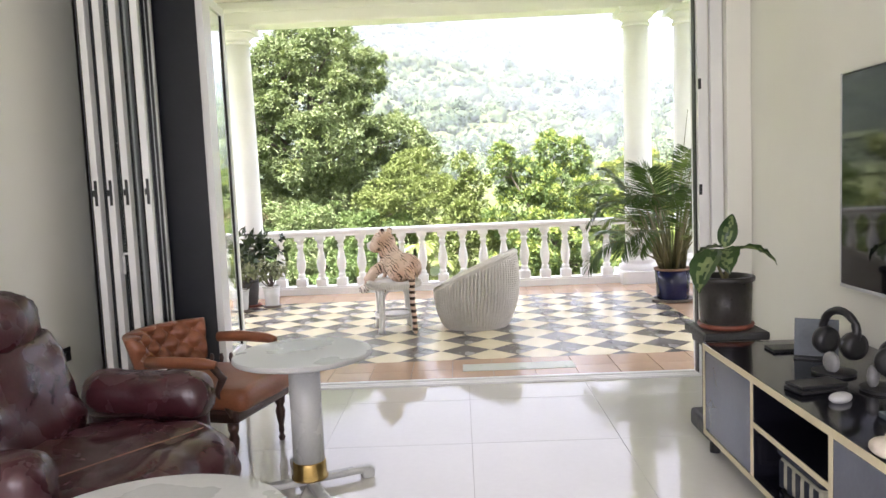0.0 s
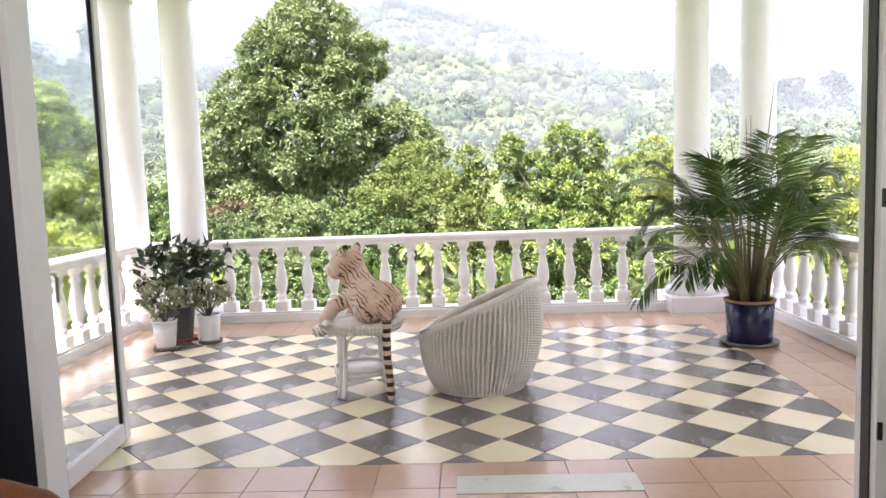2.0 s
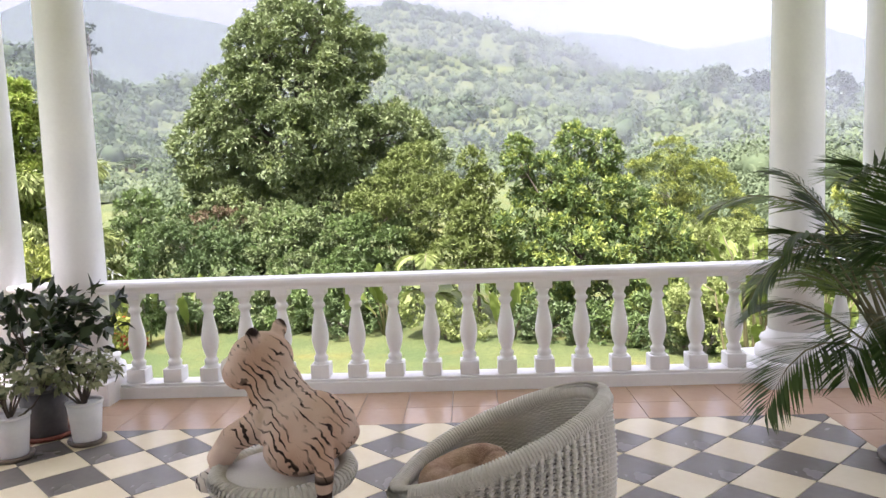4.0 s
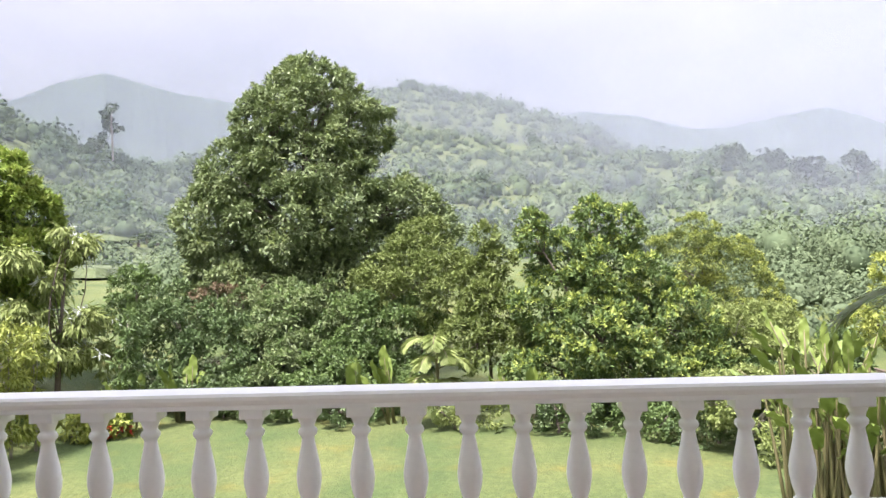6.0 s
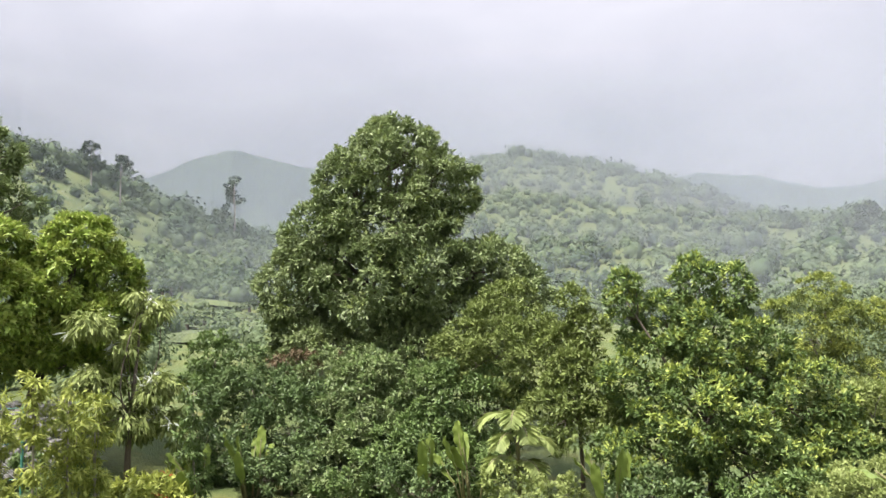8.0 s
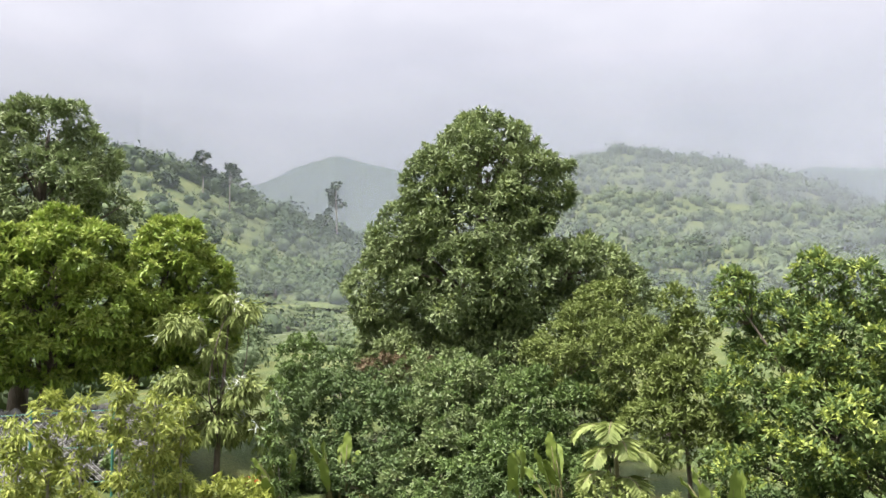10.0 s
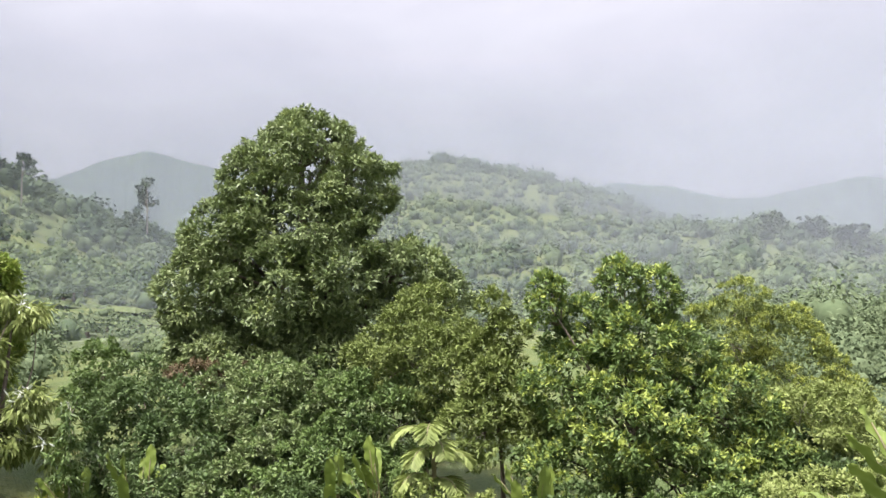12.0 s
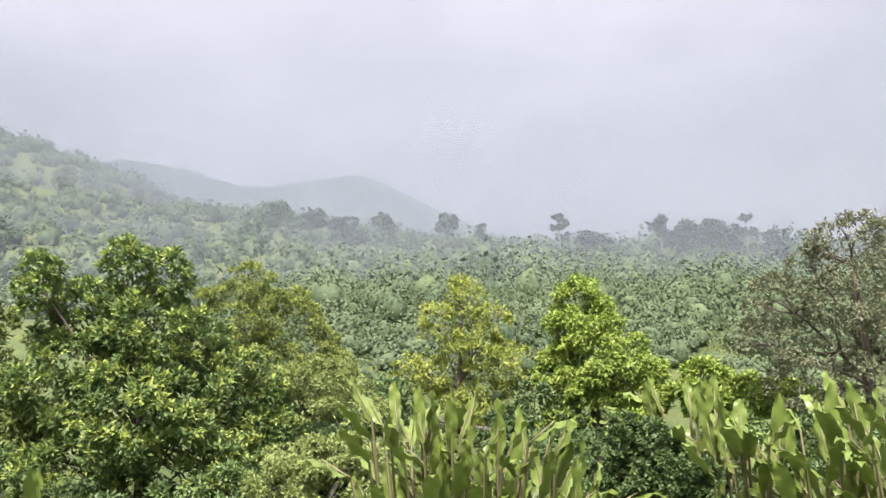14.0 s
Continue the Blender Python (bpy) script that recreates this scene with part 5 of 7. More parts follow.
for z, mt, dx in ((0.0, M_SLATE, 0.0), (0.024, M_BLACKPLASTIC, 0.015)):
    tagged(Shape().box(1.20 + dx, 1.50 + dx, -2.86, -2.62, ZC + z, ZC + z + 0.022, 0.004).done("closed_laptop", mt), "closed laptop lying on the cabinet", "laptop", "stacked laptops")
s = Shape().blob((0, 0, 0.03), (0.05, 0.06, 0.03), 16, 10).blob((0.04, -0.03, 0.05), (0.06, 0.07, 0.05), 16, 10)
o = tagged(s.done("plush_paw", M_SEATPAD, None, "", True), "cream plush toy paw resting on the cabinet", "plush toy")
o.matrix_basis = pose(1.03, -2.98, ZC)

t = thing("television", WALL_R - 0.004, -2.33, 1.33, "large wall-mounted television, switched off", "television")
Shape().box(-0.045, -0.002, -0.93, 0.93, -0.52, 0.52, 0.006).done("housing", M_BLACKPLASTIC, t)
Shape().box(-0.0485, -0.0455, -0.918, 0.918, -0.505, 0.508).done("screen", M_SCREEN, t, "glossy dark screen")
Shape().box(-0.050, -0.0455, -0.93, 0.93, -0.522, -0.5055, 0.001).box(-0.050, -0.0455, 0.9185, 0.932, -0.5, 0.52, 0.001).done("bezel", M_GREYPLASTIC, t, "thin silver bezel")

t = thing("wall_socket", WALL_L + 0.001, -0.55, 0.42, "black wall socket with a plug", "socket")
Shape().box(0.0, 0.010, -0.075, 0.075, -0.045, 0.045, 0.003).done("plate", M_BLACKPLASTIC, t)
Shape().box(0.0101, 0.05, -0.06, 0.0, -0.03, 0.03, 0.006).done("plug", M_BLACKPLASTIC, t)

# ---- land ----
EYE = (0.5, 2.3, 1.46)
CREST = [(-180, 3, 260), (-75, 9, 240), (-55, 11.5, 240), (-45, 12.3, 240), (-39, 12.0, 245), (-32.5, 9.0, 250), (-28.4, 7.4, 250), (-23.6, 6.2, 270), (-17, 8.5, 330), (-8.7, 12.2, 350), (-5, 12.9, 355), (0.8, 11.4, 350), (5.1, 10.1, 340), (8.3, 8.7, 320), (10.7, 7.3, 300), (13.7, 6.2, 270), (18.4, 5.9, 240), (23.2, 4.2, 235), (34, 2.8, 230), (44.7, 1.6, 230), (52.7, 1.2, 230), (58, 0.9, 230), (75, 0.8, 230), (180, 3, 260)]
C_AZ, C_EL, C_R = (np.array(c, float) for c in zip(*CREST))


def smooth01(u):
    u = np.clip(u, 0, 1)
    return u * u * (3 - 2 * u)


def ground_z(x, y):
    """Height of the land: lawn round the house, a valley edge, wooded slopes up to the crests."""
    x, y = np.asarray(x, float), np.asarray(y, float)
    dx, dy = x - EYE[0], y - EYE[1]
    r = np.hypot(dx, dy)
    az = np.degrees(np.arctan2(dx, dy))
    el, rc = np.interp(az, C_AZ, C_EL), np.interp(az, C_AZ, C_R)
    s = np.clip((r - 48) / (rc - 48), 0, 1)
    e = -2.0 + (el + 2.0) * s ** 0.85
    hill = EYE[2] + np.minimum(r, rc) * np.tan(np.radians(e))
    hill = hill + 2.2 * np.sin(x * 0.045 + 1) * np.sin(y * 0.04) * s * (1 - s) * 3
    hill = hill - np.maximum(r - rc, 0) * 0.25 - np.maximum(r - rc, 0) ** 2 * 0.0002
    hill = np.maximum(hill, -40)
    lawn = LAWN + 1.4 * smooth01((-x - 11.5) / 5) * smooth01((y - 8) / 6)
    k = smooth01((r - 27) / 30)
    return lawn * (1 - k) + hill * k


rs = np.concatenate([np.linspace(0.5, 30, 18), np.linspace(33, 120, 30), np.linspace(126, 420, 50), np.geomspace(440, 4200, 14)])
azs = np.radians(np.concatenate([np.arange(-180, -75, 5.0), np.arange(-75, 75, 1.25), np.arange(75, 180, 5.0)]))
R, A = np.meshgrid(rs, azs, indexing="ij")
GX, GY = EYE[0] + R * np.sin(A), EYE[1] + R * np.cos(A)
GZ = ground_z(GX, GY)
na = len(azs)
verts = np.stack([GX, GY, GZ], -1).reshape(-1, 3)
faces = [(j * na + i, j * na + (i + 1) % na, (j + 1) * na + (i + 1) % na, (j + 1) * na + i) for j in range(len(rs) - 1) for i in range(na)]
faces.append(tuple(range(na - 1, -1, -1)))
g = mesh_object("ground", [tuple(v) for v in verts], faces, M_GROUND, None, "", True)
tagged(g, "green lawn that rises into wooded tropical hills", "ground", "", "structure")


def on_ray(az, el, rng, eye=EYE):
    a, e = math.radians(az), math.radians(el)
    return (eye[0] + rng * math.sin(a), eye[1] + rng * math.cos(a), eye[2] + rng * math.tan(e))


# ---- far slopes: woodland, mountains, mist and haze sheets ----
def hill_forest(name, count, az0, az1, r0, r1, size0, size1, per, leaf, label, leaf_k=0.34, core_k=0.85):
    az = np.radians(RNG.uniform(az0, az1, count))
    r = r0 + (r1 - r0) * RNG.random(count) ** 0.6
    rc = np.interp(np.degrees(az), C_AZ, C_R)
    r = np.minimum(r, rc * (0.99 + 0.015 * RNG.random(count)))
    x, y = EYE[0] + r * np.sin(az), EYE[1] + r * np.cos(az)
    patch = np.sin(x * 0.06 + 2) * np.sin(y * 0.05 + x * 0.02) + 0.4 * RNG.normal(size=count)
    # terraced clearing stays open
    keep = ~((np.degrees(az) > -32.5) & (np.degrees(az) < -25) & (r > 30) & (r < 112) & (RNG.random(count) > 0.10))
    x, y, r, patch = x[keep], y[keep], r[keep], patch[keep]
    z = ground_z(x, y)
    sz = size0 + (size1 - size0) * RNG.random(len(x)) ** 2.2 + 0.5 * np.maximum(patch, 0) + 0.45 * size1 * (RNG.random(len(x)) < 0.06)
    tall = 0.65 + 0.95 * RNG.random(len(x)) ** 1.5
    d = unit(RNG.normal(size=(len(x), per, 3)))
    d[..., 2] = np.abs(d[..., 2]) * 1.1 - 0.22
    k = 0.60 + 0.44 * RNG.random((len(x), per, 1))
    c = np.stack([x, y, z + sz * tall * 0.35], -1)[:, None, :] + d * k * np.stack([sz, sz, sz * tall], -1)[:, None, :]
    c, o = c.reshape(-1, 3), d.reshape(-1, 3)
    s = np.repeat(sz, per)
    nr = unit(o + np.array([0, -0.25, 0.1]) + 0.45 * RNG.normal(size=o.shape))
    ld = unit(np.cross(nr, RNG.normal(size=o.shape)))
    q = leaf_quads(c, ld, nr, s * leaf_k * (0.7 + 0.6 * RNG.random(len(c))) * 2, s * leaf_k * 1.1)
    # a rounded dense core in every crown keeps the leaves from looking loose
    g = (1 + 5 ** 0.5) / 2
    iv = unit(np.array([(-1, g, 0), (1, g, 0), (-1, -g, 0), (1, -g, 0), (0, -1, g), (0, 1, g), (0, -1, -g), (0, 1, -g), (g, 0, -1), (g, 0, 1), (-g, 0, -1), (-g, 0, 1)], float))
    it = np.array([(0, 11, 5), (0, 5, 1), (0, 1, 7), (0, 7, 10), (0, 10, 11), (1, 5, 9), (5, 11, 4), (11, 10, 2), (10, 7, 6), (7, 1, 8), (3, 9, 4), (3, 4, 2), (3, 2, 6), (3, 6, 8), (3, 8, 9), (4, 9, 5), (2, 4, 11), (6, 2, 10), (8, 6, 7), (9, 8, 1)])
    core = np.stack([x, y, z + sz * tall * 0.30], -1)[:, None, :] + iv[None] * core_k * (0.82 + 0.3 * RNG.random((len(x), 12, 1))) * np.stack([sz, sz, sz * tall], -1)[:, None, :]
    quad_n, core_n = len(q), len(x)
    me = bpy.data.meshes.new(name)
    me.vertices.add(quad_n * 4 + core_n * 12)
    me.vertices.foreach_set("co", np.concatenate([q.reshape(-1), core.reshape(-1)]).astype(np.float32))
    tri = (it[None] + (quad_n * 4 + 12 * np.arange(core_n))[:, None, None]).reshape(-1)
    me.loops.add(quad_n * 4 + len(tri))
    me.loops.foreach_set("vertex_index", np.concatenate([np.arange(quad_n * 4), tri]).astype(np.int32))
    me.polygons.add(quad_n + core_n * 20)
    me.polygons.foreach_set("loop_start", np.concatenate([np.arange(0, quad_n * 4, 4), quad_n * 4 + np.arange(0, len(tri), 3)]).astype(np.int32))
    me.update(calc_edges=True)
    me.materials.append(leaf)
    return tagged(new(name, me), label, "forest", "", "stuff")


hill_forest("bank_forest", 420, -54, -18, 36, 74, 0.9, 2.0, 110, L_HILL, "dense tropical scrub beyond the garden", leaf_k=0.085, core_k=0.42)
hill_forest("bank_scrub", 950, 14, 66, 36, 78, 0.9, 2.2, 110, L_HILL, "dense tropical scrub and bamboo below the ridge", leaf_k=0.075, core_k=0.42)
hill_forest("valley_scrub", 240, 20, 64, 31, 48, 0.8, 1.6, 90, L_HILL, "pale bamboo scrub filling the valley below the bank", leaf_k=0.085, core_k=0.42)
hill_forest("hill_forest_near", 1750, -54, 66, 68, 130, 0.8, 2.6, 66, L_HILL, "dense tropical scrub and trees on the nearer slope", leaf_k=0.13, core_k=0.48)
hill_forest("hill_forest", 4500, -54, 66, 105, 360, 1.3, 3.9, 34, L_HILL, "dense tropical forest covering the hillside", leaf_k=0.17, core_k=0.56)
hill_forest("dark_forest", 620, -54, 66, 80, 350, 1.8, 4.6, 60, L_DARKHILL, "darker taller trees scattered over the hillside", leaf_k=0.14, core_k=0.54)
hill_forest("hill_forest_crest", 1100, -56, 68, 330, 420, 1.6, 4.8, 44, L_HILL_FAR, "tall trees along the hill crest", leaf_k=0.17, core_k=0.68)


def far_tree(az, el_top, rng, height, width, leaf, label, flat=0.5, cone=False, tufts=260):
    b = on_ray(az, 0, rng)
    top = EYE[2] + rng * math.tan(math.radians(el_top))
    gz = float(ground_z(b[0], b[1]))
    base = (b[0], b[1], min(gz, top - height))
    h = top - base[2]
    rnd = random.Random(int(az * 10) + 1000)
    lobes = [((b[0], b[1], top - width * flat * 0.5), (width * 0.36, width * 0.36, width * flat * 0.5))]
    if cone:
        lobes = [((b[0], b[1], base[2] + h * 0.6), (width, width, h * 0.4))]
    else:
        for k in range(7):
            a = rnd.uniform(0, 6.28)
            d = width * rnd.uniform(0.25, 0.75)
            w = width * rnd.uniform(0.20, 0.38)
            lobes.append(((b[0] + d * math.cos(a), b[1] + d * 0.5 * math.sin(a), top - h * rnd.uniform(0.10, 0.50)), (w, w, w * flat * 1.2)))
    return tree("far_tree", base, lobes, leaf, tufts, 6, width * 0.16, width * 0.09, label, M_BARK_PALE, 0.014 * h, shell=0.3, group="tall trees on the hill", fork=0.6, clumps=14, size=0.35)


far_tree(-36.8, 13.4, 225, 16, 4.5, L_HILL_FAR, "tall grey-green tree standing on the slope")
far_tree(-34.9, 12.6, 225, 12, 4.0, L_HILL_FAR, "slender tree standing on the slope")
far_tree(-39.5, 11.6, 225, 10, 6.0, L_HILL_FAR, "broad grey-green tree on the slope")
far_tree(-27.0, 11.3, 240, 15, 4.6, L_HILL_FAR, "lone tall tree with a sparse crown")
far_tree(-28.2, 8.9, 240, 9, 4.5, L_HILL, "round tree on the hill shoulder", 0.6)
far_tree(13.7, 7.6, 255, 11, 2.2, L_HILL_FAR, "narrow upright dark tree on the slope", cone=True)
far_tree(18.7, 7.4, 225, 12, 5.5, L_HILL, "pale-green rounded tree on the ridge", 0.7)
far_tree(21.5, 6.7, 228, 8, 5.0, L_HILL_FAR, "dark spreading tree on the ridge")
for az, el, rng, h, w, fl, words in ((23.4, 5.9, 226, 8, 5.5, 0.6, "dark spreading tree on the ridge"), (26.5, 6.2, 224, 9, 5.0, 0.6, "broad dark tree on the ridge"), (31.2, 6.0, 220, 9, 4.5, 0.6, "dark tree on the ridge"),
                                 (34.0, 5.1, 220, 11, 3.0, 0.7, "upright dark tree on the ridge"), (39.8, 5.4, 215, 15, 4.0, 0.5, "tall thin-crowned tree on the ridge"), (42.4, 3.9, 212, 8, 5.5, 0.6, "broad grey-green tree on the ridge"),
                                 (47.2, 4.7, 200, 18, 4.6, 0.4, "tall bare-stemmed forest tree"), (49.0, 4.2, 204, 14, 6.0, 0.6, "broad dark forest tree"), (50.6, 4.2, 205, 14, 6.0, 0.6, "broad dark forest tree"), (51.6, 3.6, 200, 12, 5.5, 0.6, "broad dark forest tree"),
                                 (53.0, 4.4, 200, 17, 3.6, 0.4, "tall bare-stemmed forest tree"), (54.8, 3.2, 205, 12, 6.0, 0.6, "broad dark forest tree"), (57.0, 2.4, 215, 9, 4.0, 0.4, "flat-crowned tree on the ridge")):
    far_tree(az, el, rng, h, w, L_HILL_FAR, words, fl)


def mountain(name, pts, rng, depth, mat, label, seed):
    """A ridge: crest given by azimuth and elevation, falling towards the valley in spurs."""
    paz, pel = (np.array(c, float) for c in zip(*pts))
    az = np.linspace(paz[0], paz[-1], 460)
    el = np.interp(az, paz, pel)
    v, m = [], 24
    for j in range(m + 1):
        f = j / m
        r = rng - depth * f
        for a, e in zip(az, el):
            zz = EYE[2] + rng * math.tan(math.radians(e))
            z = zz * (1 - f) ** 1.3 - 25 * f
            n1 = noise.noise(Vector((a * 0.35, f * 1.5, seed)))
            n2 = noise.noise(Vector((a * 1.6, f * 7, seed + 4))) + 0.55 * noise.noise(Vector((a * 6.1, f * 20, seed)))
            z += (n1 * 40 * f * (1 - f) * 3 + n2 * 5) * (0.35 + f)
            v.append((EYE[0] + r * math.sin(math.radians(a)), EYE[1] + r * math.cos(math.radians(a)), z))
    n = len(az)
    fs = [(j * n + i, (j + 1) * n + i, (j + 1) * n + i + 1, j * n + i + 1) for j in range(m) for i in range(n - 1)]
    return tagged(mesh_object(name, v, fs, mat, None, "", True), label, "mountain", "", "structure")


M_MOUNT = varied("distant_forest", (0.03, 0.05, 0.045), (0.075, 0.10, 0.075), 0.9, 0.02, 0.2, 0.6, dist=6.0)
mountain("backdrop_mountain", [(-60, 8), (-46, 9), (-36, 10.4), (-32.9, 11.2), (-30, 12.6), (-27.2, 13.4), (-25, 12.9), (-22, 12.2), (-20, 12.0), (-12, 10.5), (0, 6)], 1050, 500, M_MOUNT, "misty forested mountain behind the hills", 1.0)
mountain("backdrop_ridge", [(-6, 5), (2, 9), (6, 10.2), (8, 10.5), (12, 9.9), (15.7, 8.7), (18, 8.5), (21, 8.9), (24.8, 9.3), (27, 8.4), (30, 6.8), (32, 5.7), (35, 4.4), (40, 3.2), (50, 2.0), (70, 1.5)], 800, 320, M_MOUNT, "misty forested ridge behind the hill", 5.0)


def mist_haze_sheet(name, rng, az0, az1, z0, z1, mat, label):
    n, m = 40, 6
    v = [(EYE[0] + rng * math.sin(math.radians(az0 + (az1 - az0) * i / n)), EYE[1] + rng * math.cos(math.radians(az0 + (az1 - az0) * i / n)), z0 + (z1 - z0) * j / m) for j in range(m + 1) for i in range(n + 1)]
    fs = [(j * (n + 1) + i, j * (n + 1) + i + 1, (j + 1) * (n + 1) + i + 1, (j + 1) * (n + 1) + i) for j in range(m) for i in range(n)]
    o = mesh_object(name, v, fs, mat, None, "", True)
    return tagged(o, label, "mist", "", "structure")


# curved sheets that tint the slopes behind them, standing in for distance haze
M_MIST1 = mist_haze_material("valley_mist_haze", 0.26, 0.012, 0.35, 0.7, 6, 26)
M_MIST0 = mist_haze_material("bank_mist_haze", 0.15, 0.02, 0.35, 0.7, 2, 14)
M_MIST1B = mist_haze_material("slope_mist_haze", 0.34, 0.008, 0.35, 0.7, 20, 85)
M_MIST2 = mist_haze_material("hill_mist_haze", 0.48, 0.006, 0.35, 0.7, 45, 135)
M_MIST3 = mist_haze_material("mountain_mist_haze", 0.46, 0.004, 0.36, 0.66, 65, 205, (0.38, 0.43, 0.53))
mist_haze_sheet("backdrop_mist_haze_near", 66, -85, 85, -30, 90, M_MIST0, "translucent sheet for mist and haze above the bank")
mist_haze_sheet("backdrop_mist_haze_valley", 110, -85, 85, -30, 140, M_MIST1, "translucent sheet for mist and haze over the valley")
mist_haze_sheet("backdrop_mist_haze_slope", 190, -85, 85, -30, 200, M_MIST1B, "translucent sheet for mist and haze before the slope")
mist_haze_sheet("backdrop_mist_haze_hill", 285, -85, 85, -40, 260, M_MIST2, "translucent sheet for mist and haze on the hill")
mist_haze_sheet("backdrop_mist_haze_mountain", 440, -85, 85, -60, 420, M_MIST3, "translucent sheet for cloud and haze before the mountains")

# ---- garden trees ----
def px_big(px, py, y=32.3):
    return (-7.5 + (px - 632) / 42.0, y, 10.1 - (py - 214) / 42.0)


BIG = [(px_big(636, 262), (1.55, 1.7, 1.15)), (px_big(652, 318), (2.75, 2.7, 1.9)), (px_big(720, 350), (1.85, 2.2, 1.6)), (px_big(578, 340, 31.6), (1.55, 2.0, 1.5)), (px_big(650, 400, 30.8), (2.6, 2.2, 1.7)),
       (px_big(480, 500), (1.9, 2.4, 1.8)), (px_big(545, 440, 31.2), (2.0, 2.2, 1.8)), (px_big(470, 580), (1.3, 1.6, 1.1)), (px_big(620, 510, 30.2), (2.3, 2.0, 1.9)), (px_big(700, 500, 30.8), (2.0, 2.0, 1.8)),
       (px_big(800, 490), (1.8, 2.0, 1.3)), (px_big(850, 530), (1.25, 1.5, 1.1)), (px_big(540, 610, 31), (1.7, 1.8, 1.0)), (px_big(680, 620, 31), (1.9, 1.8, 1.1)), (px_big(820, 620), (1.6, 1.8, 1.1)), (px_big(440, 640), (1.3, 1.6, 1.0)), (px_big(760, 570, 31.5), (1.9, 2.0, 1.4))]
tree("garden_tree", (-7.5, 32.6, float(ground_z(-7.5, 32.6))), BIG, L_BIG, 19000, 7, 0.215, 0.072, "huge dark-green spreading tree at the lawn's edge", M_BARK, 0.42, droop=0.45, shell=0.62, fork=0.45, tips=L_OLIVE, tip_share=0.06, clumps=64, size=0.19)


def px_t2(px, py, y=24.0):
    return (3.4 + (px - 1160) / 59.0, y, 3.2 - (py - 447 + 0.031 * (px - 1160)) / 59.0)


T2 = [(px_t2(1160, 500), (0.55, 0.6, 0.95)), (px_t2(1048, 520, 23.4), (0.45, 0.5, 0.85)), (px_t2(1220, 510), (0.5, 0.5, 0.8)), (px_t2(1110, 560), (0.75, 0.8, 1.0)), (px_t2(1175, 590, 23.5), (1.1, 1.2, 1.2)), (px_t2(1080, 640), (1.2, 1.2, 1.3)),
      (px_t2(1240, 610), (1.0, 1.1, 1.2)), (px_t2(1160, 700, 23.0), (1.7, 1.5, 1.4)), (px_t2(1300, 680), (1.35, 1.4, 1.3)), (px_t2(1340, 760), (1.3, 1.4, 1.2)), (px_t2(1220, 790, 23.0), (1.7, 1.5, 1.4)), (px_t2(1080, 770), (1.4, 1.4, 1.3)), (px_t2(1330, 840), (1.3, 1.3, 1.1))]
tree("bright_tree", (3.6, 24.2, float(ground_z(3.6, 24.2))), T2, L_BRIGHT, 9500, 7, 0.155, 0.056, "bright-green bushy tree with upright leafy shoots", M_BARK, 0.16, droop=0.05, shell=0.5, tips=L_TIP, tip_share=0.28, fork=0.3)


def px7(px, py, y):
    """A point of the garden by its bearing from the railing, at a distance y."""
    az = math.degrees(math.atan((px - 784) / 1312.0)) - 8.5
    el = 5.8 + math.degrees(math.atan((441 - (py + 0.031 * (px - 784))) / 1312.0 * math.cos(math.radians(az + 8.5))))
    x = EYE[0] + math.tan(math.radians(az)) * (y - EYE[1])
    return (x, y, EYE[2] + math.hypot(x - EYE[0], y - EYE[1]) * math.tan(math.radians(el)))


def shrub7(name, lobes, leaf, tufts, ln, wd, label, per=7, **kw):
    lb = [(px7(px, py, y), (r, r, r * f)) for px, py, y, r, f in lobes]
    cx = sum(c[0] for c, _ in lb) / len(lb)
    cy = sum(c[1] for c, _ in lb) / len(lb)
    return tree(name, (cx, cy, float(ground_z(cx, cy))), lb, leaf, tufts, per, ln, wd, label, kw.pop("bark", M_BARK), kw.pop("trunk_r", 0.09), **kw)


shrub7("understory_tree", [(400, 700, 27, 1.6, 0.9), (480, 760, 26.5, 1.8, 0.9), (360, 790, 26, 1.3, 0.9), (440, 830, 25.5, 1.6, 0.8)], L_UNDER, 3400, 0.18, 0.065, "dense dark-green small tree at the lawn's edge", shell=0.55)
shrub7("understory_tree", [(560, 690, 28, 1.7, 0.9), (640, 700, 27.5, 1.8, 0.9), (600, 780, 26.5, 2.0, 0.9), (560, 840, 25, 1.5, 0.8)], L_BIG, 4600, 0.17, 0.06, "dense leafy small tree under the large tree", shell=0.55, tips=L_BRIGHT, tip_share=0.25)
shrub7("understory_tree", [(720, 720, 27, 1.8, 0.9), (690, 810, 25, 1.6, 0.9), (800, 720, 27.5, 1.7, 0.9), (770, 830, 25, 1.2, 0.8)], L_BRIGHT, 4000, 0.16, 0.058, "dark leafy shrubbery under the large tree", shell=0.55, tips=L_BRIGHT, tip_share=0.12)
shrub7("olive_tree", [(850, 560, 28.5, 1.4, 0.9), (830, 620, 28, 1.9, 0.9), (880, 640, 27, 1.5, 1.0), (780, 630, 28.5, 1.4, 0.9)], L_OLIVE, 3600, 0.15, 0.05, "olive-brown leafy tree beside the large tree", shell=0.5)
shrub7("thin_tree", [(955, 540, 26, 0.45, 1.4), (975, 590, 26, 0.65, 1.1), (930, 610, 26, 0.6, 1.1), (960, 680, 25.5, 1.1, 1.1), (930, 740, 25, 1.2, 0.9), (1000, 740, 25, 1.0, 0.9)], L_OLIVE, 1900, 0.18, 0.065, "thin olive-leaved young tree with upright stems", shell=0.3, trunk_r=0.06)
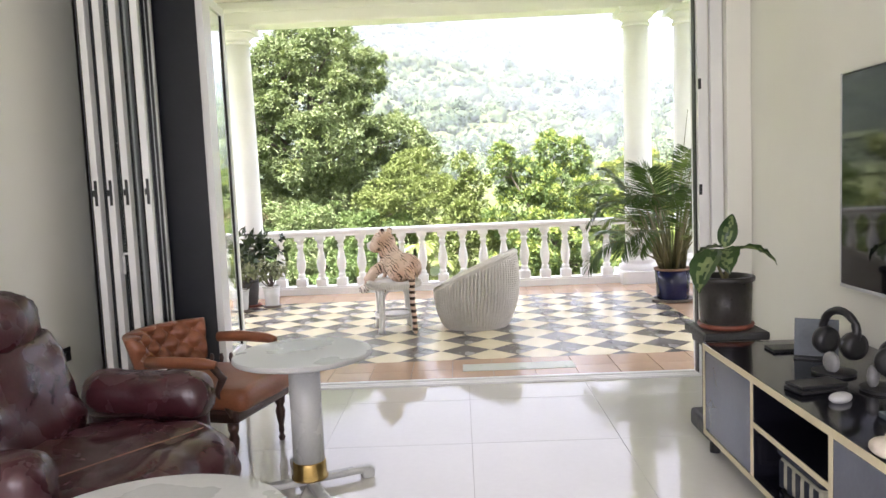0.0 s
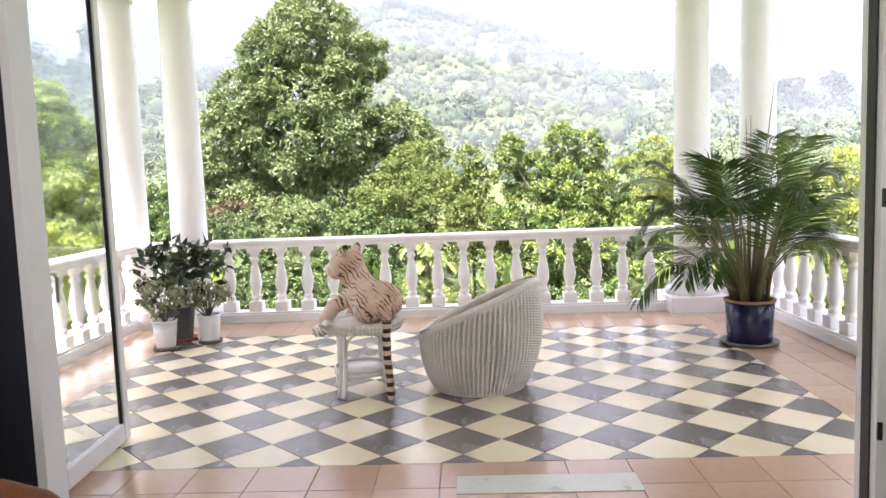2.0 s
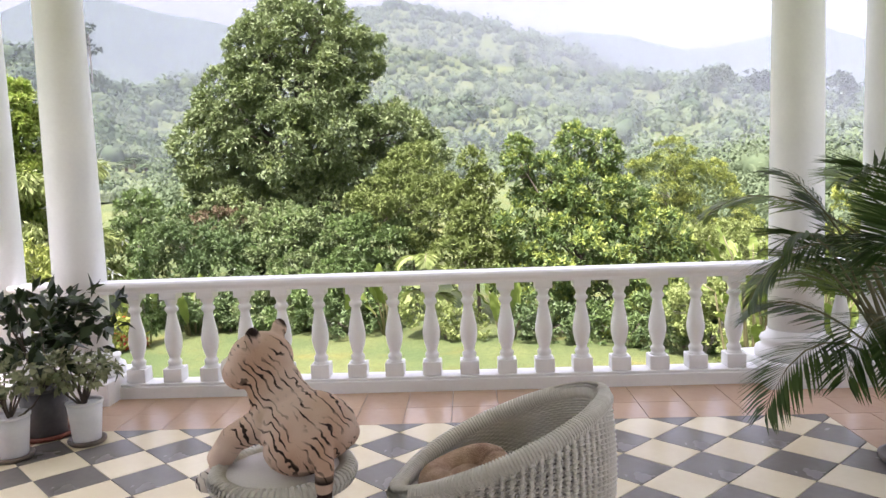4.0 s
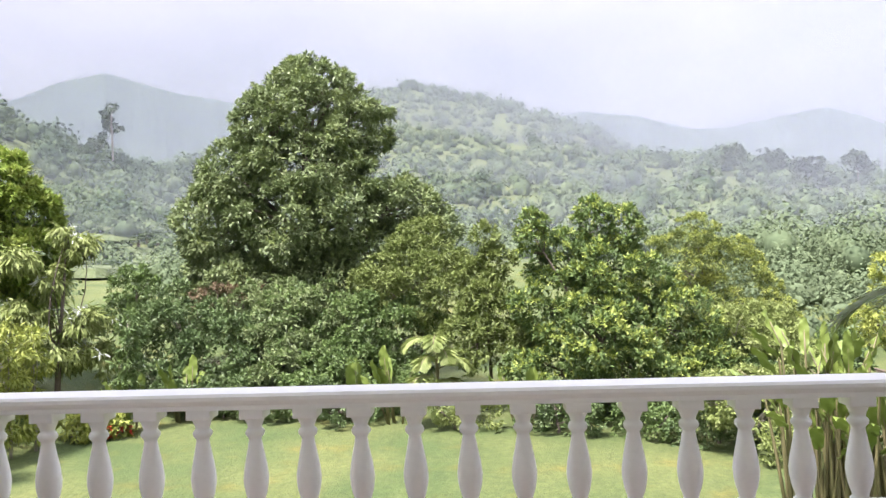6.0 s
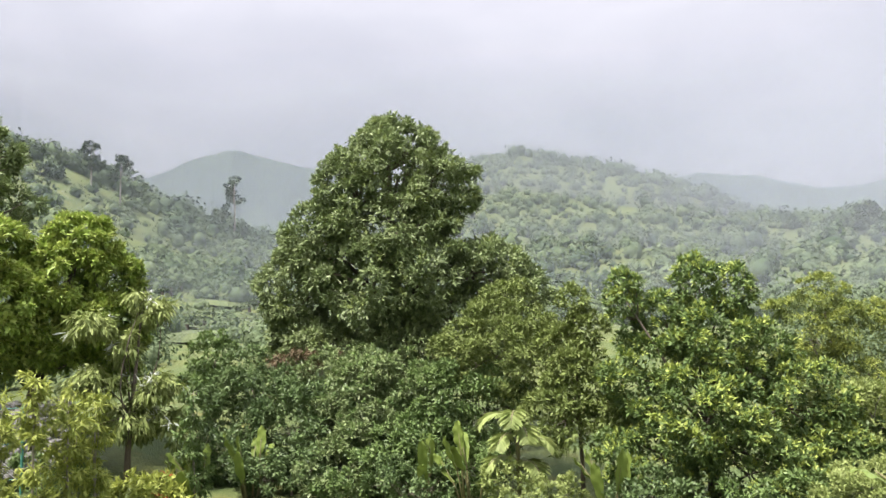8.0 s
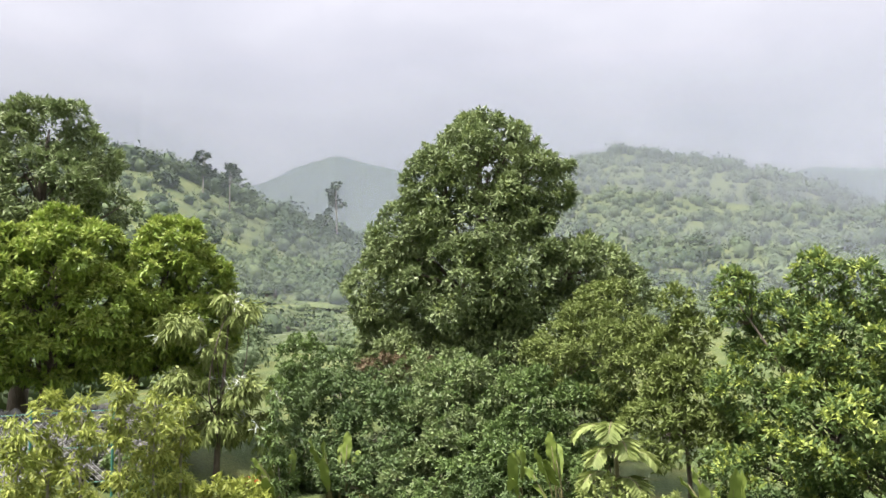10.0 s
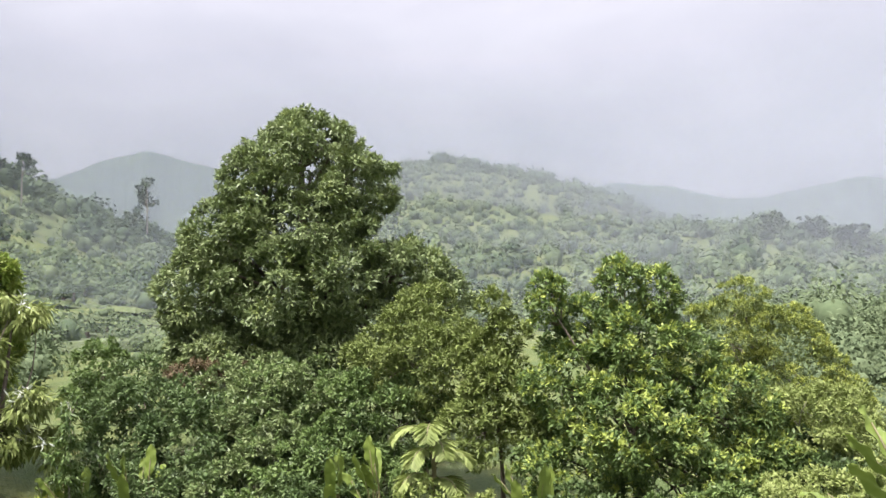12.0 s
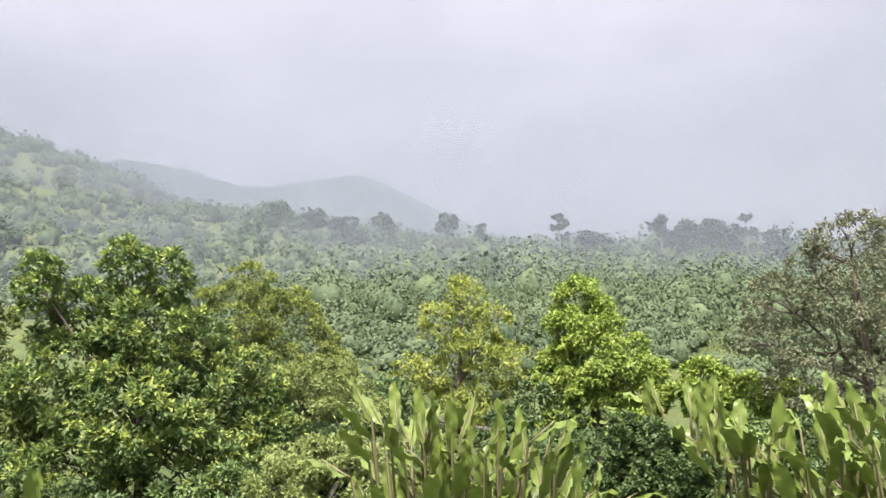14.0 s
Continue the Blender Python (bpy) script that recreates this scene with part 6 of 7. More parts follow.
shrub7("feathery_tree", [(1370, 545, 31, 0.9, 1.1), (1350, 600, 31, 1.5, 1.0), (1420, 620, 31, 1.6, 1.0), (1460, 680, 31, 1.7, 1.0), (1380, 700, 31, 1.9, 1.0), (1500, 740, 30.5, 1.4, 1.0)], L_OLIVE, 5500, 0.12, 0.036, "feathery olive-gold conical tree", shell=0.6, tips=L_AIRY, tip_share=0.5)
shrub7("pale_shrub", [(1440, 750, 24, 1.2, 0.8), (1500, 740, 24, 1.1, 0.8), (1390, 730, 24.5, 1.0, 0.9), (1540, 790, 23.5, 1.1, 0.7)], L_PALE, 2200, 0.12, 0.045, "pale-green shrub with bare grey twigs", shell=0.6, bark=M_BARK_PALE)
shrub7("pale_shrub", [(1440, 858, 20, 0.9, 0.6), (1520, 870, 19.5, 0.9, 0.6), (1400, 880, 19.5, 0.8, 0.7)], L_PALE, 1700, 0.10, 0.045, "low pale-green shrub on the bank", shell=0.5, bark=M_BARK_PALE)
shrub7("dark_shrub", [(1500, 850, 23.5, 1.3, 0.8), (1440, 820, 24, 1.2, 0.8)], L_UNDER, 1300, 0.16, 0.07, "dark shrub in the shade of the bank")
shrub7("hedge_shrub", [(330, 640, 28, 0.9, 1.0), (350, 700, 28, 1.0, 0.9), (300, 690, 29, 0.9, 1.0)], L_BRIGHT, 1200, 0.16, 0.07, "light-green garden shrub below the terraces", trunk_r=0.05)
shrub7("rust_shrub", [(470, 650, 29, 1.0, 0.5), (520, 640, 29.5, 0.8, 0.5)], leafy("rust_leaf", (0.09, 0.07, 0.035), (0.19, 0.14, 0.08), 0.5), 260, 0.16, 0.06, "thin branch of rust-coloured leaves")


def px9(px, py, rng):
    az = math.degrees(math.atan((px - 784) / 1312.0))
    el = 6.05 + math.degrees(math.atan((441 - (py + 0.026 * (px - 784))) / 1312.0 * math.cos(math.radians(az))))
    return on_ray(az - 19.3, el, rng, (0.69, 3.74, 1.52))


def tree9(name, lobes, rng, leaf, tufts, ln, wd, label, **kw):
    lb = [(px9(px, py, rng + dr), (r, r, r * f)) for px, py, dr, r, f in lobes]
    b = px9(kw.pop("foot"), 700, rng)
    return tree(name, (b[0], b[1], float(ground_z(b[0], b[1]))), lb, leaf, tufts, kw.pop("per", 8), ln, wd, label, M_BARK, kw.pop("trunk_r", 0.2), **kw)


tree9("rambutan_tree", [(320, 450, 0, 1.2, 0.9), (300, 510, 0, 1.7, 0.9), (370, 510, 0, 1.1, 1.0), (350, 590, 0, 1.6, 0.9), (270, 600, 0, 1.6, 0.9), (390, 620, 0, 1.0, 0.9)], 27, L_RAMB, 4200, 0.21, 0.07, "dense round fruit tree with bright leaf clusters", foot=240, droop=0.75, shell=0.7, tips=L_TIP, tip_share=0.5, clumps=60, size=0.17)
tree9("rambutan_tree", [(130, 470, 0, 1.9, 0.8), (60, 540, 0, 2.1, 0.8), (180, 570, 0, 1.7, 0.9), (100, 630, 0, 1.7, 0.7), (0, 600, 0, 2.0, 0.9), (-60, 520, 0, 2.0, 0.9), (200, 640, 0.5, 1.1, 0.7)], 26, L_RAMB, 6200, 0.21, 0.07, "dense dark fruit tree with bright leaf clusters", foot=108, droop=0.75, shell=0.68, trunk_r=0.26, tips=L_TIP, tip_share=0.45, clumps=70, size=0.15)
tree9("spreading_tree", [(100, 250, 1, 1.5, 0.7), (40, 300, 1, 2.0, 0.8), (150, 310, 1, 1.6, 0.8), (80, 370, 0, 2.2, 0.7), (180, 380, 0, 1.3, 0.7), (-40, 330, 1, 2.2, 1.0), (-90, 280, 1, 2.0, 1.0), (10, 430, 0, 2.0, 0.8)], 28.5, L_BIG, 5600, 0.22, 0.07, "tall spreading tree behind the fruit trees", foot=60, shell=0.55, trunk_r=0.3, droop=0.3, per=7)


M_SILVER = leafy("silver_leaf", (0.42, 0.46, 0.40), (0.6, 0.63, 0.55), 0.5)
tree9("weeping_tree", [(425, 540, 0, 0.35, 1.0), (340, 590, 0, 0.6, 0.7), (455, 560, 0, 0.55, 0.7), (400, 620, 0, 0.5, 0.9), (350, 690, 0, 0.75, 0.7), (450, 700, 0, 0.75, 0.7), (400, 750, 0, 0.8, 0.7), (330, 770, 0, 0.7, 0.7), (480, 760, 0, 0.6, 0.8)], 24.5, L_PALE, 900, 0.30, 0.065, "thin-stemmed young tree with drooping leaves", foot=403, droop=1.6, shell=0.3, clumps=10, size=0.34, trunk_r=0.09, tips=M_SILVER, tip_share=0.03, spread=0.6)


for px, top, rng in ((125, 700, 19), (180, 705, 18.5), (243, 655, 20), (75, 750, 18), (300, 690, 20.5), (510, 670, 22), (345, 700, 21)):
    c = px9(px, top, rng)
    gz = float(ground_z(c[0], c[1]))
    lb = [((c[0] + 0.1 * math.sin(k * 2.1), c[1], c[2] + (gz - c[2]) * f), (0.28 + 0.16 * k / 4, 0.35, 0.34)) for k, f in enumerate((0.12, 0.28, 0.45, 0.62, 0.8))]
    tree("bamboo_shrub", (c[0], c[1], gz), lb, L_AIRY if px != 510 else L_BRIGHT, 300, 7, 0.20, 0.045, "slim yellow-green sapling in front of the fence", M_BARK_PALE, 0.035, droop=1.0, shell=0.2, group="saplings along the fence", category="sapling", fork=0.5, clumps=9, size=0.34)

# chain-link fence and the stony bank behind it
t = thing("wire_fence", *px9(90, 800, 22.0)[:2], 0.0, "green chain-link fence before a stony bank", "fence", rz=40)
fx, fy = t.location.x, t.location.y
fz = float(ground_z(fx, fy))
t.location.z = fz
FM = varied("green_fence_paint", (0.03, 0.14, 0.11), (0.06, 0.22, 0.17), 0.5, 4, 60, 0.05)
for k in range(-4, 2):
    Shape().lathe([(0.035, -0.3), (0.035, 2.0), (0.0, 2.02)], 8, pose(k * 1.9, 0, 0)).done("post", FM, t)
w = Shape()
for z in (0.1, 1.0, 1.9):
    w.tube([(-7.6, 0, z), (2.0, 0, z)], 0.012, 5)
w.done("line_wire", FM, t)
w = Shape()
for k in range(110):
    x = -7.6 + k * 0.14
    for sg in (-1, 1):
        x1 = x + sg * 1.8
        if -7.6 <= x1 <= 2.0 and x <= 2.0:
            w.tube([(x, 0, 0.1), (x1, 0, 1.9)], 0.006, 3)
w.done("mesh_wire", M_GREYPLASTIC, t, "galvanised wire mesh")
M_RUBBLE = varied("grey_rubble", (0.07, 0.07, 0.062), (0.17, 0.165, 0.15), 0.9, 2, 30, 0.5, island=0.8, dist=0.03)
s = Shape()
rnd = random.Random(9)
c, sn = math.cos(radians(40)), math.sin(radians(40))
for k in range(900):
    u, h = rnd.uniform(-7.5, 3.0), rnd.random()
    v = 0.7 + h * 2.0
    x, y = fx + u * c - v * sn, fy + u * sn + v * c
    r = rnd.uniform(0.10, 0.20)
    s.blob((x, y, fz + 0.05 + h * 1.75), (r, r * 0.9, r * 0.8), 6, 4, wob=0.5, seed=k)
tagged(s.done("stone_bank", M_RUBBLE), "grey stone rubble bank behind the fence", "rubble", "", "stuff")

def big_blades(t, count, height, spread, blade, width, rnd, mat, label, lean=(0.15, 0.8), rib=None, low=0.72):
    """Upright paddle leaves on long stalks, each with a fold along its midrib."""
    for k in range(count):
        a = rnd.uniform(0, 2 * math.pi)
        r0 = spread * math.sqrt(rnd.random())
        b = Vector((r0 * math.cos(a), r0 * math.sin(a) * 0.6, 0))
        le = rnd.uniform(*lean)
        da = a + rnd.uniform(-0.8, 0.8)
        top = height * rnd.uniform(low, 1.0)
        bl = blade * rnd.uniform(0.7, 1.1)
        stalk = b + Vector((math.cos(da) * le * 0.35, math.sin(da) * le * 0.35, max(0.3, top - bl * 0.85)))
        tip = stalk + Vector((math.cos(da) * le * bl * 0.8, math.sin(da) * le * bl * 0.8, bl * math.sqrt(max(0.1, 1 - 0.6 * le * le))))
        s = Shape()
        d = tip - stalk
        side = Vector((-math.sin(da + rnd.uniform(-0.9, 0.9)), math.cos(da), 0)).normalized()
        out = side.cross(d).normalized()
        n = 11
        w = width * rnd.uniform(0.8, 1.15)
        vs, fs = [], []
        ph = rnd.uniform(0, 6)
        for i in range(n + 1):
            u = i / n
            ww = w * 0.5 * (math.sin(math.pi * min(1, u * 0.97 + 0.02)) ** 0.55)
            cpt = stalk + d * u - out * (le * bl * 0.35 * u * u) - Vector((0, 0, le * bl * 0.45 * u ** 3))
            for v in (-1, -0.5, 0, 0.5, 1):
                wav = 0.03 * math.sin(u * 17 + ph + v * 2) * abs(v)
                vs.append(cpt + side * ww * v + out * (0.22 * ww * abs(v) + wav))
        fs = [(i * 5 + j, i * 5 + j + 1, i * 5 + j + 6, i * 5 + j + 5) for i in range(n) for j in range(4)]
        s.put([tuple(p) for p in vs], fs)
        s.done("leaf", mat, t, "", True)
        Shape().tube([tuple(b), tuple(b.lerp(stalk, 0.6) + Vector((0, 0, 0.05))), tuple(stalk), tuple(stalk + d * 0.5 - out * le * bl * 0.0875)], [0.035, 0.025, 0.016, 0.008], 6).done("stalk", rib or M_PALMSTEM, t, "", True)


def px14(px, py, rng):
    az = math.degrees(math.atan((px - 784) / 1312.0))
    el = 3.3 + math.degrees(math.atan((441 - (py + 0.0506 * (px - 784))) / 1312.0 * math.cos(math.radians(az))))
    return on_ray(az + 31.2, el, rng, (0.645, 4.75, 1.46))


rnd = random.Random(21)
for px, top, rng, n, sp in ((735, 655, 9.2, 26, 0.6), (830, 690, 9.4, 24, 0.7), (910, 730, 9.6, 18, 0.6), (985, 770, 9.6, 14, 0.4), (1215, 665, 11.0, 18, 0.6), (1330, 705, 10.4, 22, 0.6), (1455, 715, 10.2, 22, 0.6), (1545, 670, 10.4, 20, 0.6), (1640, 690, 10.4, 18, 0.6)):
    c = px14(px, top, rng)
    gz = float(ground_z(c[0], c[1]))
    t = thing("heliconia_clump", c[0], c[1], gz, "tall clump of broad yellow-green paddle leaves", "banana plant", "paddle-leaved plants along the bank")
    big_blades(t, int(n * 1.8), c[2] - gz + 0.08, sp, 0.95, 0.185, rnd, L_BANANA, "", (0.1, 1.25), low=0.62)


def tree14(name, lobes, rng, leaf, tufts, ln, wd, label, foot, **kw):
    lb = [(px14(px, py, rng + dr), (r, r, r * f)) for px, py, dr, r, f in lobes]
    b = px14(foot, 700, rng)
    return tree(name, (b[0], b[1], float(ground_z(b[0], b[1]))), lb, leaf, tufts, kw.pop("per", 7), ln, wd, label, M_BARK, kw.pop("trunk_r", 0.15), **kw)


tree14("airy_tree", [(822, 525, 0, 0.75, 1.0), (780, 570, 0, 0.9, 0.8), (870, 560, 0, 0.7, 0.8), (830, 620, 0, 1.2, 0.7), (890, 640, 0, 0.9, 0.9), (740, 660, 0, 1.0, 0.8), (700, 700, 0, 1.0, 0.8), (830, 700, 0, 1.3, 0.8)], 26, L_AIRY, 2200, 0.15, 0.055, "airy yellow-green tree with visible branches", 800, shell=0.25, trunk_r=0.11, spread=1.1)
tree14("conical_tree", [(1020, 530, 0, 0.75, 1.0), (1035, 590, 0, 1.3, 0.9), (1060, 650, 0, 1.8, 0.8), (1000, 680, 0, 1.3, 0.9), (1110, 690, 0, 1.3, 0.9), (1040, 740, 0, 2.1, 0.8)], 25, L_RAMB, 5600, 0.165, 0.06, "dense conical dark-green fruit tree", 1045, shell=0.75, droop=0.7, tips=L_TIP, tip_share=0.22)
tree14("grey_tree", [(1520, 440, 0, 1.1, 0.7), (1450, 490, 0, 1.0, 0.6), (1390, 540, 0, 1.0, 0.7), (1530, 540, 0, 1.6, 0.8), (1350, 610, 0, 0.8, 0.8), (1480, 620, 0, 1.6, 0.8), (1560, 640, 0, 1.7, 0.9), (1440, 700, 0, 1.3, 0.7), (1620, 520, 0, 1.8, 1.1)], 22, L_GREY, 3400, 0.13, 0.042, "grey-green spreading tree with dark crooked limbs", 1540, shell=0.3, trunk_r=0.17)
tree14("bank_shrub", [(1105, 780, 0, 0.18, 1.8), (1150, 790, 0, 0.25, 1.4), (1120, 850, 0, 0.35, 1.2), (1180, 850, 0, 0.35, 1.2), (1230, 870, 0, 0.3, 1.2)], 10, L_UNDER, 1300, 0.075, 0.035, "fine-leaved upright shrub between the paddle leaves", 1150, shell=0.25, trunk_r=0.04, tips=L_BRIGHT, tip_share=0.5)
tree14("bank_tree", [(1240, 700, 0, 1.1, 0.8), (1310, 720, 0, 1.1, 0.7), (1380, 730, 0, 1.0, 0.7)], 24, L_RAMB, 1300, 0.19, 0.08, "low round tree on the far bank", 1290, shell=0.5, trunk_r=0.1, tips=L_TIP, tip_share=0.3)
tree14("bank_tree", [(950, 730, 0, 1.0, 1.0), (690, 730, 0, 1.0, 0.9), (900, 790, -1, 1.2, 0.9)], 24, L_UNDER, 1500, 0.19, 0.08, "dark small tree behind the paddle leaves", 930, shell=0.5, trunk_r=0.1)

for k, (px, top, rng) in enumerate(((640, 800, 17), (700, 780, 19), (940, 790, 17), (1010, 800, 19), (1090, 780, 18), (1180, 770, 19), (1270, 770, 17), (1350, 770, 18), (1420, 780, 17), (1500, 770, 18), (1580, 760, 17))):
    c = px14(px, top, rng)
    gz = float(ground_z(c[0], c[1]))
    h = max(0.8, c[2] - gz)
    lb = [((c[0] + 0.8 * math.sin(j * 2.1 + k), c[1] + 0.5 * math.cos(j * 1.7), gz + h * (0.72 - 0.22 * (j % 3))), (1.0, 0.9, 0.32 * h)) for j in range(4)]
    tree("bank_bush", (c[0], c[1], gz), lb, (L_UNDER, L_PALE, L_UNDER, L_BRIGHT)[k % 4], 520, 7, 0.17, 0.07, "dense leafy bush on the garden bank", M_BARK, 0.05, group="bushes on the bank", category="bush", shell=0.45, clumps=20)

# undergrowth with large leaves at the lawn's edge
t = thing("giant_philodendron", -1.5, 23.2, float(ground_z(-1.5, 23.2)), "climbing plant with huge cut pale-green leaves", "plant")
Shape().tube([(0, 0, 0), (0, 0, 2.4)], 0.06, 7).done("stem", M_PALMSTEM, t, "", True)
for k, (a, zz) in enumerate(((-2.7, 2.4), (-2.0, 1.9), (-1.2, 2.1), (-0.4, 1.8), (0.3, 1.6), (-2.4, 1.3), (-0.9, 1.2), (-1.6, 2.5))):
    pts, q = frond_quads((0.0, 0, zz), (math.cos(a), math.sin(a)), 1.45, 12, 0.16, 0.58, arch=1.2, rise=0.55, hang=0.35)
    lf = quads_object("cut_leaf", q, L_PALE, t)
    Shape().tube([tuple(p) for p in pts[::3]], 0.02, 5).done("leaf_stalk", M_PALMSTEM, lf, "", True)
for x, y, h, n in ((-2.8, 23.2, 2.4, 7), (-4.2, 23.6, 2.2, 6), (0.9, 22.0, 1.9, 7), (-9.6, 24.0, 2.2, 8), (-10.6, 22.6, 1.9, 7)):
    t = thing("banana_plant", x, y, float(ground_z(x, y)), "small banana plant with broad green leaves", "banana plant", "banana plants under the trees")
    big_blades(t, n, h, 0.3, 1.25, 0.34, rnd, L_BANANA, "", (0.2, 0.9))
for x, y, leaf, nm, lb in ((-11.3, 22.0, L_RED, "red_flower_shrub", "shrub with red flower heads"), (-11.9, 21.6, L_AIRY, "croton_shrub", "yellow-leaved garden shrub beside the lawn")):
    gz = float(ground_z(x, y))
    tree(nm, (x, y, gz), [((x, y, gz + 0.55), (0.55, 0.5, 0.5)), ((x + 0.5, y, gz + 0.4), (0.4, 0.4, 0.4))], L_AIRY, 150, 7, 0.22, 0.07, lb, M_BARK, 0.03, tips=L_RED if leaf is L_RED else None, tip_share=0.08 if leaf is L_RED else 0, category="shrub")
for k, (x, y) in enumerate(((-8.5, 24.4), (-6.2, 23.9), (-4.5, 23.0), (-1.0, 22.3), (1.9, 21.6), (4.4, 21.0), (5.8, 20.2), (7.2, 18.6), (8.4, 16.6), (-13.5, 20.5), (9.5, 14.0))):
    gz = float(ground_z(x, y))
    lb = [((x + 0.7 * math.sin(j * 2.2 + k), y + 0.3 * math.cos(j), gz + 0.5 + 0.25 * (j % 2)), (0.75, 0.7, 0.65)) for j in range(3)]
    tree("border_shrub", (x, y, gz), lb, (L_UNDER, L_BRIGHT, L_UNDER, L_PALE)[k % 4], 420, 7, 0.13, 0.055, "leafy border shrub at the edge of the lawn", M_BARK, 0.04, group="border shrubs round the lawn", category="shrub", shell=0.4, clumps=20)

# terraced clearing on the slope
M_TERRACE = varied("terrace_grass", (0.050, 0.078, 0.028), (0.115, 0.140, 0.055), 0.9, 0.5, 3, 0.9, dist=0.3)
for k in range(6):
    s = Shape()
    r0 = 66 + k * 10.5
    vs, n = [], 16
    for i in range(n + 1):
        az = -33 + 9 * i / n
        wob = 2.0 * math.sin(i * 0.7 + k)
        for rr, up in ((r0 + wob, 0.15), (r0 + wob + 1.2, 0.9), (r0 + wob + 9.8, 1.2)):
            x, y = EYE[0] + rr * math.sin(radians(az)), EYE[1] + rr * math.cos(radians(az))
            vs.append((x, y, float(ground_z(EYE[0] + r0 * math.sin(radians(az)), EYE[1] + r0 * math.cos(radians(az)))) + up))
    s.put(vs, [(i * 3 + j, i * 3 + j + 1, i * 3 + j + 4, i * 3 + j + 3) for i in range(n) for j in range(2)])
    structure(s, "terrace_step", M_TERRACE, "grassy terrace step cut into the slope", "terrace")
for k in range(16):
    az, rr = -32 + (k * 3.7) % 8, 70 + (k * 23) % 52
    x, y = EYE[0] + rr * math.sin(radians(az)), EYE[1] + rr * math.cos(radians(az))
    gz = float(ground_z(x, y)) + 0.7
    t = thing("young_palm", x, y, gz, "young oil palm on the terraced slope", "palm", "young palms on the terraces")
    qs = [frond_quads((0, 0, 0.4), (math.cos(a), math.sin(a)), 2.0, 12, 0.14, 0.6, arch=1.2, rise=0.9)[1] for a in np.arange(0, 6.28, 0.6)]
    quads_object("fronds", np.concatenate(qs), L_HILL, t)
    Shape().lathe([(0.25, -1.0), (0.2, 0.5)], 7).done("stem", M_BARK, t)

# ---- floors, piece by piece ----
floor = structure(Shape().box(WALL_L, WALL_R, ROOM_BACK, -0.0585, -0.1, -0.006), "floor", M_GROUT, "polished cream porcelain tile floor of the living room", "floor")
TS = 0.80
cache = {}
for i in range(-4, 4):
    for j in range(0, 9):
        x0, x1 = max(-0.18 + i * TS, WALL_L), min(-0.18 + (i + 1) * TS, WALL_R)
        y1, y0 = min(-0.42 - (j - 1) * TS, -0.062), max(-0.42 - j * TS, ROOM_BACK)
        if x1 - x0 < 0.02 or y1 - y0 < 0.02:
            continue
        key = (round(x1 - x0, 3), round(y1 - y0, 3))
        if key not in cache:
            o = Shape().box(0.001, key[0] - 0.001, 0.001, key[1] - 0.001, -0.010, 0.0, 0.0008).done("floor_tile", M_PORCELAIN)
            cache[key] = o.data
            bpy.data.objects.remove(o)
        o = new("floor_tile", cache[key])
        o.parent = floor
        o.location = (x0, y0, 0)

terrace = structure(Shape().box(TERR_L, TERR_R, 0.0, TERR_F, -0.034, -0.006), "floor_terrace", M_GROUT, "terrace floor of terracotta border tiles round a cream and charcoal checkerboard", "floor")
HD = 0.2087
CX0, CX1, CY0, CY1 = -2.81, 1.98, 0.675, 3.86
QX, QY = 0.017 + HD, 1.207 - 2 * HD


def clip(poly, axis, val, keep_less):
    out = []
    for a, b in zip(poly, poly[1:] + poly[:1]):
        ia = (a[axis] <= val) == keep_less or a[axis] == val
        ib = (b[axis] <= val) == keep_less or b[axis] == val
        if ia:
            out.append(a)
        if ia != ib:
            f = (val - a[axis]) / (b[axis] - a[axis])
            out.append((a[0] + f * (b[0] - a[0]), a[1] + f * (b[1] - a[1])))
    return out


def tile_mesh(poly, h=0.009):
    cx, cy = sum(p[0] for p in poly) / len(poly), sum(p[1] for p in poly) / len(poly)
    n = len(poly)

    def ring(inset, z):
        out = []
        for p in poly:
            d = math.hypot(p[0] - cx, p[1] - cy)
            k = 1 - inset / d
            out.append((cx + (p[0] - cx) * k, cy + (p[1] - cy) * k, z))
        return out

    vs = ring(0.003, -h) + ring(0.003, -0.0012) + ring(0.005, 0.0)
    fs = [tuple(range(2 * n, 3 * n))] + [(j * n + i, j * n + (i + 1) % n, (j + 1) * n + (i + 1) % n, (j + 1) * n + i) for j in range(2) for i in range(n)]
    me = bpy.data.meshes.new("tile")
    me.from_pydata(vs, [], fs)
    return me


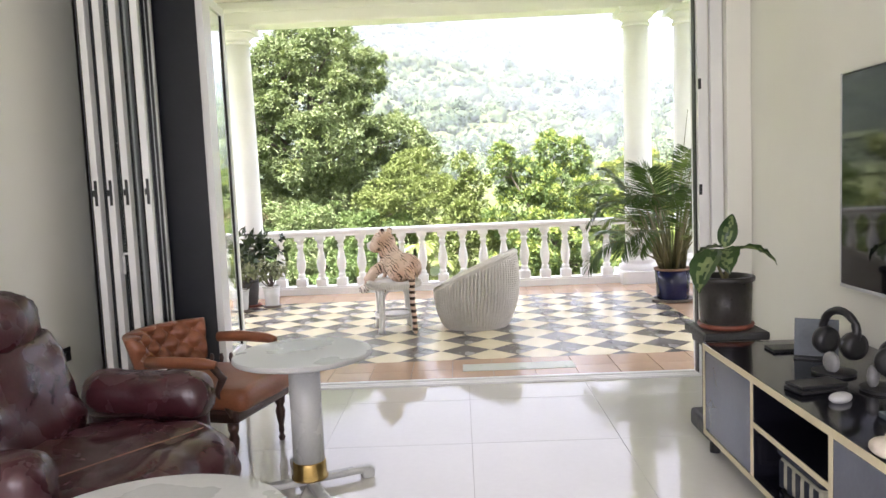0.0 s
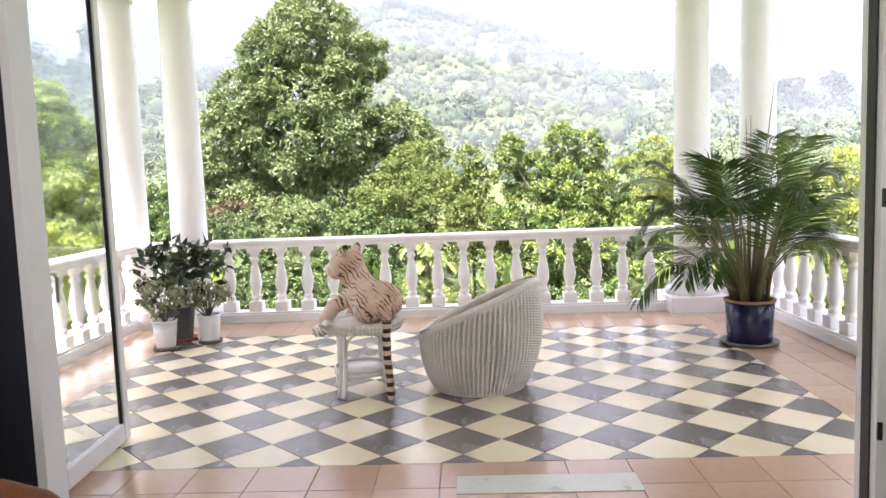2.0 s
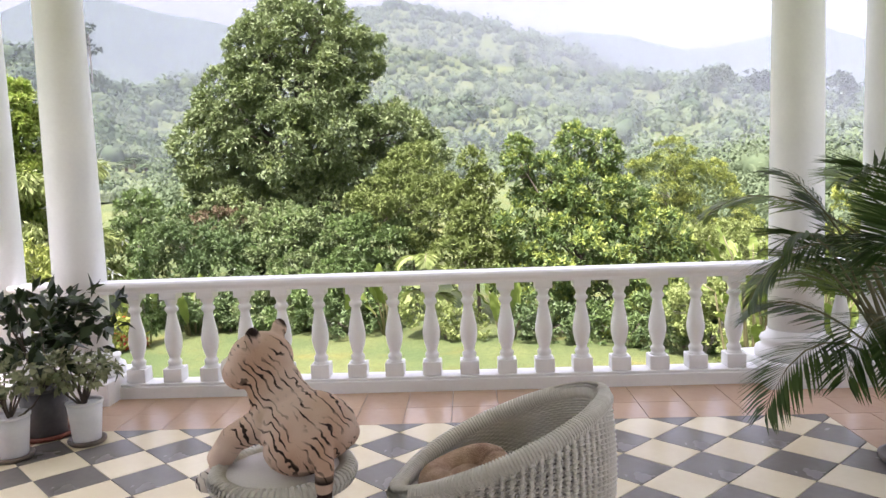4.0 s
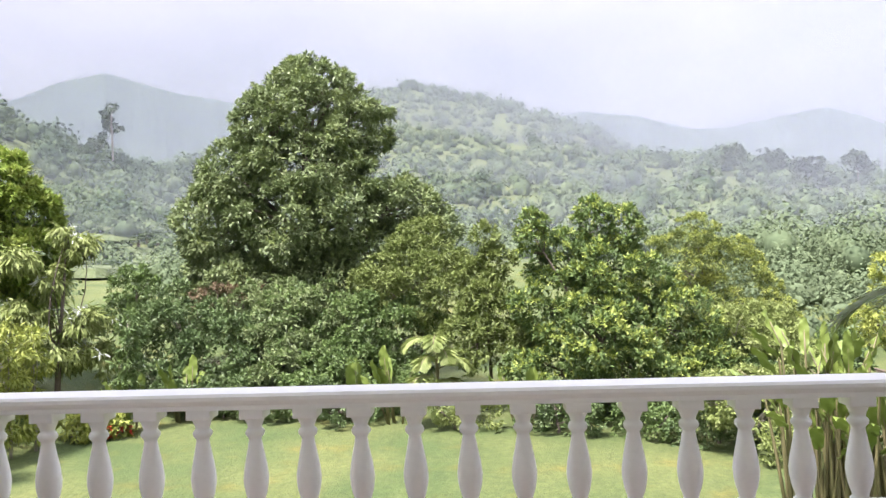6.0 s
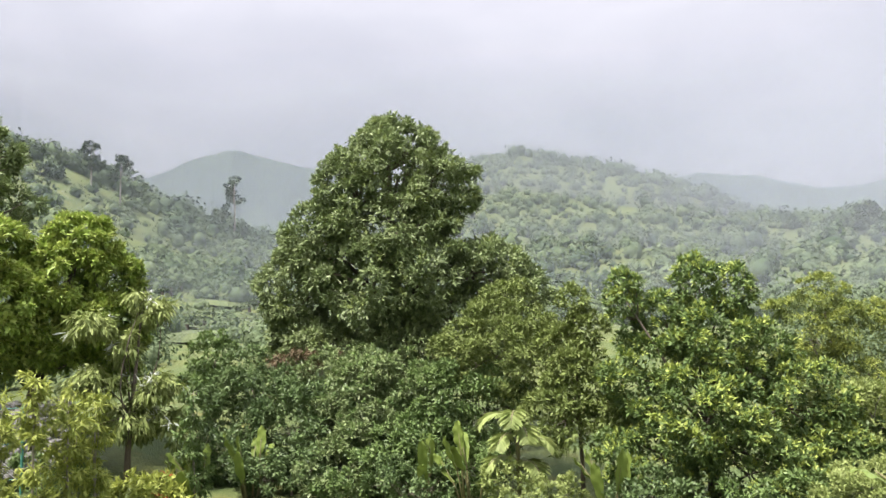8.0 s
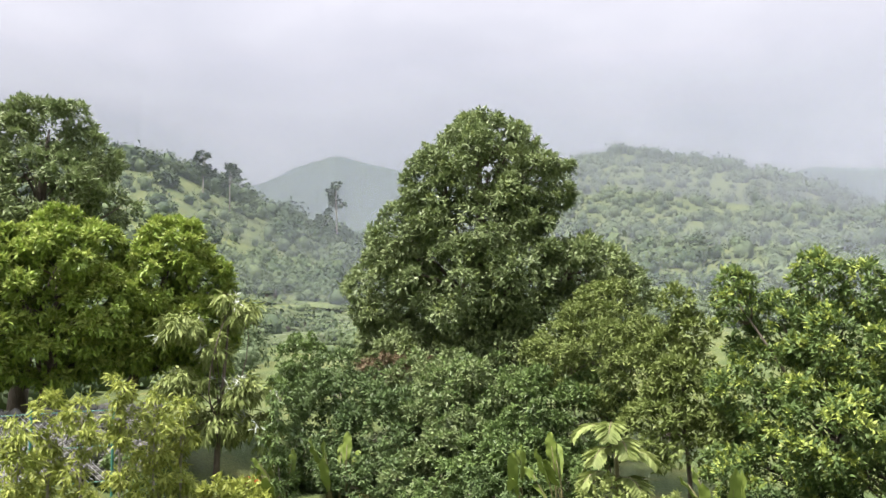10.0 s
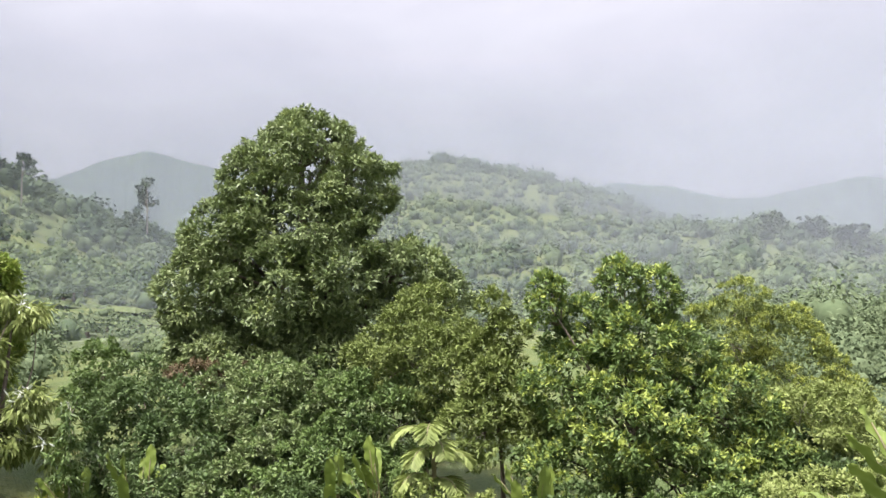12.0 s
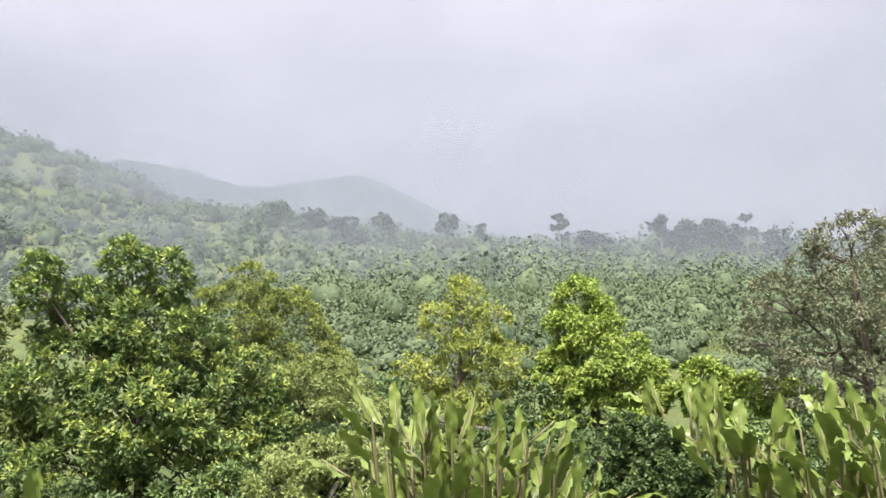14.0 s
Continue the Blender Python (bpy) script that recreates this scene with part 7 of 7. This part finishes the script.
full = {}
for m in (M_YELLOW, M_DARK):
    me = tile_mesh([(0, -HD), (HD, 0), (0, HD), (-HD, 0)])
    me.materials.append(m)
    full[m.name] = me
for i in range(-18, 14):
    for j in range(-1, 20):
        if (i + j) % 2 == 0:
            continue
        cx, cy = QX + i * HD, QY + j * HD
        mat = M_YELLOW if j % 2 == 0 else M_DARK
        poly = [(cx, cy - HD), (cx + HD, cy), (cx, cy + HD), (cx - HD, cy)]
        inside = all(CX0 <= p[0] <= CX1 and CY0 <= p[1] <= CY1 for p in poly)
        if inside:
            o = new("tile", full[mat.name])
            o.location = (cx, cy, 0)
        else:
            for ax, val, less in ((0, CX0, False), (0, CX1, True), (1, CY0, False), (1, CY1, True)):
                if poly:
                    poly = clip(poly, ax, val, less)
            uniq = []
            for p in poly:
                if not uniq or math.hypot(p[0] - uniq[-1][0], p[1] - uniq[-1][1]) > 1e-4:
                    uniq.append(p)
            if len(uniq) > 1 and math.hypot(uniq[0][0] - uniq[-1][0], uniq[0][1] - uniq[-1][1]) < 1e-4:
                uniq.pop()
            if len(uniq) < 3:
                continue
            me = tile_mesh(uniq)
            me.materials.append(mat)
            o = new("tile", me)
        o.parent = terrace

tcache = {}


def border(x0, x1, y0, y1, nx, ny):
    for i in range(nx):
        for j in range(ny):
            w, h = (x1 - x0) / nx, (y1 - y0) / ny
            key = (round(w, 3), round(h, 3))
            if key not in tcache:
                me = tile_mesh([(0, 0), (w, 0), (w, h), (0, h)])
                me.materials.append(M_TERRA)
                tcache[key] = me
            o = new("border_tile", tcache[key])
            o.parent = terrace
            o.location = (x0 + i * w, y0 + j * h, 0)


border(TERR_L, TERR_R, 0.08, CY0, 23, 2)
border(TERR_L, TERR_R, CY1, TERR_F, 23, 3)
border(TERR_L, CX0, CY0, CY1, 4, 11)
border(CX1, TERR_R, CY0, CY1, 4, 11)
o = Shape().box(-0.22, 0.62, 0.30, 0.50, 0.0005, 0.004, 0.001).done("slab", M_MARBLE, terrace, "pale green marble slab let into the border")
